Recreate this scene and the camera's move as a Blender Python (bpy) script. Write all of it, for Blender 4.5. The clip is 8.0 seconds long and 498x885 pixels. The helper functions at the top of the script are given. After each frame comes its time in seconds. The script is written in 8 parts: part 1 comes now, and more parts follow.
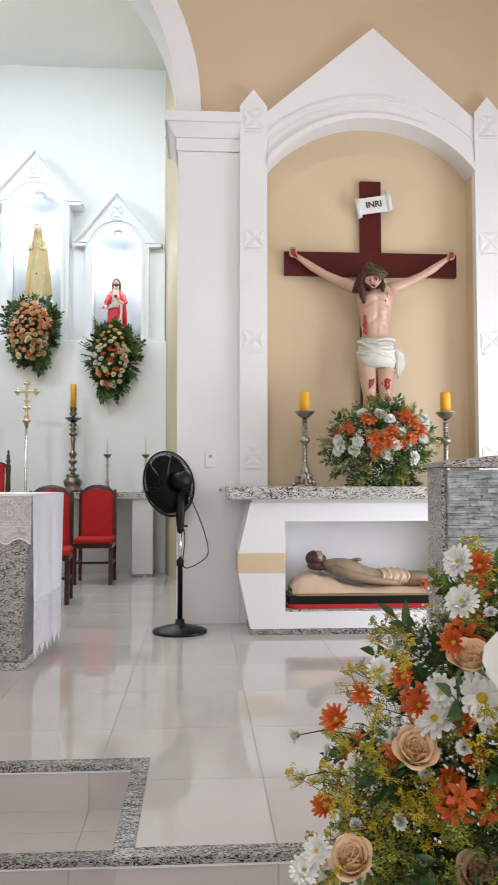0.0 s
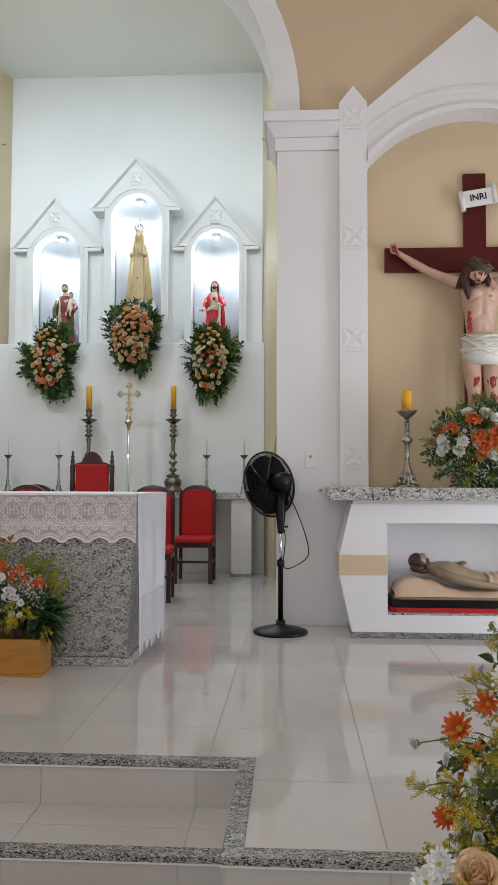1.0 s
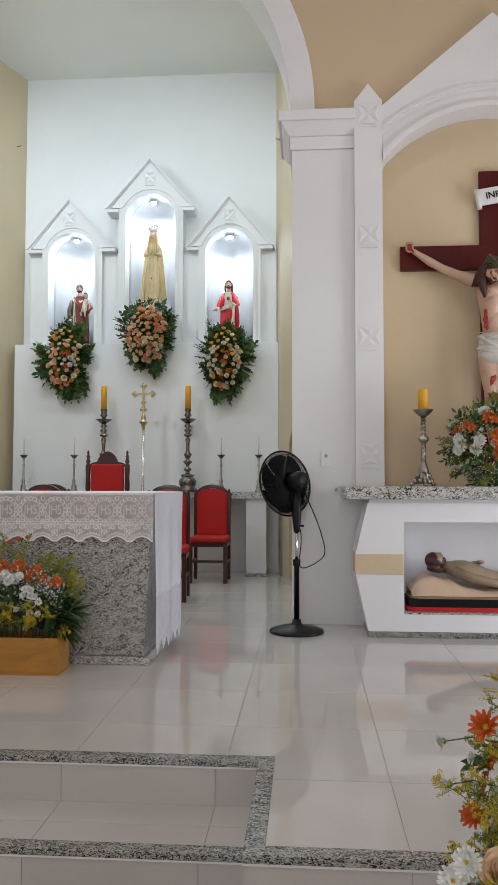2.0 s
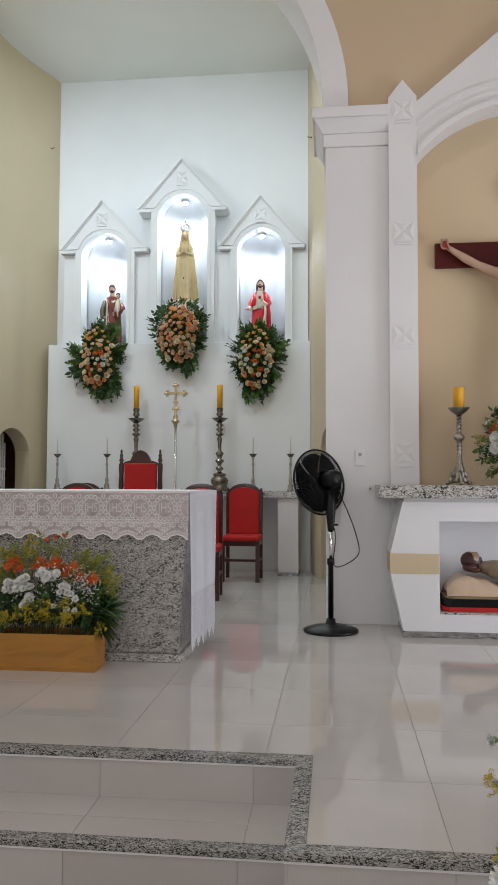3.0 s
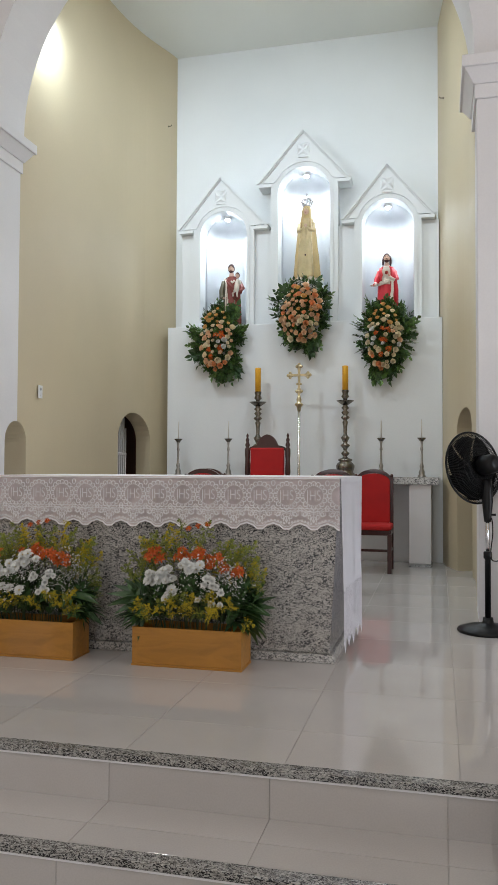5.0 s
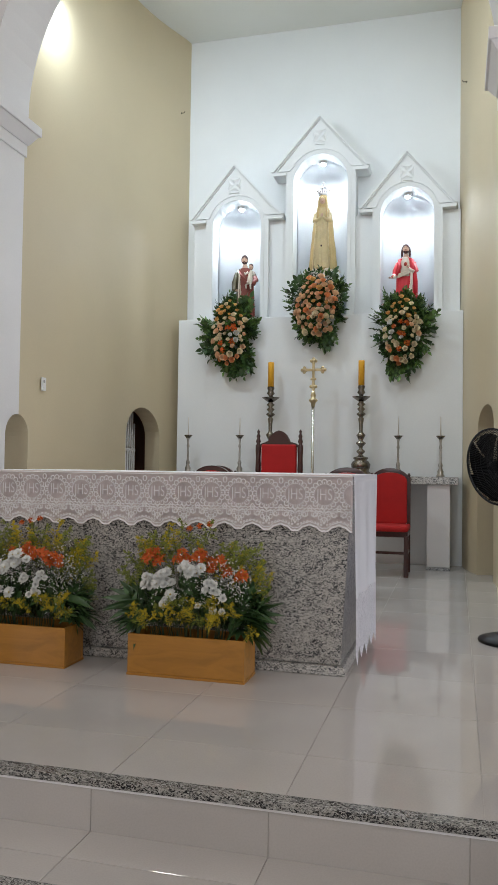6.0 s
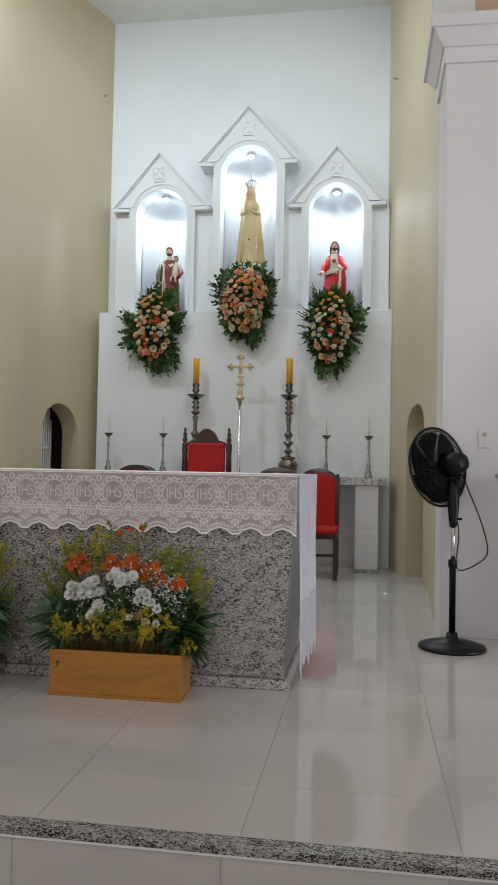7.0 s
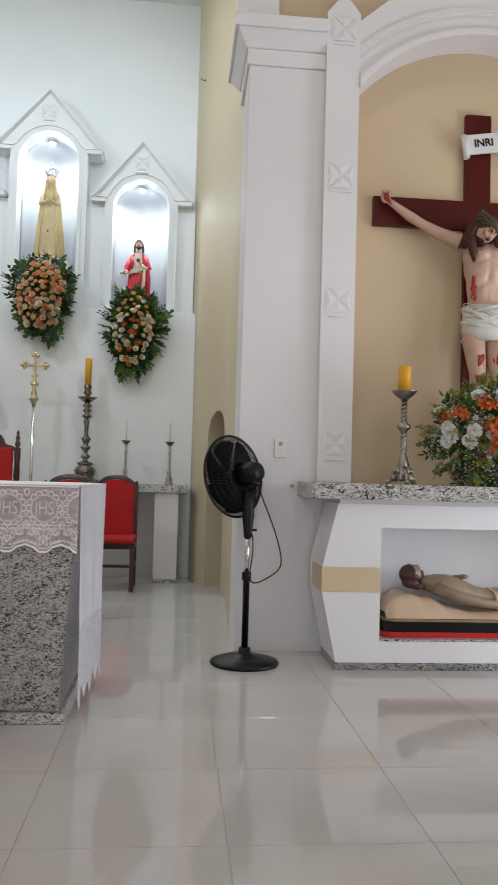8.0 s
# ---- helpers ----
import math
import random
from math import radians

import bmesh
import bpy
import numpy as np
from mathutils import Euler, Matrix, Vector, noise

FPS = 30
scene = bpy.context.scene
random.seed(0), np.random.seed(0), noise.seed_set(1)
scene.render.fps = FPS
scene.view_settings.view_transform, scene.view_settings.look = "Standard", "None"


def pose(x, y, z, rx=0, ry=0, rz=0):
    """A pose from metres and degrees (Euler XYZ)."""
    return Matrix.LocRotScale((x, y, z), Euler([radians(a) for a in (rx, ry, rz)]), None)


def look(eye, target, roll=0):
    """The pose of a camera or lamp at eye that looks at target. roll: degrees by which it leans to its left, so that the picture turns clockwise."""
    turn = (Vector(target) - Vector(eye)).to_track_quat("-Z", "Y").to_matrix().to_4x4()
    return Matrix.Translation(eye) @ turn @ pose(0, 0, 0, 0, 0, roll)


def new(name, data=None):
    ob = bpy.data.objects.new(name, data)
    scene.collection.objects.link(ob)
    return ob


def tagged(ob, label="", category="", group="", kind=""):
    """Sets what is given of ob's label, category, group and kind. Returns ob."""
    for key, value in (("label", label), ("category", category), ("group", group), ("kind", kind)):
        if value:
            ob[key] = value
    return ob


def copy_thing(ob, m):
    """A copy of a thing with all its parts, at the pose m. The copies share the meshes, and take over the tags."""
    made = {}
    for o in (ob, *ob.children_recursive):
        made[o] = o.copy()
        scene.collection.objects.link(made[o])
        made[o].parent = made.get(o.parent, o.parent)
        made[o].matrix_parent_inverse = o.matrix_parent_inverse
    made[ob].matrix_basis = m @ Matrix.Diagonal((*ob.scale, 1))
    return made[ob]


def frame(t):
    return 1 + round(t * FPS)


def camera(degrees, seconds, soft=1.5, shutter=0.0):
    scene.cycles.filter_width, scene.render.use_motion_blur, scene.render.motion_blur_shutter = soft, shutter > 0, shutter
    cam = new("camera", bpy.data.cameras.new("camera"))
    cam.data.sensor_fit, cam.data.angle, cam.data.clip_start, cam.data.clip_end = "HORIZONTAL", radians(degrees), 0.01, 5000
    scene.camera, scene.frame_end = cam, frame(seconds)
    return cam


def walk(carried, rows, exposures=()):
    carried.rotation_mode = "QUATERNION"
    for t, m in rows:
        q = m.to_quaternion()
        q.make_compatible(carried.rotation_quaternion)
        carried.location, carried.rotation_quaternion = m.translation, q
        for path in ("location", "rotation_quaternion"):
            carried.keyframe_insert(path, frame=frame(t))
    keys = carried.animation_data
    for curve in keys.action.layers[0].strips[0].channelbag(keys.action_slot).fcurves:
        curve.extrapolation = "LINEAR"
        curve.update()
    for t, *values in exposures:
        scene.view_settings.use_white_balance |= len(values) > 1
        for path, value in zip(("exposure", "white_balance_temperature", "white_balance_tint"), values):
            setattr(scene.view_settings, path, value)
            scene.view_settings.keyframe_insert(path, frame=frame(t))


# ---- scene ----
cam = camera(35.4, 8.0, 0.6, 0.15)
PATH = [
    (0, (0.123, 0.06, 1.043), (0.25, 2.053, 1.144), 0.0),
    (0.5, (0.091, 0.082, 1.038), (0.023, 2.079, 1.141), 0.2),
    (1, (0.084, 0.081, 1.04), (-0.031, 2.075, 1.143), 0.2),
    (2.5, (0.051, 0.079, 1.031), (-0.119, 2.069, 1.134), 0.1),
    (3, (0.028, 0.082, 1.027), (-0.193, 2.067, 1.129), 0.2),
    (3.5, (-0.07, 0.109, 1.037), (-0.433, 2.074, 1.119), 0.4),
    (4, (-0.199, 0.219, 1.024), (-0.655, 2.164, 1.107), 0.2),
    (4.5, (-0.286, 0.298, 1.029), (-0.743, 2.244, 1.098), 0.1),
    (6, (-0.323, 0.703, 1.012), (-0.838, 2.635, 1.073), 0.8),
    (6.5, (-0.446, 0.847, 1.015), (-0.901, 2.793, 1.075), 0.9),
    (7, (-0.499, 0.962, 0.999), (-0.799, 2.938, 1.066), 1.1),
    (7.5, (-0.444, 1.086, 1.011), (-0.507, 3.084, 1.093), 1.4),
    (8, (-0.414, 1.222, 1.03), (-0.231, 3.211, 1.118), 1.6),
]
walk(cam, [(t, look(eye, target, roll)) for t, eye, target, roll in PATH],
     [(0.0, 0.04), (0.4, -0.26), (1.0, -0.48), (2.5, -0.49), (3.0, -0.54), (4.0, -0.48), (4.5, -0.48), (6.0, -0.51), (6.5, -0.63), (7.4, -0.64), (8.0, -0.48)])

# ---- world and lights ----
world = bpy.data.worlds.new("world")
scene.world = world
world.use_nodes = True
sky = world.node_tree.nodes.new("ShaderNodeTexSky")
sky.sky_type, sky.sun_disc, sky.sun_elevation, sky.sun_rotation = "NISHITA", False, radians(40), radians(200)
world.node_tree.links.new(sky.outputs[0], world.node_tree.nodes["Background"].inputs[0])
world.node_tree.nodes["Background"].inputs[1].default_value = 0.1


def lamp(name, kind, m, power, colour, size=0.1, **more):
    data = bpy.data.lights.new(name, kind)
    data.energy, data.color = power, colour
    if kind == "AREA":
        data.shape, data.size = "DISK", size
    else:
        data.shadow_soft_size = size
    for key, value in more.items():
        if key == "spot":
            data.spot_size, data.spot_blend = radians(value), 1.0 if value < 150 else 0.9
    ob = new(name, data)
    ob.matrix_world = m
    return ob


AXIS = -1.80           # middle of the chancel
CEIL, NAVE_CEIL = 6.15, 6.6
COOL, WARM, NICHE, DAY = (0.775, 0.90, 1.0), (0.98, 0.955, 0.97), (0.80, 0.90, 1.0), (0.85, 0.90, 1.0)
FLOODS = [(-3.715, 6.60, 5.15), (-0.13, 6.60, 5.15)]
for place, power, aim_at in zip(FLOODS, (225, 125), ((-1.9, 9.5, 1.7), (-1.7, 9.5, 1.7))):
    lamp("floodlight_bulb", "SPOT", look((place[0] + (0.0 if place[0] < -1.8 else -0.06), place[1] + 0.05, place[2]), aim_at), power, COOL, 0.05, spot=175)
# out of view: one lamp is known by its floor reflection, the grid is added
NAVE_LAMPS = [(x, y) for y in (2.6, -0.8, -4.2) for x in (-3.6, 0.9)]
for x, y in NAVE_LAMPS:
    lamp("unseen_ceiling_bulb", "AREA", look((x, y, NAVE_CEIL - 0.12), (x, y, 0)), 27, WARM, 0.34)
# two out-of-view ceiling lamps, added to brighten the altar and lower back wall
ADDED_CHANCEL_LAMPS = [(-2.6, 7.6), (-1.0, 7.6)]
for x, y in ADDED_CHANCEL_LAMPS:
    lamp("chancel_fill_bulb", "AREA", look((x, y, CEIL - 0.09), (x, y, 0)), 12, COOL, 0.3)
# added fill lamps in unseen, made-up nave openings: centre, way in, width, height, power
ADDED_DAYLIGHT = [((4.14, 4.0, 1.05), (-1, 0, 0), 1.6, 2.04, 135), ((4.14, -0.8, 2.4), (-1, 0, 0), 1.4, 2.4, 120), ((-6.44, 1.0, 2.6), (1, 0, 0), 1.4, 2.4, 30), ((-6.44, -3.0, 2.6), (1, 0, 0), 1.4, 2.4, 30),
            ((-1.8, -8.94, 1.6), (0, 1, 0), 3.0, 4.0, 185)]
for c, way, w, h, power in ADDED_DAYLIGHT:
    ob = lamp("added_daylight", "AREA", look(c, Vector(c) + Vector(way)), power, DAY, 1.0)
    ob.data.shape, ob.data.size, ob.data.size_y = "RECTANGLE", w, h
# niche: middle x, half width, springing height, gable apex, eaves left and right, eaves height
NICHES = [(-2.805, 0.292, 3.81, (-2.836, 4.515), (-3.375, -2.245), 3.89),
          (-1.829, 0.312, 4.25, (-1.838, 4.995), (-2.392, -1.275), 4.375),
          (-0.864, 0.294, 3.815, (-0.868, 4.505), (-1.392, -0.325), 3.885)]
LEDGE = 2.69
for nx, half, spring, *_ in NICHES:
    lamp("niche_bulb", "SPOT", look((nx - 0.01, 9.56, spring + half - 0.095), (nx, 9.60, LEDGE)), 92 if half > 0.3 else 57, NICHE, 0.03, spot=160)


# ---- materials ----
def nodes_of(name):
    m = bpy.data.materials.new(name)
    m.use_nodes = True
    t = m.node_tree
    return m, t, t.nodes["Principled BSDF"]


def texco(t, scale=(1, 1, 1), rot=(0, 0, 0)):
    co = t.nodes.new("ShaderNodeTexCoord")
    mp = t.nodes.new("ShaderNodeMapping")
    mp.inputs["Scale"].default_value = scale
    mp.inputs["Rotation"].default_value = rot
    t.links.new(co.outputs["Object"], mp.inputs[0])
    return mp.outputs[0]


def noise_of(t, vec, scale, detail=4.0, rough=0.55, distort=0.0):
    n = t.nodes.new("ShaderNodeTexNoise")
    n.inputs["Scale"].default_value, n.inputs["Detail"].default_value = scale, detail
    n.inputs["Roughness"].default_value, n.inputs["Distortion"].default_value = rough, distort
    t.links.new(vec, n.inputs["Vector"])
    return n.outputs["Fac"]


def ramp_of(t, fac, stops, mode="LINEAR"):
    r = t.nodes.new("ShaderNodeValToRGB")
    r.color_ramp.interpolation = mode
    e = r.color_ramp.elements
    while len(e) < len(stops):
        e.new(0.5)
    for el, (p, c) in zip(e, stops):
        el.position, el.color = p, (*c, 1)
    t.links.new(fac, r.inputs[0])
    return r.outputs[0]


def mix_of(t, a, b, fac, blend="MIX"):
    m = t.nodes.new("ShaderNodeMix")
    m.data_type, m.blend_type = "RGBA", blend
    for sock, v in ((m.inputs[0], fac), (m.inputs[6], a), (m.inputs[7], b)):
        if isinstance(v, (int, float)):
            sock.default_value = v
        elif isinstance(v, tuple):
            sock.default_value = (*v, 1)
        else:
            t.links.new(v, sock)
    return m.outputs[2]


def bump_to(t, bsdf, height, strength, dist=0.002):
    b = t.nodes.new("ShaderNodeBump")
    b.inputs["Strength"].default_value, b.inputs["Distance"].default_value = strength, dist
    t.links.new(height, b.inputs["Height"])
    t.links.new(b.outputs[0], bsdf.inputs["Normal"])


def shade(c, k):
    return tuple(min(1.0, v * k) for v in c)


def plain(name, c, rough=0.6, var=0.08, big=1.2, fine=60, bump=0.1, metal=0.0, pieces=0.0, coat=0.0):
    """Paint, cloth, wax or metal: a colour with wide stains and fine grain, and fine relief."""
    m, t, b = nodes_of(name)
    v = texco(t)
    wide = ramp_of(t, noise_of(t, v, big, 3), [(0.3, shade(c, 1 - var)), (0.7, shade(c, 1 + var * 0.6))])
    grain = noise_of(t, v, fine, 3)
    col = mix_of(t, wide, ramp_of(t, grain, [(0.3, (0.8,) * 3), (0.7, (1.0,) * 3)]), min(1.0, var * 3), "MULTIPLY")
    if pieces:
        info = t.nodes.new("ShaderNodeObjectInfo")
        col = mix_of(t, col, ramp_of(t, info.outputs["Random"], [(0, (1 - pieces,) * 3), (1, (1.0,) * 3)]), 1.0, "MULTIPLY")
    t.links.new(col, b.inputs["Base Color"])
    b.inputs["Roughness"].default_value, b.inputs["Metallic"].default_value = rough, metal
    b.inputs["Coat Weight"].default_value = coat
    if bump:
        bump_to(t, b, grain, bump)
    return m


def granite(name, light, mid, dark, scale, stretch=(1, 1, 1), rough=0.25, rot=(0, 0, 0), black=0.44):
    """Speckled stone: pale crystals, grey clouds of crystals, and clusters of small black flecks."""
    m, t, b = nodes_of(name)
    v = texco(t, stretch, rot)
    a = noise_of(t, v, scale, 6, 0.68, 0.8)
    col = ramp_of(t, a, [(0.40, mid), (0.50, shade(light, 0.86)), (0.62, light)])
    vor = t.nodes.new("ShaderNodeTexVoronoi")
    vor.inputs["Scale"].default_value = scale * 2.2
    t.links.new(v, vor.inputs["Vector"])
    col = mix_of(t, col, ramp_of(t, vor.outputs["Color"], [(0.15, (0.62, 0.61, 0.60)), (0.75, (1, 1, 1))]), 0.7, "MULTIPLY")
    flecks = noise_of(t, v, scale * 0.85, 2.5, 0.55, 2.2)
    cluster = noise_of(t, v, scale * 0.22, 2, 0.5)
    mixed = t.nodes.new("ShaderNodeMath")
    mixed.operation = "MULTIPLY_ADD"
    mixed.inputs[1].default_value = 0.22
    t.links.new(cluster, mixed.inputs[0])
    t.links.new(flecks, mixed.inputs[2])
    col = mix_of(t, dark, col, ramp_of(t, mixed.outputs[0], [(black + 0.12, (0, 0, 0)), (black + 0.15, (1, 1, 1))]))
    t.links.new(col, b.inputs["Base Color"])
    b.inputs["Roughness"].default_value = rough
    bump_to(t, b, a, 0.05)
    return m


def leafy(name, c, rough=0.5):
    m, t, b = nodes_of(name)
    v = texco(t)
    geo = t.nodes.new("ShaderNodeNewGeometry")
    isl = ramp_of(t, geo.outputs["Random Per Island"], [(0, shade(c, 0.55)), (0.6, c), (1, shade(c, 1.5))])
    g = noise_of(t, v, 45, 2)
    t.links.new(mix_of(t, isl, ramp_of(t, g, [(0.3, (0.7,) * 3), (0.7, (1,) * 3)]), 0.7, "MULTIPLY"), b.inputs["Base Color"])
    b.inputs["Roughness"].default_value = rough
    b.inputs["Subsurface Weight"].default_value = 0.08
    b.inputs["Subsurface Radius"].default_value = (0.01, 0.01, 0.004)
    return m


WHITE = plain("white_wall_paint", (0.80, 0.79, 0.80), 0.55, 0.05, 0.9, 80, 0.08)
CHANCEL_WHITE = plain("chancel_white_paint", (0.80, 0.82, 0.83), 0.5, 0.04, 0.9, 80, 0.08)
CREAM = plain("cream_wall_paint", (0.66, 0.52, 0.34), 0.55, 0.06, 0.8, 70, 0.1)
YELLOW = plain("pale_yellow_wall_paint", (0.62, 0.53, 0.36), 0.5, 0.05, 0.7, 70, 0.08)
SAND = plain("sand_wall_paint", (0.60, 0.45, 0.30), 0.6, 0.06, 0.8, 70, 0.1)
BROWN_PAINT = plain("brown_wall_paint", (0.16, 0.075, 0.05), 0.5, 0.12, 2, 70, 0.1)
CEILING = plain("ceiling_paint", (0.78, 0.80, 0.78), 0.7, 0.04, 0.6, 60, 0.05)
GROUT = plain("tile_grout", (0.50, 0.47, 0.44), 0.9, 0.15, 3, 120, 0.3)
ALTAR_STONE = granite("grey_flecked_granite", (0.58, 0.55, 0.51), (0.24, 0.23, 0.22), (0.022, 0.022, 0.024), 78, (0.8, 1, 1.2), 0.35, (0, 0.6, 0), 0.415)
NOSING = granite("black_white_granite", (0.50, 0.49, 0.46), (0.17, 0.165, 0.16), (0.022, 0.022, 0.024), 135, (0.5, 1, 1), 0.16, (0, 0, 0.5), 0.44)
SHELF_STONE = granite("pale_granite", (0.66, 0.64, 0.61), (0.30, 0.28, 0.26), (0.03, 0.03, 0.03), 75, (0.55, 1, 1), 0.2, (0, 0, 0.2), 0.40)


def porcelain():
    m, t, b = nodes_of("polished_porcelain")
    v = texco(t)
    info = t.nodes.new("ShaderNodeObjectInfo")
    base = ramp_of(t, noise_of(t, v, 1.6, 4), [(0.3, (0.53, 0.497, 0.47)), (0.7, (0.60, 0.567, 0.54))])
    col = mix_of(t, base, ramp_of(t, info.outputs["Random"], [(0, (0.93,) * 3), (1, (1.0,) * 3)]), 1.0, "MULTIPLY")
    col = mix_of(t, col, ramp_of(t, noise_of(t, v, 160, 2), [(0.35, (0.9,) * 3), (0.6, (1,) * 3)]), 0.5, "MULTIPLY")
    t.links.new(col, b.inputs["Base Color"])
    smear = noise_of(t, v, 5, 4)
    r = t.nodes.new("ShaderNodeMapRange")
    r.inputs["To Min"].default_value, r.inputs["To Max"].default_value = 0.02, 0.06
    t.links.new(smear, r.inputs["Value"])
    t.links.new(r.outputs[0], b.inputs["Roughness"])
    b.inputs["IOR"].default_value = 1.62
    bump_to(t, b, noise_of(t, v, 2.2, 2), 0.025, 0.003)
    return m


PORCELAIN = porcelain()


def woody(name, c, scale=(1.5, 14, 14), rough=0.4, coat=0.2):
    m, t, b = nodes_of(name)
    v = texco(t, scale)
    g = noise_of(t, v, 3.0, 6, 0.6, 1.5)
    col = ramp_of(t, g, [(0.3, shade(c, 0.8)), (0.5, c), (0.7, shade(c, 1.12))])
    t.links.new(col, b.inputs["Base Color"])
    b.inputs["Roughness"].default_value, b.inputs["Coat Weight"].default_value = rough, coat
    bump_to(t, b, g, 0.1)
    return m


def dull(m, level):
    m.node_tree.nodes["Principled BSDF"].inputs["Specular IOR Level"].default_value = level
    return m


BOX_WOOD = woody("varnished_pine", (0.40, 0.175, 0.022), (1.2, 5, 5))
CROSS_WOOD = dull(woody("red_brown_wood", (0.082, 0.006, 0.005), (14, 14, 1.5), 0.42, 0.06), 0.25)
CHAIR_WOOD = woody("dark_mahogany", (0.050, 0.012, 0.010), (14, 14, 2), 0.3, 0.4)
RED_CLOTH = plain("red_velvet", (0.50, 0.012, 0.012), 0.8, 0.12, 6, 300, 0.2)
WHITE_CLOTH = plain("white_linen", (0.93, 0.92, 0.95), 0.85, 0.04, 5, 700, 0.25)
LACE_NET = plain("lace_net", (0.86, 0.755, 0.745), 0.9, 0.10, 9, 500, 0.3)
LACE_THREAD = plain("lace_thread", (0.96, 0.93, 0.925), 0.85, 0.05, 9, 500, 0.2)
BLACK = plain("black_plastic", (0.0035, 0.0035, 0.004), 0.4, 0.1, 3, 90, 0.05)
BLACK.node_tree.nodes["Principled BSDF"].inputs["Specular IOR Level"].default_value = 0.28
SMOKY = plain("smoky_black_plastic", (0.004, 0.004, 0.005), 0.6, 0.1, 3, 90, 0.05)
SMOKY.node_tree.nodes["Principled BSDF"].inputs["Specular IOR Level"].default_value = 0.12
CHROME = plain("chrome", (0.75, 0.75, 0.76), 0.18, 0.05, 3, 90, 0.02, 1.0)
PEWTER = plain("tarnished_silver", (0.24, 0.215, 0.185), 0.27, 0.4, 14, 120, 0.1, 1.0)
SILVER = plain("silver", (0.50, 0.485, 0.465), 0.28, 0.2, 14, 120, 0.1, 1.0)
WORN_SILVER = plain("worn_silver", (0.44, 0.40, 0.35), 0.3, 0.35, 14, 120, 0.1, 1.0)
BRASS = plain("pale_brass", (0.66, 0.55, 0.34), 0.3, 0.2, 12, 120, 0.1, 1.0)
WAX = plain("yellow_wax", (0.80, 0.40, 0.02), 0.5, 0.08, 10, 100, 0.05)
CANDLE_WHITE = plain("white_wax", (0.75, 0.72, 0.66), 0.5, 0.05, 10, 100, 0.05)
PLASTIC_WHITE = plain("white_plastic", (0.78, 0.78, 0.78), 0.35, 0.03, 5, 90, 0.02)
GREY_PAINT = plain("grey_painted_metal", (0.42, 0.42, 0.42), 0.4, 0.1, 6, 100, 0.05)


def glow(name, c, strength):
    m, t, b = nodes_of(name)
    b.inputs["Emission Color"].default_value = (*c, 1)
    b.inputs["Emission Strength"].default_value = strength
    return m


LAMP_COOL, LAMP_WARM, LAMP_NICHE = glow("cool_lamp", COOL, 14), glow("warm_lamp", WARM, 14), glow("niche_lamp", NICHE, 300)


# ---- mesh helpers ----
def finish(name, bm, mats, smooth=False):
    me = bpy.data.meshes.new(name)
    bmesh.ops.recalc_face_normals(bm, faces=bm.faces)
    if smooth:
        for f in bm.faces:
            f.smooth = True
    bm.to_mesh(me)
    bm.free()
    for m in (mats if isinstance(mats, (list, tuple)) else [mats]):
        me.materials.append(m)
    return me


def part(name, bm, material, parent, label="", smooth=False):
    """Links a bmesh as one mesh object under a thing or a part."""
    me = bm if isinstance(bm, bpy.types.Mesh) else finish(name, bm, material, smooth)
    ob = new(name, me)
    ob.parent = parent
    if label:
        ob["label"] = label
    return ob


def thing(name, label, category, m=None, group="", kind=""):
    ob = new(name)
    ob.empty_display_size = 0.1
    ob.matrix_world = m or Matrix.Identity(4)
    return tagged(ob, label, category, group, kind)


def structure(name, bm, material, label, category, smooth=False):
    return tagged(new(name, finish(name, bm, material, smooth)), label, category, "", "structure")


def box(bm, x0, x1, y0, y1, z0, z1, bevel=0.0, mat=0, top=None):
    """A box; top=(dx, dy) insets its upper face; bevelled edges."""
    tx, ty = top or (0, 0)
    co = [(x0, y0, z0), (x1, y0, z0), (x1, y1, z0), (x0, y1, z0), (x0 + tx, y0 + ty, z1), (x1 - tx, y0 + ty, z1), (x1 - tx, y1 - ty, z1), (x0 + tx, y1 - ty, z1)]
    vs = [bm.verts.new(c) for c in co]
    fs = [bm.faces.new([vs[i] for i in q]) for q in ((3, 2, 1, 0), (4, 5, 6, 7), (0, 1, 5, 4), (1, 2, 6, 5), (2, 3, 7, 6), (3, 0, 4, 7))]
    for f in fs:
        f.material_index = mat
    if bevel:
        es = list({e for f in fs for e in f.edges})
        r = bmesh.ops.bevel(bm, geom=es, offset=bevel, segments=2, affect="EDGES", profile=0.5)
        for f in r["faces"]:
            f.material_index = mat
    return vs


def boxed(*a, **k):
    bm = bmesh.new()
    box(bm, *a, **k)
    return bm


def lathe(bm, profile, seg=16, m=None, mat=0, oval=1.0):
    """A turned solid from (radius, height) pairs, closed at both ends."""
    m = m or Matrix.Identity(4)
    rings = []
    for r, z in profile:
        rings.append([bm.verts.new(m @ Vector((r * math.cos(2 * math.pi * i / seg), r * oval * math.sin(2 * math.pi * i / seg), z))) for i in range(seg)])
    fs = []
    for a, b in zip(rings, rings[1:]):
        for i in range(seg):
            fs.append(bm.faces.new((a[i], a[(i + 1) % seg], b[(i + 1) % seg], b[i])))
    fs.append(bm.faces.new(rings[0][::-1]))
    fs.append(bm.faces.new(rings[-1]))
    for f in fs:
        f.material_index = mat
        f.smooth = len(f.verts) == 4
    return fs


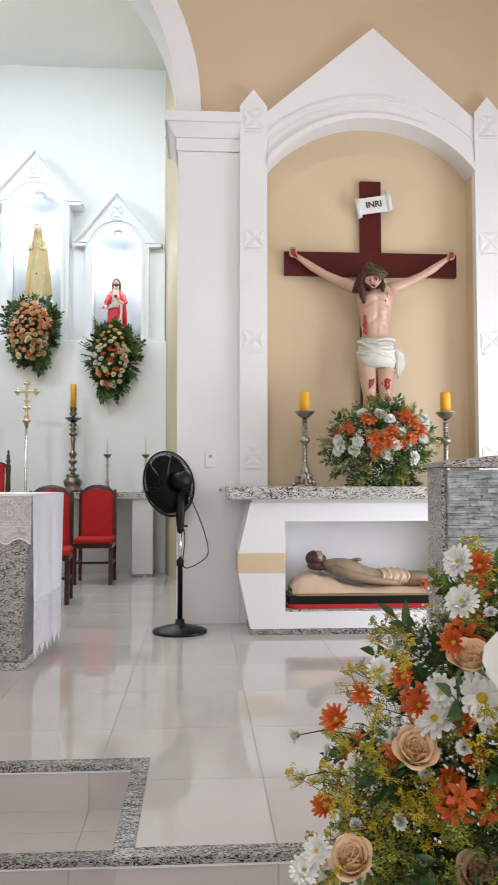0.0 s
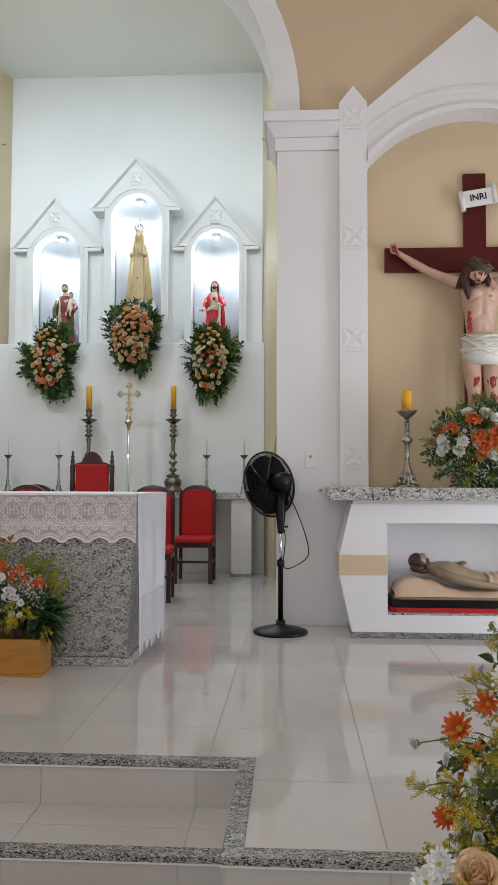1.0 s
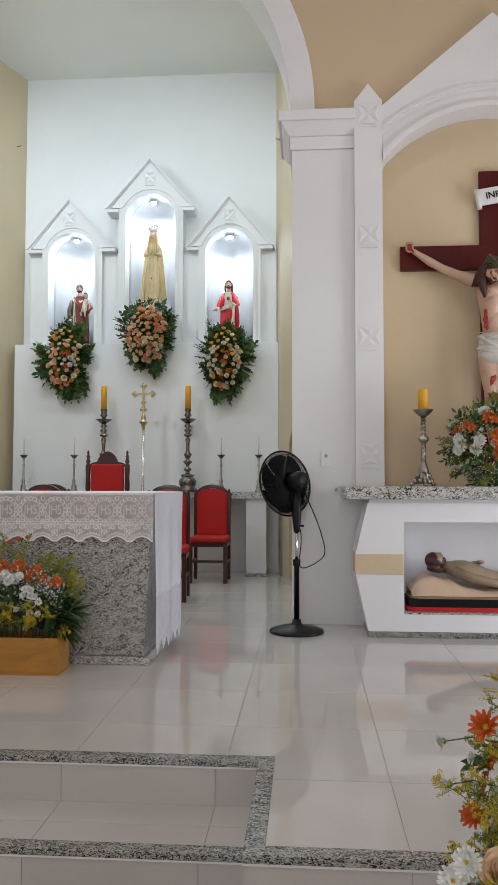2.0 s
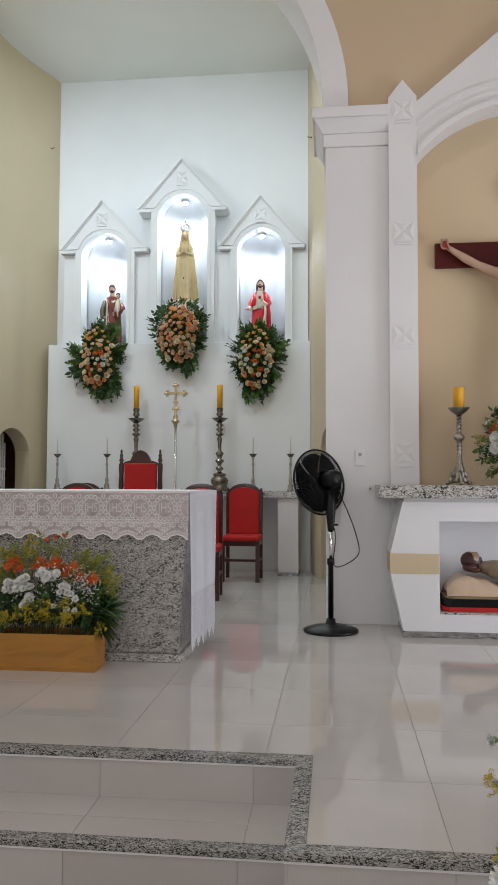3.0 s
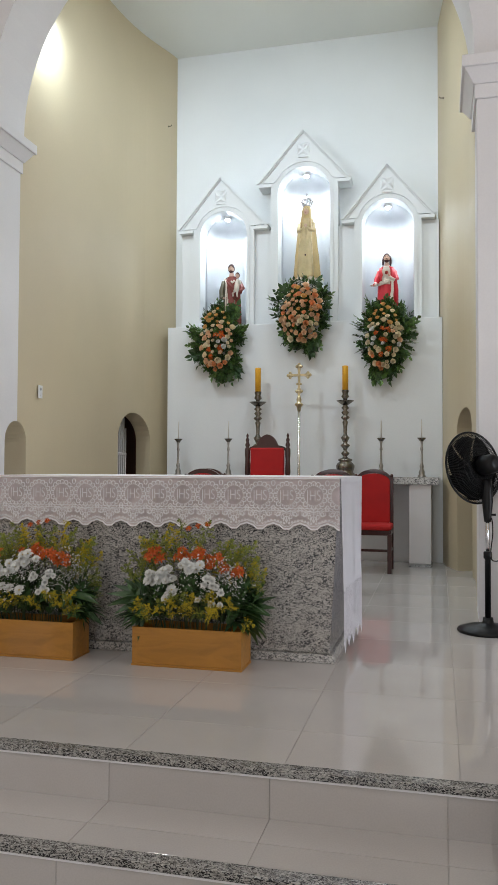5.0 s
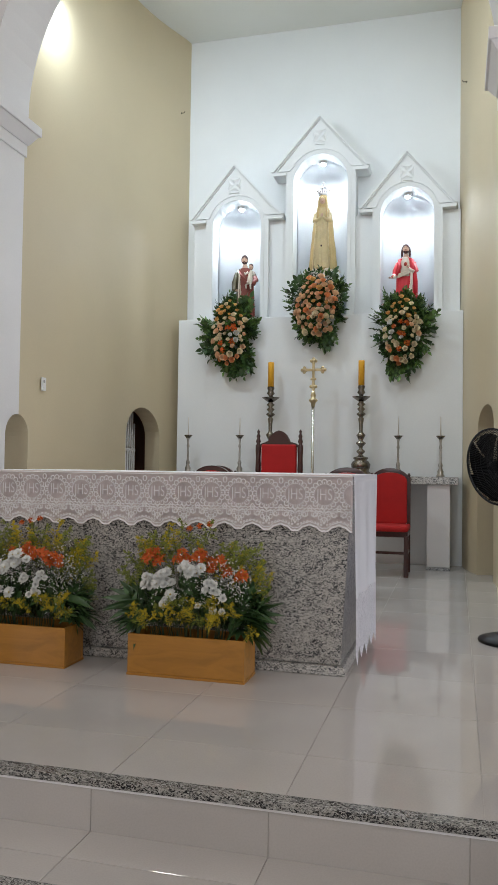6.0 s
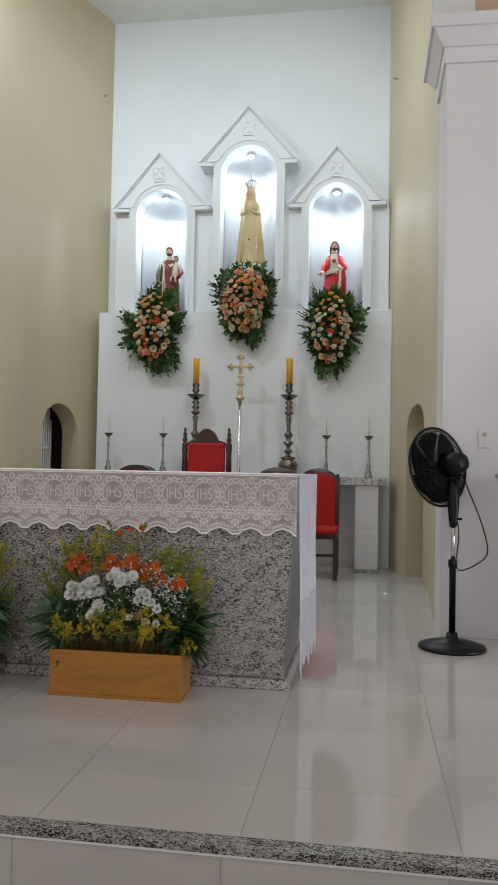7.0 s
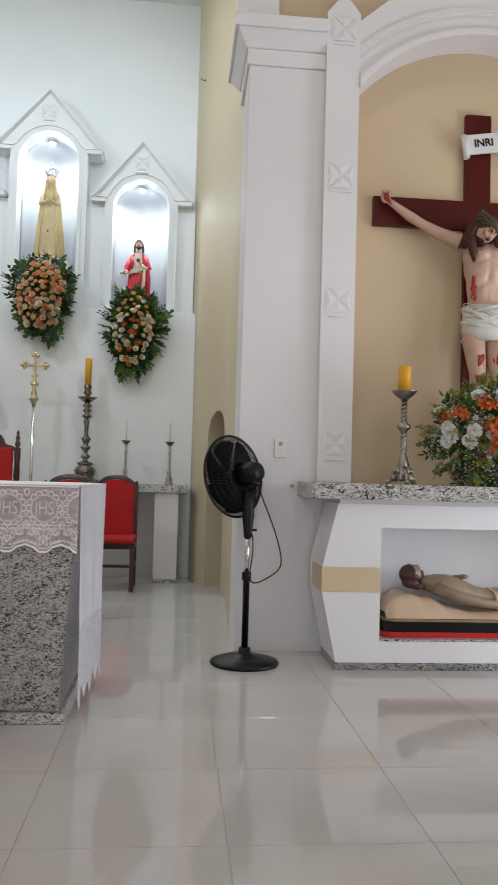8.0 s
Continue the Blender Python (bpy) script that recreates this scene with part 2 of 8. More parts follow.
def tube(bm, pts, radii, seg=8, mat=0, flat=1.0):
    """A tapered tube along points, closed at both ends."""
    pts = [Vector(p) for p in pts]
    if isinstance(radii, (int, float)):
        radii = [radii] * len(pts)
    rings, up = [], Vector((0.13, 0.21, 0.97))
    for i, p in enumerate(pts):
        d = (pts[min(i + 1, len(pts) - 1)] - pts[max(i - 1, 0)]).normalized()
        if abs(d.dot(up)) > 0.98:
            up = Vector((1, 0.1, 0))
        a = d.cross(up).normalized()
        b = d.cross(a).normalized()
        rings.append([bm.verts.new(p + radii[i] * (math.cos(2 * math.pi * k / seg) * a + flat * math.sin(2 * math.pi * k / seg) * b)) for k in range(seg)])
    fs = []
    for a, b in zip(rings, rings[1:]):
        for k in range(seg):
            fs.append(bm.faces.new((a[k], a[(k + 1) % seg], b[(k + 1) % seg], b[k])))
    fs += [bm.faces.new(rings[0][::-1]), bm.faces.new(rings[-1])]
    for f in fs:
        f.material_index, f.smooth = mat, len(f.verts) == 4
    return fs


def ball(bm, c, r, mat=0, seg=10, rings=6, m=None):
    r = (r, r, r) if isinstance(r, (int, float)) else r
    mm = Matrix.Translation(c) @ (m or Matrix.Identity(4)) @ Matrix.Diagonal((*r, 1))
    res = bmesh.ops.create_uvsphere(bm, u_segments=seg, v_segments=rings, radius=1.0, matrix=mm)
    for f in {f for v in res["verts"] for f in v.link_faces}:
        f.material_index, f.smooth = mat, True


def plate(bm, outer, holes, y0, y1, mat=0):
    """A flat slab, outlined in x and z, with holes, from depth y0 to y1."""
    edges = []
    for loop in (outer, *holes):
        vs = [bm.verts.new((x, y0, z)) for x, z in loop]
        edges += [bm.edges.new((a, b)) for a, b in zip(vs, vs[1:] + vs[:1])]
    r = bmesh.ops.triangle_fill(bm, use_beauty=True, use_dissolve=False, edges=edges)
    fs = [g for g in r["geom"] if isinstance(g, bmesh.types.BMFace)]
    ex = bmesh.ops.extrude_face_region(bm, geom=fs)
    moved = [g for g in ex["geom"] if isinstance(g, bmesh.types.BMVert)]
    bmesh.ops.translate(bm, verts=moved, vec=(0, y1 - y0, 0))
    for f in bm.faces:
        f.material_index = mat
    return moved


def arc(cx, cz, r, a0, a1, n):
    return [(cx + r * math.cos(radians(a0 + (a1 - a0) * i / n)), cz + r * math.sin(radians(a0 + (a1 - a0) * i / n))) for i in range(n + 1)]


def arched(cx, half, z0, spring, n=16, rise=None):
    """An arched outline in x and z: sill z0, springing height, round head."""
    k = (rise or half) / half
    return [(cx - half, z0), (cx + half, z0)] + [(x, spring + (z - spring) * k) for x, z in arc(cx, spring, half, 0, 180, n)]


def text_mesh(body, size, depth, material, bold=0.0):
    c = bpy.data.curves.new("text", "FONT")
    c.body, c.size, c.extrude, c.offset, c.align_x, c.align_y = body, size, depth, bold, "CENTER", "CENTER"
    ob = new("text", c)
    me = bpy.data.meshes.new_from_object(ob.evaluated_get(bpy.context.evaluated_depsgraph_get()))
    bpy.data.objects.remove(ob)
    me.materials.clear()
    me.materials.append(material)
    return me


# ---- the large structure ----
FRONT = 5.90           # front wall, on the nave side
ARCH_X, ARCH_Z, ARCH_R, DEEP = -1.917, 3.866, 1.858, 6.40
PX0, PX1 = -3.80, -0.045  # inner edges of the arch's piers

# front wall with the chancel arch and the recess of the side altar
REC_X, REC_HALF, REC_SPRING, REC_RISE = 1.43, 0.80, 3.43, 0.39


def segment_arch(cx, half, z0, spring, rise, n=20):
    r = (half * half + rise * rise) / (2 * rise)
    a = math.degrees(math.asin(half / r))
    return [(cx - half, z0), (cx + half, z0)] + arc(cx, spring + rise - r, r, 90 - a, 90 + a, n)


bm = bmesh.new()
big = ARCH_R + 0.14
outline = [(-6.5, -0.6), (ARCH_X - big, -0.6)] + arc(ARCH_X, ARCH_Z, big, 180, 0, 36) + [(ARCH_X + big, -0.6), (4.2, -0.6), (4.2, NAVE_CEIL + 0.1), (-6.5, NAVE_CEIL + 0.1)]
plate(bm, outline, [segment_arch(REC_X, REC_HALF + 0.02, 0.9, REC_SPRING, REC_RISE + 0.025)], FRONT, FRONT + 0.10)
structure("wall_front", bm, SAND, "sand-painted nave wall with the chancel arch", "wall")
bm = bmesh.new()
plate(bm, [(REC_X - 1.0, 0.8), (REC_X + 1.0, 0.8), (REC_X + 1.0, 4.2), (REC_X - 1.0, 4.2)], [], FRONT + 0.14, FRONT + 0.22)
recess = structure("wall_recess", bm, CREAM, "cream-painted recess behind the wooden cross", "wall")
for x in (REC_X - REC_HALF - 0.018, REC_X + REC_HALF):
    part("reveal", boxed(x, x + 0.018, FRONT, FRONT + 0.138, 0.95, 3.5), CREAM, recess)

# white ring of the arch
bm = bmesh.new()
jamb = 3.822
ring = [(ARCH_X - ARCH_R, jamb)] + arc(ARCH_X, ARCH_Z, ARCH_R, 180, 0, 44) + [(ARCH_X + ARCH_R, jamb)]
ring += [(ARCH_X + ARCH_R + 0.187, jamb)] + arc(ARCH_X, ARCH_Z, ARCH_R + 0.187, 0, 180, 44) + [(ARCH_X - ARCH_R - 0.225, jamb)]
plate(bm, ring, [], FRONT - 0.03, DEEP)
structure("arch_trim", bm, WHITE, "white plaster ring round the chancel arch", "arch")


def pier(name, x0, x1, inner):
    """A white pier with a stepped capital, which runs round its inner side."""
    ob = thing(name, "white plastered pier with a stepped capital", "pillar", kind="structure")
    part("shaft", boxed(x0, x1, FRONT - 0.022, FRONT + 0.028, -0.02, 3.549, 0.003), WHITE, ob)
    s = 1 if inner == x1 else -1

    def course(nm, z0, z1, o0, o1):
        bm = bmesh.new()
        lo, hi = [], []
        for z, o, row in ((z0, o0, lo), (z1, o1, hi)):
            a, b = (x0, x1 + o) if s > 0 else (x0 - o, x1)
            row += [bm.verts.new(c) for c in ((a, FRONT - 0.022 - o, z), (b, FRONT - 0.022 - o, z), (b, DEEP + o, z), (a, DEEP + o, z))]
        bm.faces.new(lo[::-1])
        bm.faces.new(hi)
        for i in range(4):
            bm.faces.new((lo[i], lo[(i + 1) % 4], hi[(i + 1) % 4], hi[i]))
        bmesh.ops.bevel(bm, geom=bm.edges[:], offset=0.003, segments=1, affect="EDGES")
        part(nm, bm, WHITE, ob)

    course("band", 3.55, 3.648, 0.014, 0.014)
    course("cove", 3.6485, 3.742, 0.022, 0.082)
    course("slab", 3.7425, 3.82, 0.098, 0.098)


pier("wall_pier_right", PX1, 0.425, PX1)
pier("wall_pier_left", -4.9, PX0, PX0)
structure("wall_plinth_right", boxed(0.418, 2.5, FRONT - 0.020, FRONT - 0.001, -0.02, 1.0), WHITE, "white wall behind the side altar", "wall")


def wall_strip(name, path, z0, z1, holes, thick, material, label, cuts=40, white_before=None):
    """An upright wall along a smooth line in plan, with arched openings given by distance along it: (start, end, sill, springing)."""
    pts = [Vector((*p, 0)) for p in path]
    fine = []
    for i in range(len(pts) - 1):
        p0, p1, p2, p3 = pts[max(i - 1, 0)], pts[i], pts[i + 1], pts[min(i + 2, len(pts) - 1)]
        for k in range(12):
            u = k / 12
            fine.append(0.5 * (2 * p1 + (p2 - p0) * u + (2 * p0 - 5 * p1 + 4 * p2 - p3) * u * u + (3 * p1 - p0 - 3 * p2 + p3) * u ** 3))
    fine.append(pts[-1])
    run = [0.0]
    for a, b in zip(fine, fine[1:]):
        run.append(run[-1] + (b - a).length)
    bm = bmesh.new()
    loops = [arched((a + b) / 2, (b - a) / 2, sill, spring, 16) for a, b, sill, spring in holes]
    plate(bm, [(0, z0), (run[-1], z0), (run[-1], z1), (0, z1)], loops, 0, thick)
    for k in range(1, cuts):
        bmesh.ops.bisect_plane(bm, geom=bm.verts[:] + bm.edges[:] + bm.faces[:], plane_co=(run[-1] * k / cuts, 0, 0), plane_no=(1, 0, 0))
    for v in bm.verts:
        s, d, z = v.co
        i = min(max(int(np.searchsorted(run, s)) - 1, 0), len(run) - 2)
        u = (s - run[i]) / (run[i + 1] - run[i])
        p = fine[i].lerp(fine[i + 1], u)
        t0 = (fine[i] - fine[max(i - 1, 0)]).normalized() if i else (fine[1] - fine[0]).normalized()
        t1 = (fine[i + 1] - fine[i]).normalized()
        w = t0.lerp(t1, 0.5 + u / 2).normalized()
        n = Vector((w.y, -w.x, 0))
        v.co = p + n * d + Vector((0, 0, z))
    if white_before:
        bmesh.ops.bisect_plane(bm, geom=bm.verts[:] + bm.edges[:] + bm.faces[:], plane_co=(0, white_before, 0), plane_no=(0, 1, 0))
        for f in bm.faces:
            f.material_index = 1 if f.calc_center_median().y < white_before else 0
    return structure(name, bm, [material, WHITE], label, "wall")


# chancel side walls, which draw in towards the back wall
wall_strip("wall_chancel_right", [(-0.046, FRONT + 0.03), (-0.03, 6.6), (0.0, 7.3), (0.015, 7.8), (-0.005, 8.1), (-0.06, 8.33), (-0.135, 8.55), (-0.215, 8.85), (-0.262, 9.18), (-0.31, 9.60)], -0.02, CEIL + 0.05,
           [(2.142, 2.62, -0.01, 1.385)], 0.22, YELLOW, "pale yellow chancel wall with an arched doorway", white_before=DEEP)
wall_strip("wall_chancel_left", [(-3.463, 9.60), (-3.50, 9.45), (-3.585, 9.22), (-3.68, 8.93), (-3.765, 8.52), (-3.815, 7.9), (-3.815, 7.2), (-3.805, 6.5), (-3.802, FRONT + 0.03)], -0.02, CEIL + 0.05,
           [(0.527, 1.169, -0.01, 1.33), (3.09, 3.44, -0.01, 1.24)], 0.22, YELLOW, "pale yellow chancel wall with an arched gateway", white_before=DEEP)
bm = boxed(-4.12, -4.03, 5.95, 6.9, -0.02, 2.2)
structure("wall_passage", bm, WHITE, "white wall behind the small arched opening", "wall")
bm = bmesh.new()
box(bm, 0.9, 1.0, 7.4, 9.6, -0.02, 3.0)
box(bm, 0.25, 0.9, 9.5, 9.6, -0.02, 3.0)
box(bm, 0.3, 0.9, 7.3, 7.4, -0.02, 3.0)
structure("wall_side_room_right", bm, CREAM, "cream wall of the side room beyond the doorway", "wall")
# brown wall set close behind the gate in place of a wooden door
bm = bmesh.new()
box(bm, -4.35, -4.25, 7.0, 9.9, -0.02, 3.0)
box(bm, -4.25, -3.85, 9.8, 9.9, -0.02, 3.0)
box(bm, -4.25, -4.05, 7.0, 7.1, -0.02, 3.0)
structure("wall_side_room_left", bm, BROWN_PAINT, "brown side room wall close behind the gate, standing in for a wooden door", "wall")
bm = bmesh.new()
box(bm, -5.0, -4.0, 7.0, 9.9, 2.95, 3.0)
box(bm, 0.22, 1.0, 7.3, 9.6, 2.95, 3.0)
structure("ceiling_side_rooms", bm, CEILING, "low ceiling of the side rooms", "ceiling")

# back wall with three lit niches
BACK = 9.55
bm = bmesh.new()
holes = [arched(nx, half, LEDGE, spring, 20) for nx, half, spring, *_ in NICHES]
plate(bm, [(-3.85, -0.02), (0.05, -0.02), (0.05, CEIL + 0.05), (-3.85, CEIL + 0.05)], holes, BACK, BACK + 0.02)
structure("wall_back", bm, CHANCEL_WHITE, "white chancel back wall with three niches", "wall")
bm = boxed(-3.445, -0.264, 9.18, BACK - 0.002, -0.02, LEDGE, 0.006)
structure("wall_ledge", bm, CHANCEL_WHITE, "white projecting lower wall below the niches", "wall")


def niche_shell(nx, half, spring):
    """A half-round recess with a quarter-dome head."""
    bm = bmesh.new()
    n, y0, deep = 18, BACK + 0.02, 0.30
    prev = None
    rows = [(LEDGE + (spring - LEDGE) * k / 4, 1.0) for k in range(5)]
    rows += [(spring + half * math.sin(radians(a)), math.cos(radians(a))) for a in (15, 30, 45, 60, 75, 87)]
    for z, k in rows:
        row = [bm.verts.new((nx + half * k * math.cos(math.pi * i / n), y0 + deep * k * math.sin(math.pi * i / n), z)) for i in range(n + 1)]
        if prev:
            for i in range(n):
                bm.faces.new((prev[i], prev[i + 1], row[i + 1], row[i])).smooth = True
        prev = row
    floor_ring = [bm.verts.new((nx + half * math.cos(math.pi * i / n), y0 + deep * math.sin(math.pi * i / n), LEDGE)) for i in range(n + 1)]
    bm.faces.new(floor_ring)
    bmesh.ops.solidify(bm, geom=bm.faces[:], thickness=-0.02)
    return bm


def niche_unit(nx, half, spring, apex, eaves, ez):
    """A niche with its arched surround, side panels and gable with a carved cross."""
    unit = thing("wall_niche", "white plaster wall niche with a pointed gable and a lamp inside", "niche", group="wall niches", kind="structure")
    part("recess", niche_shell(nx, half, spring), CHANCEL_WHITE, unit)
    a, b = nx - half - 0.085, nx + half + 0.085
    bm = bmesh.new()
    plate(bm, [(a, LEDGE + 0.002), (b, LEDGE + 0.002), (b, ez)] + [(b - 0.001, ez + 0.03), (apex[0] + 0.1, apex[1] - 0.13), (apex[0] - 0.1, apex[1] - 0.13), (a + 0.001, ez + 0.03), (a, ez)],
          [arched(nx, half, LEDGE + 0.02, spring, 20)], 9.335, BACK - 0.001)
    part("surround", bm, CHANCEL_WHITE, unit)
    # moulded arris round the opening
    bm = bmesh.new()
    ringo = [(nx + half + 0.035, LEDGE + 0.02)] + arc(nx, spring, half + 0.035, 0, 180, 20) + [(nx - half - 0.035, LEDGE + 0.02)]
    ringi = [(nx - half + 0.004, LEDGE + 0.02)] + arc(nx, spring, half - 0.004, 180, 0, 20) + [(nx + half - 0.004, LEDGE + 0.02)]
    plate(bm, ringo + ringi, [], 9.322, 9.36)
    part("moulding", bm, CHANCEL_WHITE, unit)
    # side panels under the eaves; those between two niches belong to the outer ones
    for x0, x1 in ((eaves[0] + 0.03, a + 0.002), (b - 0.002, eaves[1] - 0.03)):
        if nx < -2.5 and x0 > nx:
            x1 = -2.215
        if nx > -1.0 and x1 < nx:
            x0 = -1.44
        if nx > -1.0 and x0 > nx:
            x1 = -0.295
        if not -2.5 < nx < -1.0:
            part("side_panel", boxed(x0, x1, 9.395, BACK - 0.001, LEDGE + 0.002, ez - 0.042, 0.004), CHANCEL_WHITE, unit)
    # gable: infill, and two raked mouldings with short returns
    bm = bmesh.new()
    plate(bm, [(eaves[0] + 0.06, ez + 0.012), (nx - half - 0.05, ez + 0.012)] + [(x, z) for x, z in arc(nx, spring, half + 0.05, 180, 0, 20) if z > ez + 0.02]
          + [(nx + half + 0.05, ez + 0.012), (eaves[1] - 0.06, ez + 0.012), (apex[0], apex[1] - 0.03)], [], 9.322, 9.3345)
    part("gable", bm, CHANCEL_WHITE, unit)
    for s, ex in ((-1, eaves[0]), (1, eaves[1])):
        bm = bmesh.new()
        inner = (a if s < 0 else b) - s * 0.004
        plate(bm, [(ex, ez), (ex - s * 0.02, ez - 0.04), (inner, ez - 0.04), (inner, ez - 0.005), (ex - s * 0.055, ez + 0.0), (apex[0], apex[1] - 0.04), (apex[0], apex[1])], [], 9.305, BACK - 0.003)
        part("raked_moulding", bm, CHANCEL_WHITE, unit)
        bm = bmesh.new()
        plate(bm, [(ex, ez), (ex - s * 0.03, ez + 0.0), (apex[0], apex[1] - 0.022), (apex[0], apex[1] + 0.004)], [], 9.282, 9.3045)
        part("raked_lip", bm, CHANCEL_WHITE, unit)
    bm = bmesh.new()
    cx, cz, r = apex[0], apex[1] - 0.235, 0.075
    carved_cross(bm, cx, cz, r, 9.318, 0.014)
    part("carved_cross", bm, CHANCEL_WHITE, unit)
    bm = bmesh.new()
    lathe(bm, [(0.030, -0.003), (0.042, 0), (0.046, 0.006), (0.046, 0.05), (0.03, 0.055)], 20, pose(nx - 0.01, 9.56, spring + half - 0.034))
    lamp_ring = part("lamp", bm, PLASTIC_WHITE, unit, "round recessed niche lamp")
    bm = bmesh.new()
    lathe(bm, [(0.006, -0.016), (0.018, -0.012), (0.026, -0.004), (0.028, 0.0015), (0.02, 0.003)], 20, pose(nx - 0.01, 9.56, spring + half - 0.0405))
    part("lens", bm, LAMP_NICHE, lamp_ring, "lit lamp lens")


def carved_cross(bm, cx, cz, r, y, deep=0.005):
    """A raised square cut by a diagonal cross into four facets, with a bar below."""
    for k in range(4):
        a = math.pi / 2 * k
        d, e = Vector((math.cos(a), 0, math.sin(a))), Vector((-math.sin(a), 0, math.cos(a)))
        p = Vector((cx, y, cz))
        tri = [p + d * r * 0.16, p + d * r + e * r * 0.86, p + d * r - e * r * 0.86]
        mid = p + d * r * 0.66 + Vector((0, -deep, 0))
        vs = [bm.verts.new(v) for v in tri]
        back = [bm.verts.new(v + Vector((0, 0.006, 0))) for v in tri]
        c = bm.verts.new(mid)
        for i in range(3):
            bm.faces.new((vs[i], vs[(i + 1) % 3], c))
            bm.faces.new((vs[i], back[i], back[(i + 1) % 3], vs[(i + 1) % 3]))
        bm.faces.new(back)
    box(bm, cx - r * 0.8, cx + r * 0.8, y - 0.004 - deep * 0.6, y + 0.004, cz - r * 1.35, cz - r * 1.2)


for n in NICHES:
    niche_unit(*n)

# ceilings and the rest of the nave
structure("ceiling_chancel", boxed(-4.4, 0.6, FRONT + 0.11, BACK + 0.1, CEIL, CEIL + 0.08), CEILING, "plain white chancel ceiling", "ceiling")
structure("ceiling_nave", boxed(-6.6, 4.3, -9.1, FRONT + 0.1, NAVE_CEIL, NAVE_CEIL + 0.1), CEILING, "plain white nave ceiling", "ceiling")


def nave_wall(name, length, top, holes, m, label):
    """A plain wall with rectangular openings, drawn in its own plane and then set up at m."""
    bm = bmesh.new()
    loops = [[(c - w / 2, z - h / 2), (c + w / 2, z - h / 2), (c + w / 2, z + h / 2), (c - w / 2, z + h / 2)] for c, z, w, h in holes]
    plate(bm, [(0, -0.6), (length, -0.6), (length, top), (0, top)], loops, 0, 0.12)
    bm.transform(m)
    structure(name, bm, CREAM, label, "wall")


# unseen walls; their openings are made up to hold the added fill lamps
nave_wall("wall_nave_left", 15.0, NAVE_CEIL, [(10.0, 2.6, 1.4, 2.4), (6.0, 2.6, 1.4, 2.4)], pose(-6.5, -9.0, 0, 0, 0, 90), "unseen cream side wall of the nave with two openings added for light")
nave_wall("wall_nave_right", 15.0, NAVE_CEIL, [(13.0, 1.05, 1.6, 2.04), (8.2, 2.4, 1.4, 2.4)], pose(4.32, -9.0, 0, 0, 0, 90), "unseen cream side wall of the nave with low and high openings added for light")
nave_wall("wall_nave_rear", 10.8, NAVE_CEIL, [(4.7, 1.6, 3.0, 4.0)], pose(-6.5, -9.12, 0), "unseen cream rear wall of the nave with a wide opening added for light")

# ---- steps and floors ----
STEP = 0.17
UP_Y, LOW_Y, SIDE_X, FWD_Y = 3.03, 2.66, -0.12, 2.30   # nosing lines
bm = bmesh.new()
box(bm, -4.5, 4.2, UP_Y + 0.0118, BACK, -0.55, -0.0028)
box(bm, SIDE_X + 0.0118, 4.2, FWD_Y + 0.0118, UP_Y + 0.0118, -0.55, -0.0028)
box(bm, -6.5, -3.48, FWD_Y + 0.0118, UP_Y + 0.0118, -0.55, -0.0028)
box(bm, -6.5, -4.5, UP_Y + 0.0118, FRONT, -0.55, -0.0028)
box(bm, -5.0, -4.5, FRONT, 9.9, -0.55, -0.0028)
box(bm, -3.48, SIDE_X + 0.0118, LOW_Y + 0.0118, UP_Y + 0.0118, -0.55, -STEP - 0.0028)
box(bm, -3.48, SIDE_X + 0.0118, FWD_Y + 0.0118, LOW_Y + 0.0118, -0.55, -2 * STEP - 0.0028)
structure("floor_base", bm, GROUT, "grouted bed under the sanctuary tiles", "floor")
tagged(new("floor_nave", finish("floor_nave", boxed(-6.6, 4.3, -9.1, FWD_Y + 0.0118, -0.62, -0.506), GROUT)), "grouted bed under the nave tiles", "floor", "", "structure")
sanct = thing("floor_sanctuary", "polished beige porcelain floor tiles, glossy, with thin joints", "floor", kind="structure")
treads = thing("floor_steps", "polished beige porcelain tiles on treads and risers", "steps", kind="structure")
TX, TY, OX, OY, GAP = 0.588, 0.575, -0.238, 3.44, 0.0014
tile_cache = {}


def tile_mesh(w, d, t=0.011):
    key = (round(w, 4), round(d, 4))
    if key not in tile_cache:
        b, c = 0.0006, 0.0006
        v = [(0, 0, -t), (w, 0, -t), (w, d, -t), (0, d, -t), (0, 0, -c), (w, 0, -c), (w, d, -c), (0, d, -c), (b, b, 0), (w - b, b, 0), (w - b, d - b, 0), (b, d - b, 0)]
        f = [(0, 1, 5, 4), (1, 2, 6, 5), (2, 3, 7, 6), (3, 0, 4, 7), (4, 5, 9, 8), (5, 6, 10, 9), (6, 7, 11, 10), (7, 4, 8, 11), (8, 9, 10, 11)]
        me = bpy.data.meshes.new("tile")
        me.from_pydata(v, [], f)
        me.materials.append(PORCELAIN)
        tile_cache[key] = me
    return tile_cache[key]


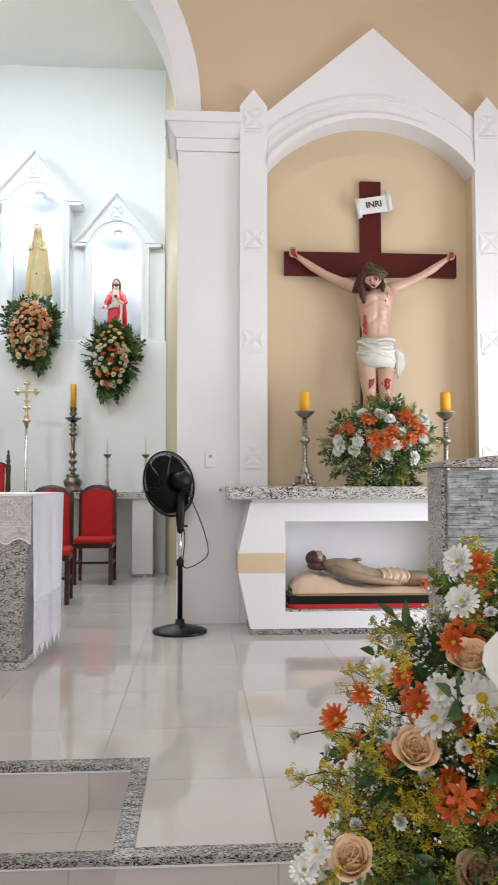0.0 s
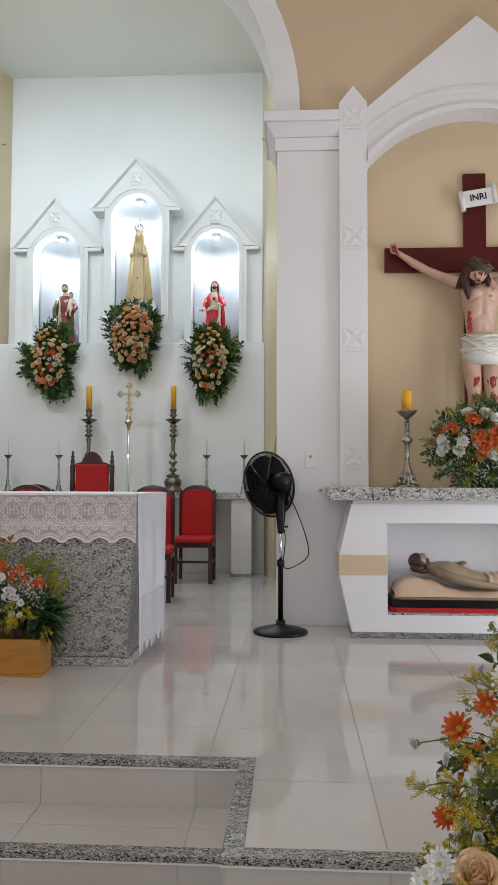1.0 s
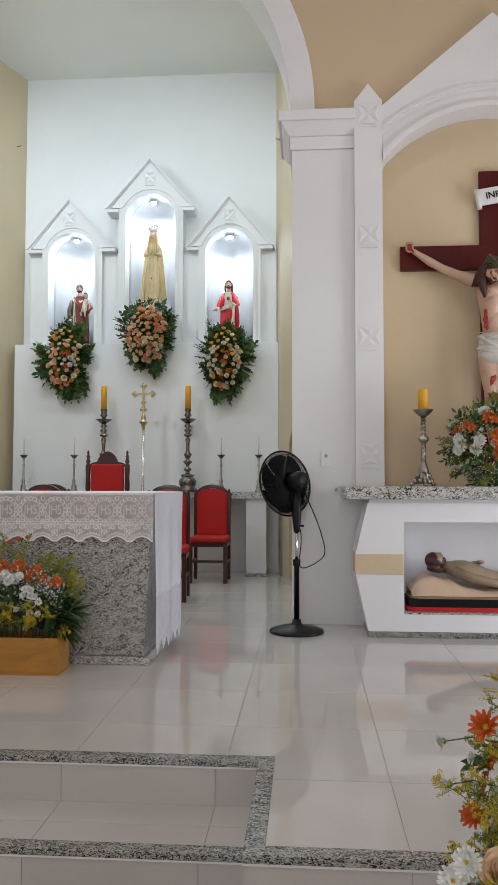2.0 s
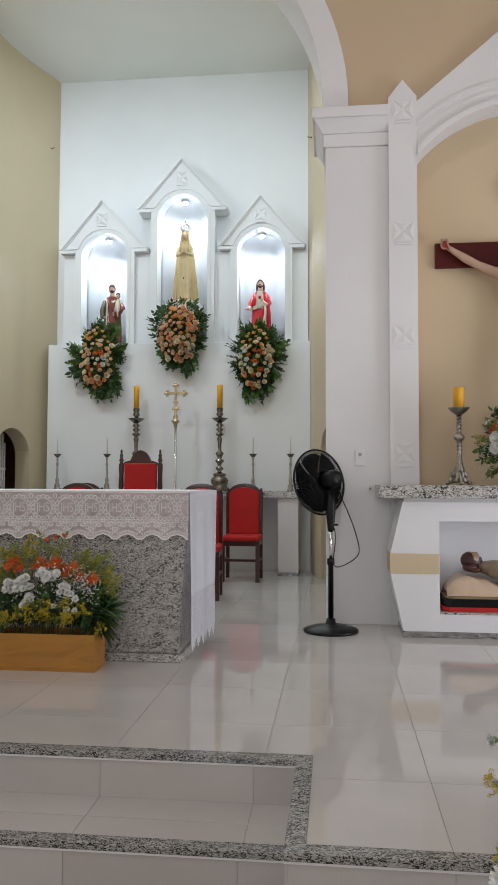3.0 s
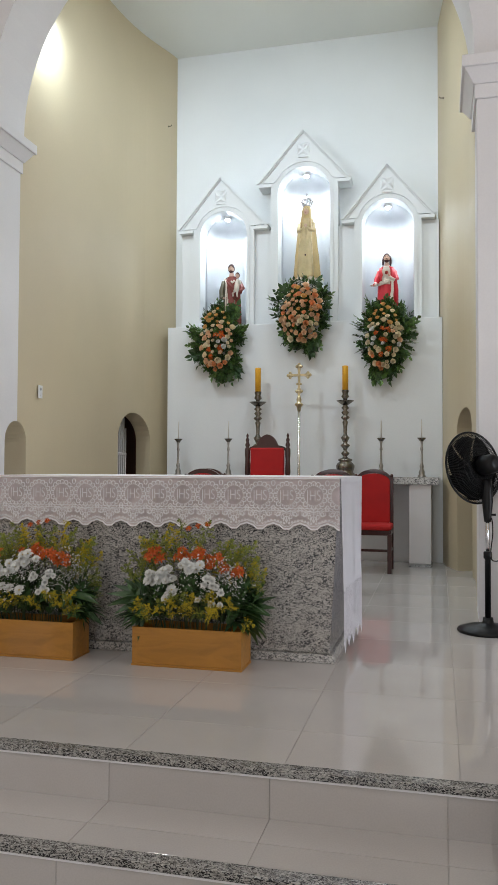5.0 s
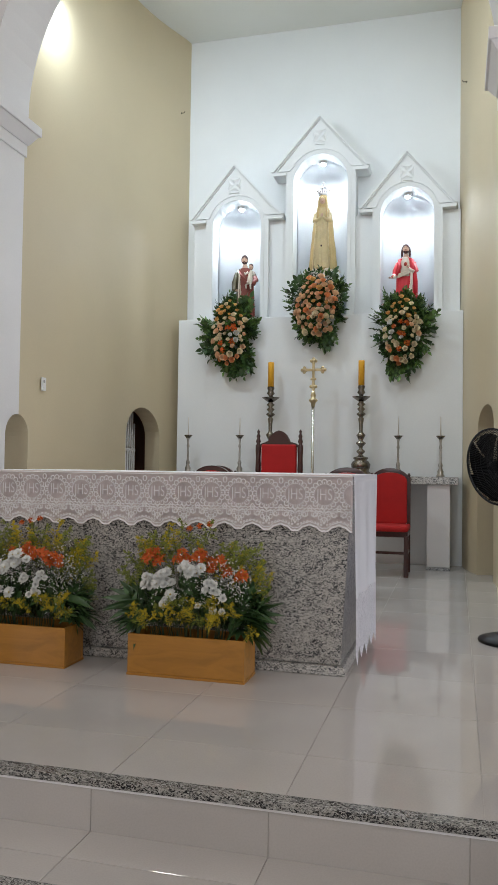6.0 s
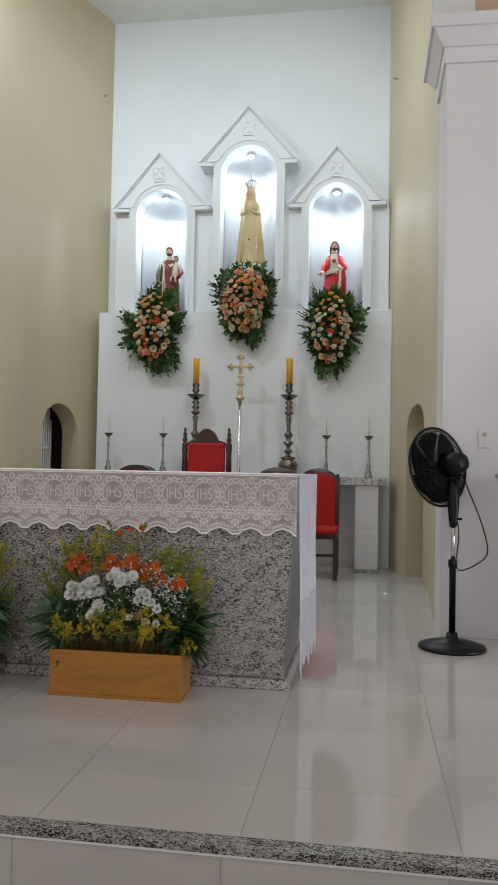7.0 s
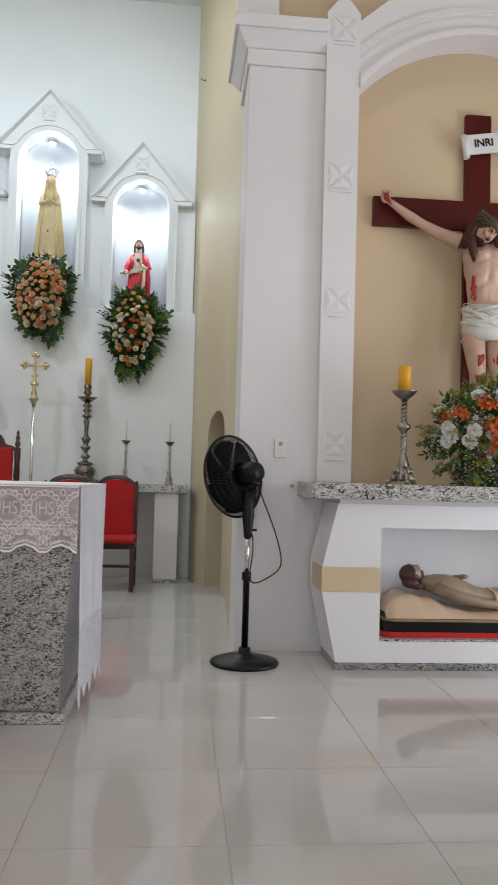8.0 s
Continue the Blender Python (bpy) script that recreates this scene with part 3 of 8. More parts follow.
def lay(parent, x0, x1, y0, y1, z, upright=False, shift=0.0):
    """Tiles of the floor's grid inside a rectangle; upright ones face the nave."""
    ox = OX + shift
    ix0, ix1 = math.floor((x0 - ox) / TX), math.ceil((x1 - ox) / TX)
    iy0, iy1 = (math.floor((y0 - OY) / TY), math.ceil((y1 - OY) / TY)) if not upright else (0, 1)
    for i in range(ix0, ix1):
        a, b = max(x0, ox + i * TX) + GAP, min(x1, ox + (i + 1) * TX) - GAP
        for j in range(iy0, iy1):
            c, d = (max(y0, OY + j * TY) + GAP, min(y1, OY + (j + 1) * TY) - GAP) if not upright else (y0, y1)
            if b - a < 0.01 or d - c < 0.01:
                continue
            ob = new("tile", tile_mesh(b - a, d - c))
            ob.parent = parent
            ob.matrix_local = pose(a, c, z) if not upright else pose(a, z, c, 90)


# ---- the altar ----
def altar():
    ob = thing("altar", "grey flecked granite altar table with tapering front", "altar", pose(AXIS - 0.02, 4.50, 0))
    h0, h1 = 0.955, 1.005   # half widths of the body at its foot and head
    bm = bmesh.new()
    co = [(-h0, 0.03, 0.045), (h0, 0.03, 0.045), (h0, 0.82, 0.045), (-h0, 0.82, 0.045), (-h1, 0.0, 0.93), (h1, 0.0, 0.93), (h1, 0.85, 0.93), (-h1, 0.85, 0.93)]
    vs = [bm.verts.new(c) for c in co]
    for q in ((3, 2, 1, 0), (4, 5, 6, 7), (0, 1, 5, 4), (1, 2, 6, 5), (2, 3, 7, 6), (3, 0, 4, 7)):
        bm.faces.new([vs[i] for i in q])
    bmesh.ops.bevel(bm, geom=bm.edges[:], offset=0.006, segments=2, affect="EDGES", profile=0.5)
    part("body", bm, ALTAR_STONE, ob)
    part("plinth", boxed(-0.985, 0.985, -0.002, 0.85, 0.0, 0.045, 0.006, top=(0.012, 0.012)), ALTAR_STONE, ob)
    part("slab", boxed(-1.005, 1.005, -0.005, 0.86, 0.93, 0.966, 0.004), ALTAR_STONE, ob)


altar()


def ribbon(bm, pts, w, y, depth=0.0012):
    """A flat thread along points in x and z, raised in front of the cloth at depth y."""
    n, w = len(pts), 0.85 * w
    a, b = [], []
    for i, (x, z) in enumerate(pts):
        x0, z0 = pts[max(i - 1, 0)]
        x1, z1 = pts[min(i + 1, n - 1)]
        l = math.hypot(x1 - x0, z1 - z0) or 1
        nx, nz = -(z1 - z0) / l * w / 2, (x1 - x0) / l * w / 2
        a.append((bm.verts.new((x + nx, y - depth, z + nz)), bm.verts.new((x + nx, y, z + nz))))
        b.append((bm.verts.new((x - nx, y - depth, z - nz)), bm.verts.new((x - nx, y, z - nz))))
    for i in range(n - 1):
        bm.faces.new((a[i][0], a[i + 1][0], b[i + 1][0], b[i][0]))
        bm.faces.new((a[i][1], a[i + 1][1], a[i + 1][0], a[i][0]))
        bm.faces.new((b[i][0], b[i + 1][0], b[i + 1][1], b[i][1]))


def scallop(u, pitch):
    """Lower edge of the lace at u: a deep point under each medallion and small waves."""
    k = (u / pitch) % 1.0
    return 0.030 * (0.5 + 0.5 * math.cos(2 * math.pi * (k - 0.5))) ** 1.3 + 0.005 * abs(math.sin(math.pi * 4 * k))


def altar_cloth():
    ob = thing("altar_cloth", "white altar cloth with a lace front and long side fall", "cloth", pose(AXIS - 0.02, 4.50, 0))
    top, half, y = 0.976, 1.012, -0.014
    part("top_cloth", boxed(-half, half, y - 0.002, 0.87, 0.9665, top, 0.003), WHITE_CLOTH, ob)
    # front fall of lace, with its scalloped edge
    n, pitch = 14, 2 * half / 14
    bm = bmesh.new()
    cols, rows = n * 12, 6
    grid = []
    for i in range(cols + 1):
        u = 2 * half * i / cols
        low = 0.728 - scallop(u + pitch * 0.45, pitch)
        grid.append([])
        for j in range(rows + 1):
            z = top - 0.001 + (low - top) * j / rows
            sway = 0.003 * math.sin(u * 9) * j / rows + 0.0015 * math.sin(u * 31 + 1) * j / rows
            grid[-1].append(bm.verts.new((u - half, y - 0.006 - sway, z)))
    for i in range(cols):
        for j in range(rows):
            bm.faces.new((grid[i][j], grid[i][j + 1], grid[i + 1][j + 1], grid[i + 1][j])).smooth = True
    bmesh.ops.solidify(bm, geom=bm.faces[:], thickness=-0.0015)
    fall = part("lace_fall", bm, LACE_NET, ob, "greyish pink lace net with white woven medallions")
    # one medallion of woven thread, repeated along the fall
    bm = bmesh.new()
    yy, cz, p = 0.0, 0.878, pitch
    def loop(cx, c, rx, rz, n=20, a0=0, a1=360):
        return [(cx + rx * math.cos(radians(a0 + (a1 - a0) * i / n)), c + rz * math.sin(radians(a0 + (a1 - a0) * i / n))) for i in range(n + 1)]
    ribbon(bm, loop(0, cz, p * 0.36, 0.053, 28), 0.0026, yy)
    for k in range(16):
        a = 2 * math.pi * k / 16
        cx, c = p * 0.43 * math.cos(a), cz + 0.0635 * math.sin(a)
        ribbon(bm, loop(cx, c, 0.0115, 0.0115, 8, math.degrees(a) - 105, math.degrees(a) + 105), 0.0052, yy)
        ribbon(bm, loop(p * 0.40 * math.cos(a + 0.196), cz + 0.059 * math.sin(a + 0.196), 0.0035, 0.0035, 6), 0.0035, yy)
        ribbon(bm, [(p * 0.36 * math.cos(a), cz + 0.053 * math.sin(a)), (p * 0.42 * math.cos(a), cz + 0.062 * math.sin(a))], 0.0042, yy)
    for s in (-1, 1):
        # corner leaves, scrolls of the border, dots
        for q in (-1, 1):
            ribbon(bm, loop(s * p * 0.5, cz + q * 0.066, 0.010, 0.014, 10), 0.0048, yy)
        ribbon(bm, [(s * p * (0.04 + 0.40 * i / 12), 0.786 + 0.015 * math.sin(i / 12 * 2 * math.pi) - 0.004 * i / 12) for i in range(13)], 0.0056, yy)
        ribbon(bm, loop(s * p * 0.30, 0.780, 0.011, 0.010, 10), 0.0048, yy)
        ribbon(bm, loop(s * p * 0.15, 0.766, 0.008, 0.011, 10), 0.0048, yy)
        for k in range(4):
            ribbon(bm, loop(s * p * (0.10 + 0.11 * k), 0.746 - 0.008 * (3 - k) * 0.6, 0.0045, 0.0045, 6), 0.005, yy)
    ribbon(bm, loop(0, 0.748, 0.016, 0.020, 12, 200, -20), 0.0055, yy)
    for a in (50, 90, 130):
        ribbon(bm, [(0, 0.735), (0.017 * math.cos(radians(a)), 0.740 + 0.024 * math.sin(radians(a)))], 0.005, yy)
    for rad, w in ((0.60, 0.0036), (0.67, 0.0026)):
        ribbon(bm, loop(0, cz, p * rad, p * rad, 20, 215, 325), w, yy)
    for k in range(7):
        for q in range(3):
            ribbon(bm, loop(p * (k - 3) / 7.0, 0.798 - 0.011 * q, 0.0028, 0.0028, 5), 0.0024, yy)
    ribbon(bm, [(-p / 2 + p * i / 24, 0.808 + 0.004 * abs(math.sin(math.pi * i / 4))) for i in range(25)], 0.005, yy)
    ribbon(bm, [(-p / 2 + p * i / 24, 0.798 - 0.004 * abs(math.sin(math.pi * i / 4))) for i in range(25)], 0.003, yy)
    ribbon(bm, [(-p / 2 + p * i / 24, top - 0.008) for i in range(25)], 0.005, yy)
    for dz, w in ((0.005, 0.009), (0.019, 0.0046)):
        ribbon(bm, [(-p / 2 + p * i / 24, 0.728 + dz - scallop(p * i / 24, p)) for i in range(25)], w, yy)
    motif = finish("lace_medallion", bm, LACE_THREAD)
    letters = text_mesh("JHS", 0.068, 0.0006, LACE_THREAD, -0.0009)
    for k in range(n):
        u = pitch * (k + 0.05)
        if k == 0:
            continue
        med = part("lace_medallion", motif, None, fall)
        sway = 0.003 * math.sin(u * 9) * 0.5
        med.matrix_local = pose(u - half, y - 0.0085 - sway, 0)
        t = part("monogram", letters, None, fall)
        t.matrix_local = pose(u - half, y - 0.0088 - sway, cz - 0.001, 90) @ Matrix.Diagonal((0.80, 1.16, 1, 1))
    # the medallions that the cloth's ends cut through
    for k, keep in ((0, 1), (n, -1)):
        cut = bmesh.new()
        cut.from_mesh(motif)
        bmesh.ops.bisect_plane(cut, geom=cut.verts[:] + cut.edges[:] + cut.faces[:], plane_co=(-pitch * 0.05, 0, 0), plane_no=(keep, 0, 0), clear_inner=True)
        u = pitch * (k + 0.05)
        med = part("lace_medallion", cut, LACE_THREAD, fall)
        med.matrix_local = pose(u - half, y - 0.0085 - 0.0015 * math.sin(u * 9), 0)
    # plain side fall, ending in a toothed lace band
    bm = bmesh.new()
    na, nb = 24, 16
    y0, y1, x = -0.016, 0.80, half + 0.006
    def side(i, j, zlow):
        u, v = i / na, j / nb
        z = top - 0.001 + (zlow - top) * v
        return (x + 0.030 * u + 0.010 * v + 0.010 * v * math.sin(u * 17 + 0.6) - 0.004 * math.sin(u * 7) * v, y0 + (y1 - y0) * u * (1 - 0.03 * v) - 0.012 * v, z)
    g = [[bm.verts.new(side(i, j, 0.375)) for j in range(nb + 1)] for i in range(na + 1)]
    for i in range(na):
        for j in range(nb):
            bm.faces.new((g[i][j], g[i + 1][j], g[i + 1][j + 1], g[i][j + 1])).smooth = True
    rim = [bm.verts.new((half - 0.004, y0 + (y1 - y0) * i / na, top)) for i in range(na + 1)]
    for i in range(na):
        bm.faces.new((rim[i], rim[i + 1], g[i + 1][0], g[i][0])).smooth = True
    bmesh.ops.solidify(bm, geom=bm.faces[:], thickness=0.0025)
    fallr = part("side_fall", bm, WHITE_CLOTH, ob, "plain white linen fall")
    bm = bmesh.new()
    teeth = 11
    g = []
    for i in range(teeth * 6 + 1):
        u = i / (teeth * 6)
        tooth = abs((u * teeth) % 1.0 - 0.5) * 2
        zl = 0.115 - 0.065 * (1 - tooth) ** 0.8 * (0.8 + 0.2 * math.sin(i))
        col = []
        for j in range(5):
            v = j / 4
            col.append(bm.verts.new((x + 0.030 * u + 0.010 + 0.004 * v + 0.010 * math.sin(u * 17 + 0.6) - 0.004 * math.sin(u * 7), y0 - 0.012 - 0.012 * v + (y1 - y0) * u * 0.97, 0.38 + (zl - 0.38) * v)))
        g.append(col)
    for i in range(len(g) - 1):
        for j in range(4):
            bm.faces.new((g[i][j], g[i + 1][j], g[i + 1][j + 1], g[i][j + 1]))
    bmesh.ops.solidify(bm, geom=bm.faces[:], thickness=0.002)
    part("lace_hem", bm, WHITE_LACE, fallr, "white openwork lace hem with pointed teeth")


def lace_white():
    m, t, b = nodes_of("white_lace")
    v = texco(t)
    vor = t.nodes.new("ShaderNodeTexVoronoi")
    vor.feature, vor.inputs["Scale"].default_value = "DISTANCE_TO_EDGE", 75
    t.links.new(v, vor.inputs["Vector"])
    col = ramp_of(t, vor.outputs["Distance"], [(0.05, (0.92, 0.90, 0.93)), (0.25, (0.66, 0.64, 0.67))])
    t.links.new(col, b.inputs["Base Color"])
    b.inputs["Roughness"].default_value = 0.9
    bump_to(t, b, vor.outputs["Distance"], 0.5)
    return m


WHITE_LACE = lace_white()
altar_cloth()


# ---- the side altar ----
def side_altar():
    cx, front = 1.43, 5.43
    ob = thing("side_altar", "white plastered side altar with an open niche and cream band", "altar", pose(cx, front, 0))
    hw, hb = 0.955, 1.038      # half widths at head and foot, and at the band
    bm = bmesh.new()
    prof = [(hw, 0.04), (hb, 0.42), (hb, 0.555), (hw, 0.90)]
    hole = [(-0.715, 0.155), (0.715, 0.155), (0.715, 0.772), (-0.715, 0.772)]
    outline = [(-w, z) for w, z in prof][::-1] + [(w, z) for w, z in prof]
    plate(bm, outline, [hole], 0.0, 0.40)
    part("body", bm, WHITE, ob)
    part("niche_back", boxed(-0.75, 0.75, 0.402, 0.43, 0.10, 0.85), WHITE, ob)
    for s in (-1, 1):
        a, b = sorted((s * (hb + 0.004), s * 0.718))
        part("band", boxed(a, b, -0.005, 0.30, 0.42, 0.555, 0.002), CREAM, ob, "cream painted band")
    part("plinth", boxed(-hw - 0.004, hw + 0.004, -0.006, 0.40, 0.0, 0.04, 0.003), NOSING, ob, "dark granite plinth strip")
    part("sill", boxed(-0.712, 0.712, -0.003, 0.395, 0.1555, 0.166, 0.002), SHELF_STONE, ob)
    part("top", boxed(-1.115, 1.115, -0.07, 0.44, 0.925, 1.012, 0.004), SHELF_STONE, ob, "pale speckled granite top")
    part("neck", boxed(-hw + 0.01, hw - 0.01, 0.01, 0.40, 0.90, 0.925), WHITE, ob)


side_altar()


def altarpiece():
    ob = thing("altarpiece_surround", "white plaster altarpiece surround with a gable, arch and two pilasters", "altarpiece", pose(REC_X, FRONT, 0))
    for s in (-1, 1):
        x = s * 0.905
        bm = bmesh.new()
        plate(bm, [(x - 0.103, 1.014), (x + 0.103, 1.014), (x + 0.103, 3.89), (x, 4.02), (x - 0.103, 3.89)], [], -0.075, -0.001 if s > 0 else -0.001)
        p = part("pilaster", bm, WHITE, ob, "white pointed pilaster with carved crosses")
        for z in (3.79, 2.875, 2.11, 1.245):
            bm = bmesh.new()
            carved_cross(bm, x, z, 0.075, -0.0795)
            part("carved_cross", bm, WHITE, p)
    r = (REC_HALF ** 2 + REC_RISE ** 2) / (2 * REC_RISE)
    cz = REC_SPRING + REC_RISE - r
    a = math.degrees(math.asin(REC_HALF / r))
    bm = bmesh.new()
    plate(bm, arc(0, cz, r, 90 - a, 90 + a, 30)[::-1] + [(0.80, 3.86), (0.02, 4.545), (-0.80, 3.86)], [], -0.055, -0.002)
    part("gable", bm, WHITE, ob)
    for d0, d1, out in ((0.0, 0.04, -0.088), (0.04, 0.062, -0.072), (0.062, 0.12, -0.064), (0.12, 0.135, -0.058), (0.165, 0.185, -0.066)):
        w = 0.799
        g0, g1 = (math.degrees(math.asin(min(1.0, w / (r + q)))) for q in (d0, d1))
        bm = bmesh.new()
        plate(bm, arc(0, cz, r + d0, 90 - g0, 90 + g0, 30) + arc(0, cz, r + d1, 90 + g1, 90 - g1, 30), [], out, -0.054)
        part("arch_moulding", bm, WHITE, ob)
    # soffit of the recess
    bm = bmesh.new()
    plate(bm, arc(0, cz, r + 0.001, 90 - a, 90 + a, 30) + arc(0, cz, r + 0.018, 90 + a, 90 - a, 30), [], -0.002, 0.138)
    part("soffit", bm, WHITE, ob)


altarpiece()


# ---- figures: each one plain mesh ----
SKIN = plain("painted_skin", (0.52, 0.33, 0.23), 0.45, 0.1, 8, 90, 0.05)
PALE_SKIN = plain("painted_pale_skin", (0.60, 0.39, 0.29), 0.4, 0.1, 8, 90, 0.05)
GREY_SKIN = plain("painted_grey_skin", (0.30, 0.22, 0.14), 0.45, 0.15, 8, 90, 0.05)
HAIR = plain("painted_dark_hair", (0.062, 0.017, 0.013), 0.5, 0.2, 20, 90, 0.2)
BLOOD = plain("dark_red_paint", (0.34, 0.02, 0.012), 0.4, 0.2, 20, 90, 0.05)
ROBE_CREAM = plain("painted_cream_robe", (0.60, 0.44, 0.20), 0.42, 0.15, 7, 50, 0.1)
ROBE_RED = plain("painted_red_robe", (0.60, 0.016, 0.03), 0.45, 0.15, 7, 50, 0.1)
ROBE_BROWN = plain("painted_brown_robe", (0.24, 0.045, 0.030), 0.5, 0.2, 7, 50, 0.1)
ROBE_GREEN = plain("painted_olive_robe", (0.095, 0.078, 0.036), 0.5, 0.25, 16, 50, 0.1)
ROBE_WHITE = plain("painted_white_robe", (0.72, 0.64, 0.54), 0.5, 0.1, 7, 50, 0.1)
LOIN = plain("painted_white_cloth", (0.70, 0.68, 0.62), 0.5, 0.12, 14, 40, 0.2)
ROBE_PALE = plain("painted_ivory_robe", (0.64, 0.51, 0.28), 0.42, 0.12, 7, 50, 0.1)
FIGURE = [SKIN, HAIR, ROBE_CREAM, ROBE_RED, ROBE_BROWN, ROBE_GREEN, ROBE_WHITE, SILVER, BLOOD, LOIN, GREY_SKIN, PALE_SKIN, BRASS, ROBE_PALE]


def draped(bm, rows, mat_of, folds=13, deep=0.05, open_front=None, seg=72):
    """A standing draped body through rows of (height, x, y, half width, half depth): folds that deepen downwards, and an open front set back from the mantle."""
    fine = []
    for p, q in zip(rows, rows[1:]):
        for k in range(5):
            u = k / 5
            fine.append([p[i] + (q[i] - p[i]) * (u if i == 0 else 3 * u * u - 2 * u ** 3) for i in range(5)])
    fine.append(list(rows[-1]))
    top, grid = rows[-1][0], []
    for z, cx, cy, rx, ry in fine:
        h = z / top
        ring_ = []
        for i in range(seg):
            a = 2 * math.pi * i / seg
            away = abs((math.degrees(a) - 270 + 180) % 360 - 180)
            f = 1 + deep * (1 - h) ** 0.8 * (math.cos(folds * a + 2.2 * h) + 0.5 * math.cos(1.7 * folds * a - 3 * h + 1))
            if open_front and open_front[0] <= z <= open_front[1]:
                edge = open_front[2] * (1.15 - 0.5 * (z - open_front[0]) / (open_front[1] - open_front[0]))
                f *= 0.74 if away < edge - 4 else 1.06 if away < edge + 8 else 1.0
            ring_.append(bm.verts.new((cx + rx * f * math.cos(a), cy + ry * f * math.sin(a), z)))
        grid.append(ring_)
    for j, (a, b) in enumerate(zip(grid, grid[1:])):
        for i in range(seg):
            f = bm.faces.new((a[i], a[(i + 1) % seg], b[(i + 1) % seg], b[i]))
            f.smooth = True
            ang = (360 * (i + 0.5) / seg - 270 + 180) % 360 - 180
            f.material_index = mat_of(ang, 0.5 * (fine[j][0] + fine[j + 1][0]))
    bm.faces.new(grid[0][::-1]).material_index = mat_of(180, 0)
    bm.faces.new(grid[-1]).material_index = mat_of(180, top)


def head(bm, c, r, skin, hair=1, long_hair=True, beard=False, m=None):
    """A head that faces -y: a modelled face with nose, brow and sockets, hair cut back from it, side locks and beard; m turns it about its middle."""
    c, m = Vector(c), m or Matrix.Identity(4)
    nu, nv = 60, 44

    def bell(x, z, cx, cz, w, h):
        return math.exp(-((x - cx) / w) ** 2 - ((z - cz) / h) ** 2)

    def region(d):
        front = d.y < -0.1
        if beard and d.z < -0.50 and d.y < 0.35 and not (front and abs(d.x) < 0.16 and d.z > -0.56):
            return hair
        if beard and front and -0.41 < d.z < -0.31 and abs(d.x) < 0.30:
            return hair
        line = 0.34 - 0.55 * d.x * d.x
        return hair if d.y > -0.26 - 0.25 * max(0.0, d.z) or d.z > line + 0.12 else skin

    grid = []
    for j in range(nv + 1):
        th = math.pi * j / nv
        row = []
        for i in range(nu if 0 < j < nv else 1):
            a = 2 * math.pi * i / nu
            d = Vector((math.sin(th) * math.cos(a), math.sin(th) * math.sin(a), math.cos(th)))
            jaw = max(0.0, -d.z)
            p = Vector((d.x * (0.74 - 0.22 * jaw * jaw), d.y * 0.90, d.z * 1.05))
            if d.y < 0:
                out = 0.20 * bell(d.x, d.z, 0, -0.17, 0.12, 0.13) + 0.10 * bell(d.x, d.z, 0, 0.05, 0.10, 0.20)
                out += 0.05 * bell(d.x, d.z, 0, 0.27, 0.45, 0.07) + 0.05 * bell(d.x, d.z, 0, -0.44, 0.20, 0.05) + 0.07 * bell(d.x, d.z, 0, -0.72, 0.22, 0.14)
                for s in (-1, 1):
                    out -= 0.10 * bell(d.x, d.z, s * 0.30, 0.12, 0.15, 0.09)
                    out += 0.03 * bell(d.x, d.z, s * 0.30, 0.11, 0.07, 0.045) + 0.04 * bell(d.x, d.z, s * 0.40, -0.14, 0.18, 0.14)
                p.y -= out
            if region(d) == hair:
                p *= 1.07 + 0.02 * math.sin(9 * a + 4 * d.z)
            row.append((bm.verts.new(c + m @ (p * r)), d))
        grid.append(row)
    for j in range(nv):
        for i in range(nu):
            up, dn = grid[j], grid[j + 1]
            q = [up[i % len(up)], dn[i % len(dn)], dn[(i + 1) % len(dn)], up[(i + 1) % len(up)]]
            vs = list(dict.fromkeys(v for v, _ in q))
            mid = (q[0][1] + q[1][1] + q[2][1] + q[3][1]).normalized()
            f = bm.faces.new(vs)
            f.material_index, f.smooth = region(mid), True

    def at(x, y, z):
        return c + m @ (Vector((x, y, z)) * r)

    for s in (-1, 1):
        ball(bm, at(s * 0.225, -0.80, 0.11), (r * 0.075, r * 0.035, r * 0.028), hair, 8, 5, m)
        ball(bm, at(s * 0.235, -0.845, 0.25), (r * 0.13, r * 0.035, r * 0.022), hair, 8, 5, m)
        if long_hair:
            for k in range(3):
                w = 0.20 - 0.03 * k
                tube(bm, [at(s * (0.66 + 0.06 * k), 0.05 + 0.2 * k, 0.42), at(s * (0.80 + 0.05 * k), 0.0 + 0.18 * k, -0.4), at(s * (0.80 + 0.07 * k), -0.08 + 0.2 * k, -1.0), at(s * (0.70 + 0.10 * k), -0.22 + 0.2 * k, -1.65 - 0.1 * k)], [r * w, r * (w + 0.05), r * (w + 0.02), r * 0.07], 8, hair)
    ball(bm, at(0, -0.845, -0.455), (r * 0.13, r * 0.03, r * 0.03), 8, 8, 5, m)


def statue(name, bm, label, m, mats=FIGURE):
    ob = new(name, finish(name, bm, mats))
    ob.matrix_world = m
    return tagged(ob, label, "statue")


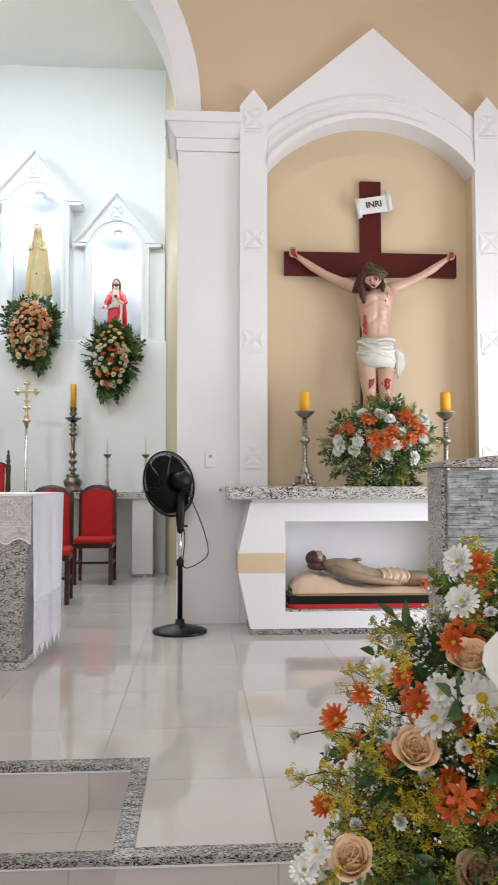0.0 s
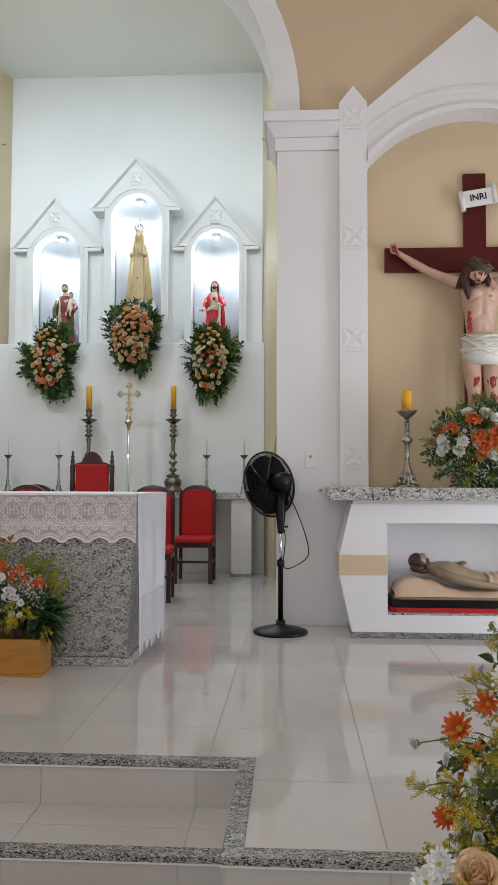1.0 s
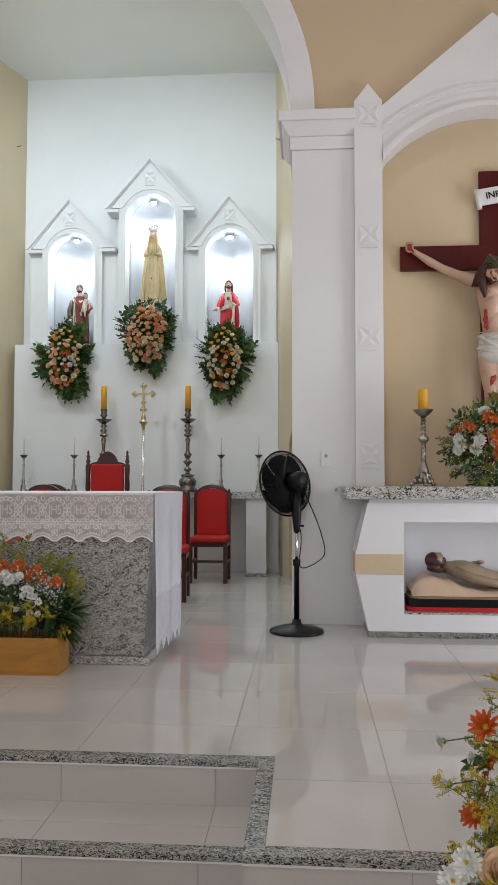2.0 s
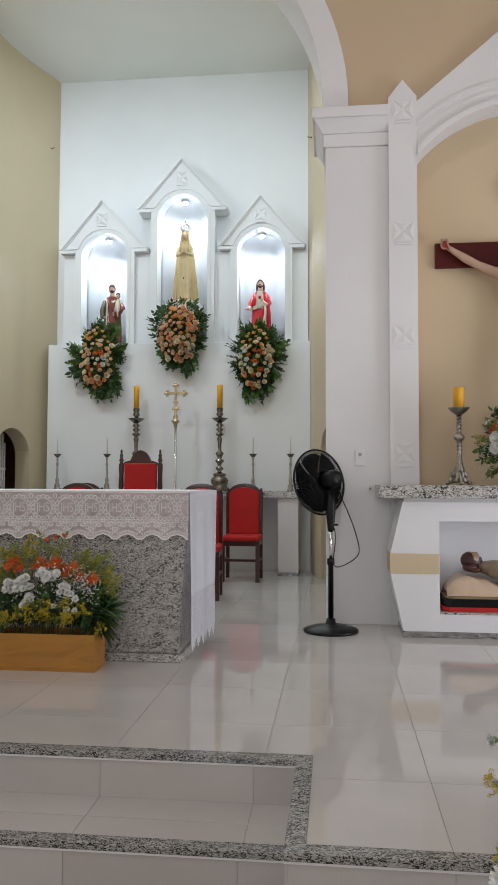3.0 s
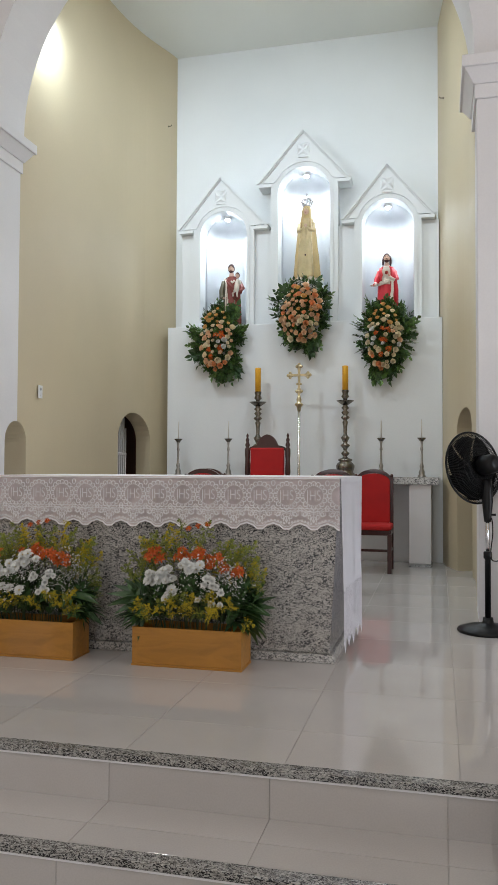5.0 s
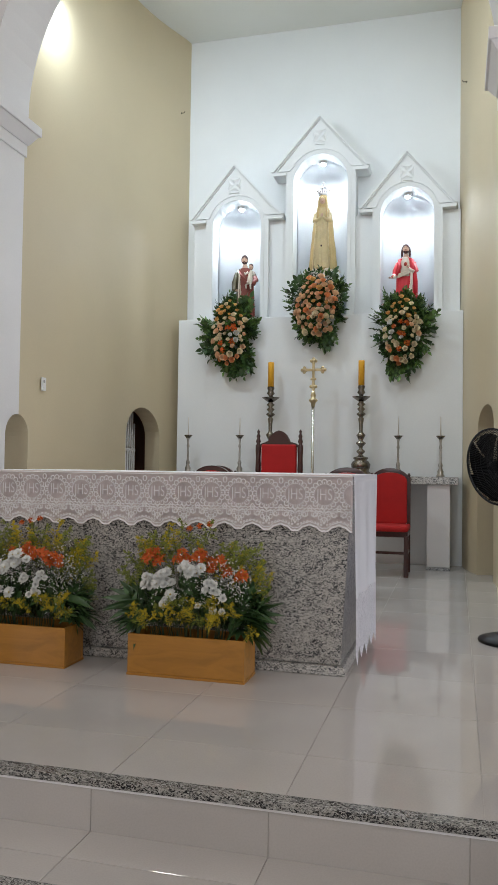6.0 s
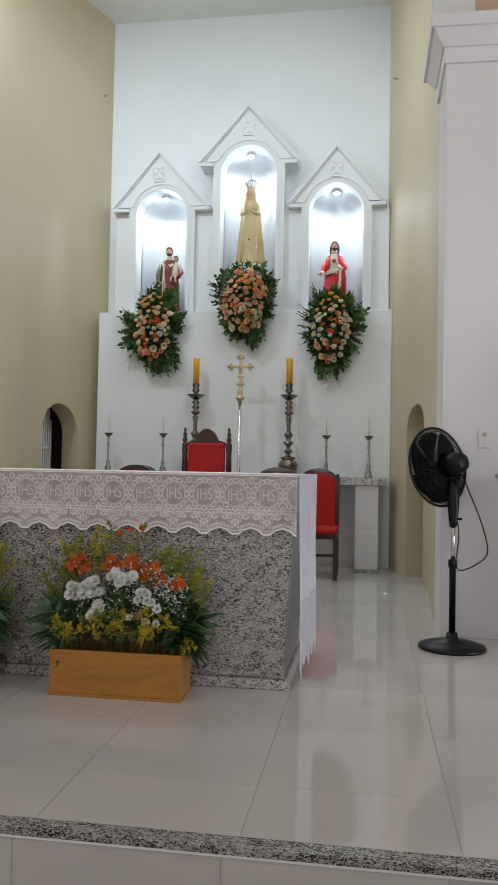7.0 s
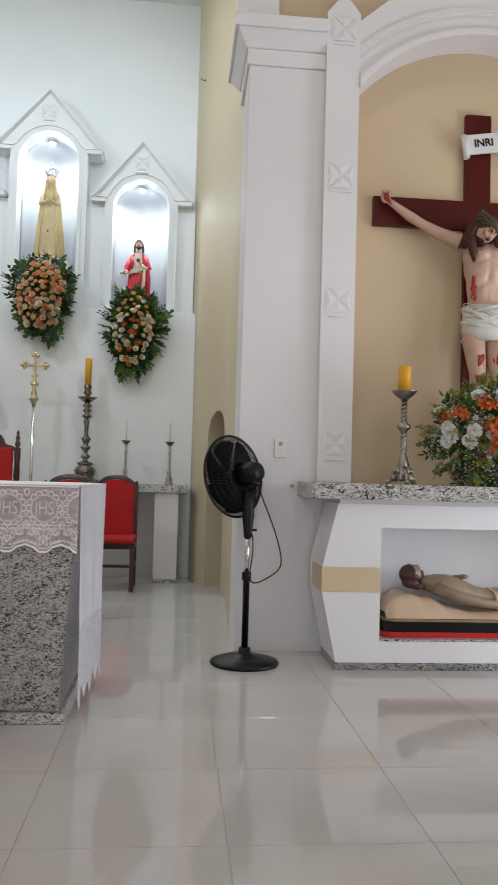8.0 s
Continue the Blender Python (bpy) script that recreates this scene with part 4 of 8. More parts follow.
def statue_middle():
    bm = bmesh.new()
    rows = [(0.0, 0, 0, 0.150, 0.112), (0.03, 0, 0, 0.152, 0.112), (0.22, 0, 0, 0.138, 0.104), (0.42, 0, 0, 0.120, 0.094), (0.56, 0, 0, 0.108, 0.085), (0.65, 0, 0, 0.096, 0.074),
            (0.70, 0, 0, 0.076, 0.062), (0.735, 0, -0.002, 0.056, 0.052), (0.78, 0, -0.004, 0.051, 0.054), (0.83, 0, -0.004, 0.049, 0.055), (0.868, 0, 0, 0.040, 0.045), (0.89, 0, 0.004, 0.016, 0.02)]

    def front(ang, z):
        edge = 30 * (1.15 - 0.5 * z / 0.72)
        return 13 if z < 0.72 and abs(ang) < edge + 8 else 2

    draped(bm, rows, front, 17, 0.075, (0.0, 0.72, 30))
    for s in (-1, 1):
        edge = [(s * (0.094 - 0.05 * z), -0.108 + 0.055 * z, z) for z in (0.01, 0.15, 0.30, 0.45, 0.58, 0.68)]
        tube(bm, edge, 0.006, 6, 12)
        tube(bm, [(s * 0.082, -0.03, 0.65), (s * 0.088, -0.070, 0.56), (s * 0.045, -0.095, 0.57), (s * 0.010, -0.100, 0.60)], [0.022, 0.024, 0.018, 0.010], 10, 13)
        ball(bm, (s * 0.007, -0.104, 0.618), (0.007, 0.009, 0.024), 11, 8, 6, pose(0, 0, 0, -12))
        ball(bm, (s * 0.04, -0.105, 0.012), (0.03, 0.035, 0.016), 13, 8, 5)
    head(bm, (0, -0.036, 0.800), 0.047, 11, 13, False)
    for s in (-1, 1):
        tube(bm, [(0, -0.052, 0.853), (s * 0.030, -0.058, 0.835), (s * 0.041, -0.056, 0.795), (s * 0.044, -0.052, 0.745), (s * 0.052, -0.062, 0.69), (s * 0.050, -0.085, 0.60)], [0.009, 0.010, 0.011, 0.012, 0.012, 0.010], 8, 2)
    for k in range(12):
        u = k / 11
        ball(bm, (0.012 * math.sin(6 * u), -0.118 - 0.002 * u, 0.58 - 0.30 * u), 0.0045, 12, 5, 4)
    ball(bm, (0, -0.118, 0.262), (0.010, 0.006, 0.013), 1, 6, 4)
    # crown with arches and a small cross
    lathe(bm, [(0.046, 0.868), (0.052, 0.874), (0.050, 0.893)], 16, None, 7)
    for k in range(8):
        a = math.pi / 4 * k
        c, d = math.cos(a), math.sin(a)
        tube(bm, [(0.050 * c, 0.050 * d, 0.885), (0.070 * c, 0.070 * d, 0.925), (0.046 * c, 0.046 * d, 0.962), (0, 0, 0.968)], 0.0055, 5, 7)
        ball(bm, (0.058 * math.cos(a + 0.39), 0.058 * math.sin(a + 0.39), 0.912), 0.010, 7, 6, 4)
        ball(bm, (0.068 * c, 0.068 * d, 0.928), 0.008, 1, 6, 4)
    ball(bm, (0, 0, 0.975), 0.013, 7, 8, 5)
    tube(bm, [(0, 0, 0.985), (0, 0, 1.035)], 0.005, 5, 7)
    tube(bm, [(-0.017, 0, 1.015), (0.017, 0, 1.015)], 0.005, 5, 7)
    for k in range(22):
        a = 2 * math.pi * k / 22
        ball(bm, (0.165 * math.cos(a), 0.115 * math.sin(a), -0.02 - 0.015 * (k % 3)), (0.042, 0.036, 0.028), 6, 8, 5)
    statue("statue_of_a_crowned_figure", bm, "cream painted plaster statue with a silver crown in a niche", pose(-1.822, 9.50, 3.262))
    plinth = thing("statue_pedestal", "white block beneath the crowned statue, behind flowers", "pedestal", pose(-1.822, 9.50, LEDGE))
    part("block", boxed(-0.2, 0.2, -0.13, 0.13, 0.0, 0.535, 0.01), CHANCEL_WHITE, plinth)


def statue_left():
    bm = bmesh.new()
    rows = [(0.0, 0, 0, 0.120, 0.085), (0.05, 0, 0, 0.120, 0.085), (0.22, 0.004, 0, 0.112, 0.080), (0.36, 0.006, 0, 0.105, 0.078), (0.46, 0.004, 0, 0.112, 0.078), (0.54, 0, 0, 0.108, 0.068), (0.585, 0, 0, 0.082, 0.056), (0.61, 0, -0.004, 0.036, 0.036), (0.65, 0, -0.008, 0.026, 0.028)]

    def cloth(ang, z):
        if z > 0.60:
            return 11
        lean = ang + 70 * (z - 0.40)
        return 5 if ang < -38 or (ang > 150 and z > 0.3) else 6 if -38 <= lean < -24 else 4

    draped(bm, rows, cloth, 11, 0.06)
    # cloak across the breast, sleeve, and the child on the arm
    for k in range(4):
        tube(bm, [(-0.085 + 0.012 * k, -0.045, 0.57 - 0.006 * k), (-0.03 + 0.012 * k, -0.088, 0.50 - 0.02 * k), (0.05, -0.096, 0.42 - 0.028 * k), (0.11, -0.055, 0.36 - 0.03 * k)], [0.010, 0.013, 0.014, 0.010], 7, 4)
    tube(bm, [(-0.085, -0.052, 0.575), (-0.045, -0.088, 0.50), (-0.055, -0.094, 0.34), (-0.05, -0.10, 0.12)], [0.008, 0.010, 0.010, 0.009], 7, 6)
    head(bm, (-0.002, -0.020, 0.700), 0.054, 11, 1, False, True, pose(0, 0, 0, 6, 0, 8))
    tube(bm, [(-0.098, 0, 0.545), (-0.128, -0.02, 0.42), (-0.118, -0.05, 0.33), (-0.085, -0.088, 0.31)], [0.032, 0.034, 0.032, 0.018], 10, 5)
    ball(bm, (-0.075, -0.098, 0.312), (0.020, 0.015, 0.014), 11, 8, 5)
    tube(bm, [(0.092, 0, 0.54), (0.145, -0.03, 0.44), (0.135, -0.085, 0.385), (0.075, -0.115, 0.385)], [0.030, 0.034, 0.028, 0.016], 10, 4)
    tube(bm, [(0.085, -0.10, 0.375), (0.088, -0.095, 0.43), (0.092, -0.085, 0.50), (0.096, -0.078, 0.555)], [0.034, 0.035, 0.030, 0.013], 12, 6)
    tube(bm, [(0.070, -0.13, 0.40), (0.050, -0.145, 0.36), (0.055, -0.14, 0.32)], [0.016, 0.013, 0.009], 8, 6)
    tube(bm, [(0.110, -0.12, 0.40), (0.105, -0.145, 0.36), (0.110, -0.14, 0.31)], [0.016, 0.013, 0.009], 8, 6)
    tube(bm, [(0.062, -0.10, 0.53), (0.035, -0.12, 0.50), (0.025, -0.135, 0.52)], [0.014, 0.012, 0.008], 7, 6)
    tube(bm, [(0.125, -0.09, 0.53), (0.145, -0.115, 0.49), (0.125, -0.14, 0.475)], [0.014, 0.012, 0.008], 7, 6)
    head(bm, (0.096, -0.085, 0.595), 0.036, 11, 1, False)
    statue("statue_of_a_bearded_figure", bm, "painted plaster statue in a brown robe carrying a small child figure", pose(-2.735, 9.47, 2.76) @ Matrix.Diagonal((0.95, 0.95, 0.95, 1)))


def statue_right():
    bm = bmesh.new()
    rows = [(0.0, 0, 0, 0.118, 0.085), (0.05, 0, 0, 0.118, 0.085), (0.22, 0, 0, 0.110, 0.080), (0.36, 0, 0, 0.106, 0.076), (0.46, 0, 0, 0.112, 0.074), (0.53, 0, 0, 0.106, 0.066), (0.575, 0, 0, 0.080, 0.054), (0.60, 0, -0.004, 0.034, 0.034), (0.64, 0, -0.008, 0.025, 0.027)]

    def cloth(ang, z):
        if z > 0.59:
            return 11
        if z > 0.36:
            return 6 if -30 < ang < 26 else 3
        return 6 if 30 < ang < 46 else 3

    draped(bm, rows, cloth, 10, 0.06)
    # pale sash from the held-out arm across the hips, and the mantle's edges
    for k in range(3):
        tube(bm, [(-0.125 + 0.01 * k, -0.065, 0.37 - 0.012 * k), (-0.06, -0.098, 0.385 - 0.016 * k), (0.02, -0.102, 0.405 - 0.012 * k), (0.075, -0.085, 0.42 - 0.006 * k)], [0.007, 0.009, 0.009, 0.006], 7, 6)
    tube(bm, [(0.070, -0.088, 0.42), (0.072, -0.098, 0.28), (0.055, -0.100, 0.18), (0.075, -0.098, 0.12)], [0.012, 0.016, 0.020, 0.008], 8, 6)
    tube(bm, [(-0.075, -0.045, 0.56), (-0.062, -0.085, 0.47), (-0.095, -0.085, 0.37)], [0.014, 0.020, 0.012], 9, 3)
    tube(bm, [(0.075, -0.045, 0.56), (0.095, -0.070, 0.45), (0.112, -0.055, 0.30), (0.118, -0.03, 0.06)], [0.016, 0.024, 0.028, 0.022], 10, 3)
    head(bm, (0.0, -0.020, 0.690), 0.053, 11, 1, True, True)
    tube(bm, [(-0.095, 0, 0.53), (-0.128, -0.03, 0.43), (-0.130, -0.075, 0.365), (-0.158, -0.105, 0.345)], [0.022, 0.025, 0.022, 0.012], 10, 3)
    tube(bm, [(-0.128, -0.066, 0.378), (-0.135, -0.082, 0.352), (-0.150, -0.10, 0.345)], [0.024, 0.024, 0.013], 10, 6)
    ball(bm, (-0.172, -0.115, 0.342), (0.020, 0.014, 0.011), 11, 8, 5)
    tube(bm, [(0.095, 0, 0.53), (0.125, -0.03, 0.43), (0.095, -0.09, 0.405), (0.035, -0.105, 0.455)], [0.022, 0.024, 0.020, 0.011], 10, 3)
    tube(bm, [(0.098, -0.088, 0.404), (0.060, -0.10, 0.425), (0.040, -0.105, 0.450)], [0.021, 0.019, 0.012], 10, 6)
    ball(bm, (0.026, -0.106, 0.470), (0.014, 0.012, 0.018), 11, 8, 5)
    ball(bm, (0.0, -0.086, 0.500), (0.020, 0.012, 0.024), 8, 8, 6)
    for k in range(9):
        a = 2 * math.pi * k / 9
        tube(bm, [(0.018 * math.cos(a), -0.086, 0.500 + 0.018 * math.sin(a)), (0.030 * math.cos(a), -0.084, 0.502 + 0.030 * math.sin(a))], [0.003, 0.001], 4, 12)
    statue("statue_of_a_red_robed_figure", bm, "painted plaster statue in a red robe over a pale tunic", pose(-0.882, 9.47, 2.79) @ Matrix.Diagonal((0.95, 0.95, 0.95, 1)))


statue_middle()
statue_left()
statue_right()


def wooden_cross():
    ob = thing("wooden_cross", "dark red-brown varnished wooden cross on the recess wall", "cross", pose(1.455, 6.0, 0))
    part("upright", boxed(-0.084, 0.084, 0.0, 0.039, 1.05, 3.40, 0.004), CROSS_WOOD, ob)
    part("crossbeam", boxed(-0.68, 0.68, -0.006, 0.038, 2.645, 2.83, 0.004), CROSS_WOOD, ob)
    bm = bmesh.new()
    box(bm, -0.145, 0.145, -0.036, -0.012, -0.072, 0.072, 0.006)
    tube(bm, [(-0.14, -0.034, -0.10), (-0.14, -0.034, 0.068)], 0.022, 12)
    tube(bm, [(0.14, -0.034, -0.068), (0.14, -0.034, 0.105)], 0.022, 12)
    plaque = part("sign", bm, PLASTIC_WHITE, ob, "white scroll sign with black letters")
    plaque.matrix_local = pose(0.018, -0.004, 3.20, 0, -9, 0) @ Matrix.Diagonal((0.88, 1, 0.88, 1))
    t = part("lettering", text_mesh("INRI", 0.078, 0.002, BLACK, 0.001), None, plaque)
    t.matrix_local = pose(0.0, -0.039, 0.0, 90)


def hanging_figure():
    bm = bmesh.new()

    def loft(rows, mat, seg=26):
        rings = []
        for z, cx, cy, rx, ry in rows:
            rings.append([bm.verts.new((cx + rx * math.cos(2 * math.pi * i / seg), cy + ry * math.sin(2 * math.pi * i / seg), z)) for i in range(seg)])
        for a, b in zip(rings, rings[1:]):
            for i in range(seg):
                f = bm.faces.new((a[i], a[(i + 1) % seg], b[(i + 1) % seg], b[i]))
                f.material_index, f.smooth = mat, True
        bm.faces.new(rings[0][::-1]).material_index = mat
        bm.faces.new(rings[-1]).material_index = mat

    def relief(x, z):
        """How far the front of the body stands out: chest, ribs, belly and their grooves."""
        q = abs(x)
        out = 0.014 * math.exp(-((q - 0.062) / 0.05) ** 2 - ((z - 2.435) / 0.045) ** 2) - 0.010 * math.exp(-(x / 0.014) ** 2 - ((z - 2.35) / 0.16) ** 2)
        out -= 0.012 * math.exp(-((z - 2.385 + 0.5 * (q - 0.06)) / 0.014) ** 2) * math.exp(-((q - 0.06) / 0.06) ** 2)
        out += 0.0055 * math.cos((z + 0.55 * q) * 165) * math.exp(-((q - 0.085) / 0.04) ** 2 - ((z - 2.30) / 0.06) ** 2)
        out -= 0.010 * math.exp(-((z - 2.285 + 0.9 * q) / 0.022) ** 2) * (1 if q < 0.09 else 0.3)
        out += 0.008 * math.exp(-(x / 0.06) ** 2 - ((z - 2.17) / 0.05) ** 2) - 0.012 * math.exp(-(x / 0.010) ** 2 - ((z - 2.17) / 0.012) ** 2)
        return out

    rows = [(1.94, 0.01, -0.10, 0.122, 0.090), (2.06, 0.005, -0.105, 0.112, 0.082), (2.16, 0, -0.10, 0.098, 0.066), (2.26, 0, -0.105, 0.110, 0.078), (2.36, 0, -0.115, 0.130, 0.092), (2.44, 0, -0.115, 0.141, 0.094),
            (2.51, 0, -0.105, 0.134, 0.078), (2.56, 0, -0.10, 0.098, 0.062), (2.63, 0, -0.12, 0.048, 0.05)]
    fine = []
    for p, q in zip(rows, rows[1:]):
        fine += [tuple(p[i] + (q[i] - p[i]) * (3 * u * u - 2 * u ** 3) if i else p[0] + (q[0] - p[0]) * u for i in range(5)) for u in [k / 9 for k in range(9)]]
    first = len(bm.verts)
    loft(fine + [rows[-1]], 11, 56)
    for v in list(bm.verts)[first:]:
        if v.co.y < -0.10:
            v.co.y -= relief(v.co.x, v.co.z) * min(1.0, (-0.10 - v.co.y) / 0.03)
    for s in (-1, 1):
        tube(bm, [(s * 0.09, -0.10, 2.51), (s * 0.17, -0.09, 2.535), (s * 0.28, -0.08, 2.58), (s * 0.38, -0.065, 2.635), (s * 0.47, -0.055, 2.69), (s * 0.56, -0.045, 2.755), (s * 0.60, -0.04, 2.785)], [0.054, 0.049, 0.038, 0.029, 0.031, 0.021, 0.018], 12, 11)
        ball(bm, (s * 0.618, -0.045, 2.80), (0.032, 0.020, 0.036), 11, 10, 6)
        for k in range(4):
            tube(bm, [(s * (0.600 + 0.012 * k), -0.05, 2.815), (s * (0.604 + 0.013 * k), -0.068, 2.838), (s * (0.602 + 0.012 * k), -0.080, 2.826)], 0.0062, 5, 11)
        ball(bm, (s * 0.618, -0.062, 2.798), (0.020, 0.006, 0.026), 8, 8, 5)
        tube(bm, [(s * 0.606, -0.066, 2.785), (s * 0.590, -0.066, 2.755)], [0.009, 0.003], 5, 8)
        x = s * 0.062
        tube(bm, [(x, -0.10, 2.0), (x * 1.1, -0.135, 1.88), (x * 1.05, -0.165, 1.77), (x, -0.18, 1.70), (x * 0.95, -0.165, 1.63), (x * 0.8, -0.14, 1.48), (x * 0.5, -0.12, 1.28)], [0.074, 0.068, 0.058, 0.050, 0.046, 0.050, 0.030], 14, 11)
        for k in range(34):
            u = rnd_f.uniform(-1, 1)
            ball(bm, (x + 0.032 * u, -0.222 + 0.022 * u * u, 1.735 + rnd_f.uniform(-0.08, 0.06)), (0.010, 0.005, 0.022), 8, 7, 5)
        for k in range(3):
            tube(bm, [(x * 0.8 + 0.012 * k, -0.218, 1.68), (x * 0.8 + 0.014 * k, -0.205, 1.60 - 0.02 * k)], [0.006, 0.003], 5, 8)
        tube(bm, [(x * 0.45, -0.12, 1.30), (x * 0.45, -0.17, 1.21)], [0.032, 0.020], 8, 11)
    turn = pose(0, 0, 0, 34, 16, 22)
    head(bm, (-0.042, -0.212, 2.568), 0.088, 11, 1, True, True, turn)
    for k in range(7):
        pts = []
        for i in range(19):
            a = 2 * math.pi * i / 18
            pts.append(Vector((-0.042, -0.212, 2.568)) + turn @ Vector(((0.074 + 0.004 * (k % 3)) * math.cos(a), (0.088 + 0.004 * (k % 2)) * math.sin(a) + 0.008, 0.046 + 0.012 * math.sin(3 * a + 2 * k) + 0.006 * k)))
        tube(bm, pts, 0.0075, 5, 5)
    tube(bm, [(-0.105, -0.20, 2.55), (-0.125, -0.215, 2.49), (-0.115, -0.225, 2.43), (-0.105, -0.215, 2.375)], [0.026, 0.032, 0.025, 0.008], 9, 1)
    tube(bm, [(0.022, -0.20, 2.56), (0.040, -0.21, 2.51), (0.040, -0.212, 2.47)], [0.024, 0.024, 0.008], 9, 1)
    # cloth round the hips: a fitted wrap, slanting folds and a knotted end
    loft([(1.90, 0.01, -0.112, 0.138, 0.112), (1.97, 0.01, -0.112, 0.148, 0.112), (2.06, 0.01, -0.108, 0.140, 0.104), (2.125, 0.005, -0.105, 0.128, 0.094)], 9)
    for k in range(10):
        z, slant = 1.945 + 0.017 * k, (0.075, -0.05, 0.03, 0.06, -0.02)[k % 5]
        pts = [(0.01 + (0.144 - 0.012 * (k / 10)) * math.cos(a), -0.11 + 0.108 * math.sin(a), z - slant * math.cos(a + 0.4 * math.sin(1.7 * k)) + 0.006 * math.sin(3 * a + 2 * k)) for a in [2 * math.pi * i / 28 for i in range(29)]]
        tube(bm, pts, [0.009 + 0.006 * math.sin(5 * i / 28 + k) for i in range(29)], 7, 9)
    for k in range(4):
        tube(bm, [(0.135, -0.15, 2.07), (0.165 + 0.008 * k, -0.155, 2.0), (0.160 + 0.014 * k, -0.15, 1.90 + 0.01 * k), (0.165 + 0.012 * k, -0.15, 1.82 + 0.022 * k)], [0.014, 0.020, 0.018, 0.006], 7, 9)
    for k in range(11):
        ball(bm, (-0.088 + rnd_f.uniform(-0.012, 0.012), -0.166, 2.285 - 0.012 * k), (0.011, 0.008, 0.018), 8, 6, 5)
    for k in range(9):
        a = rnd_f.uniform(-2.6, -0.5)
        ball(bm, Vector((-0.042, -0.212, 2.568)) + turn @ Vector((0.060 * math.cos(a), 0.083 * math.sin(a), rnd_f.uniform(-0.03, 0.035))), (0.004, 0.004, 0.014), 8, 6, 4)
    for k in range(7):
        ball(bm, (rnd_f.choice((-0.06, 0.075)) + rnd_f.uniform(-0.02, 0.02), -0.208, 2.40 + rnd_f.uniform(0, 0.09)), (0.003, 0.006, 0.010), 8, 6, 4)
    statue("figure_on_the_cross", bm, "painted plaster figure hanging on the wooden cross", pose(1.455, 5.985, 0.0))


rnd_f = random.Random(3)
wooden_cross()
hanging_figure()


def bier():
    ob = thing("bier", "low bier with a red base, black rim and pale draped bedding", "bier", pose(1.43, 5.46, 0.167))
    def rounded(x, y0, y1, z0, z1, r=0.05):
        bm = bmesh.new()
        pts = []
        for cx, cy, a0 in ((x - r, y1 - r, 0), (-x + r, y1 - r, 90), (-x + r, y0 + r, 180), (x - r, y0 + r, 270)):
            pts += [(cx + r * math.cos(radians(a0 + 15 * i)), cy + r * math.sin(radians(a0 + 15 * i))) for i in range(7)]
        lo = [bm.verts.new((px, py, z0)) for px, py in pts]
        hi = [bm.verts.new((px, py, z1)) for px, py in pts]
        bm.faces.new(lo[::-1])
        bm.faces.new(hi)
        for i in range(len(pts)):
            bm.faces.new((lo[i], lo[(i + 1) % len(pts)], hi[(i + 1) % len(pts)], hi[i]))
        bmesh.ops.bevel(bm, geom=[e for e in bm.edges if abs(e.verts[0].co.z - e.verts[1].co.z) < 1e-5], offset=0.005, segments=2, affect="EDGES")
        return bm
    part("base", rounded(0.69, 0.02, 0.37, 0.0, 0.028), RED_CLOTH, ob, "red cloth-covered base")
    part("tray", rounded(0.68, 0.03, 0.36, 0.0285, 0.082), BLACK, ob, "black lacquered tray")
    part("rim", rounded(0.665, 0.04, 0.35, 0.0825, 0.096), BOX_WOOD_DULL, ob)
    bm = bmesh.new()
    nx, ny = 60, 10
    g = []
    for i in range(nx + 1):
        u = i / nx
        row = []
        for j in range(ny + 1):
            v = j / ny
            hump = 0.095 / (1 + math.exp((u - 0.24) * 26)) + 0.03 + 0.012 * math.exp(-((u - 0.5) / 0.3) ** 2)
            edge = min(1.0, 6 * v, 6 * (1 - v), 14 * u + 0.05, 14 * (1 - u) + 0.05)
            z = 0.098 + (hump + 0.006 * math.sin(u * 62 + 3 * v) * (0.35 + math.exp(-((u - 0.15) / 0.12) ** 2)) + 0.004 * math.sin(u * 23 + 9 * v)) * math.sqrt(max(0, edge))
            row.append(bm.verts.new((-0.655 + 1.31 * u, 0.05 + 0.29 * v, z)))
        g.append(row)
    for i in range(nx):
        for j in range(ny):
            bm.faces.new((g[i][j], g[i + 1][j], g[i + 1][j + 1], g[i][j + 1])).smooth = True
    part("bedding", bm, BEDDING, ob, "pale peach draped bedding and pillow")


BOX_WOOD_DULL = woody("dull_tan_wood", (0.30, 0.20, 0.10))
BEDDING = plain("peach_satin", (0.60, 0.43, 0.30), 0.45, 0.1, 9, 120, 0.1)


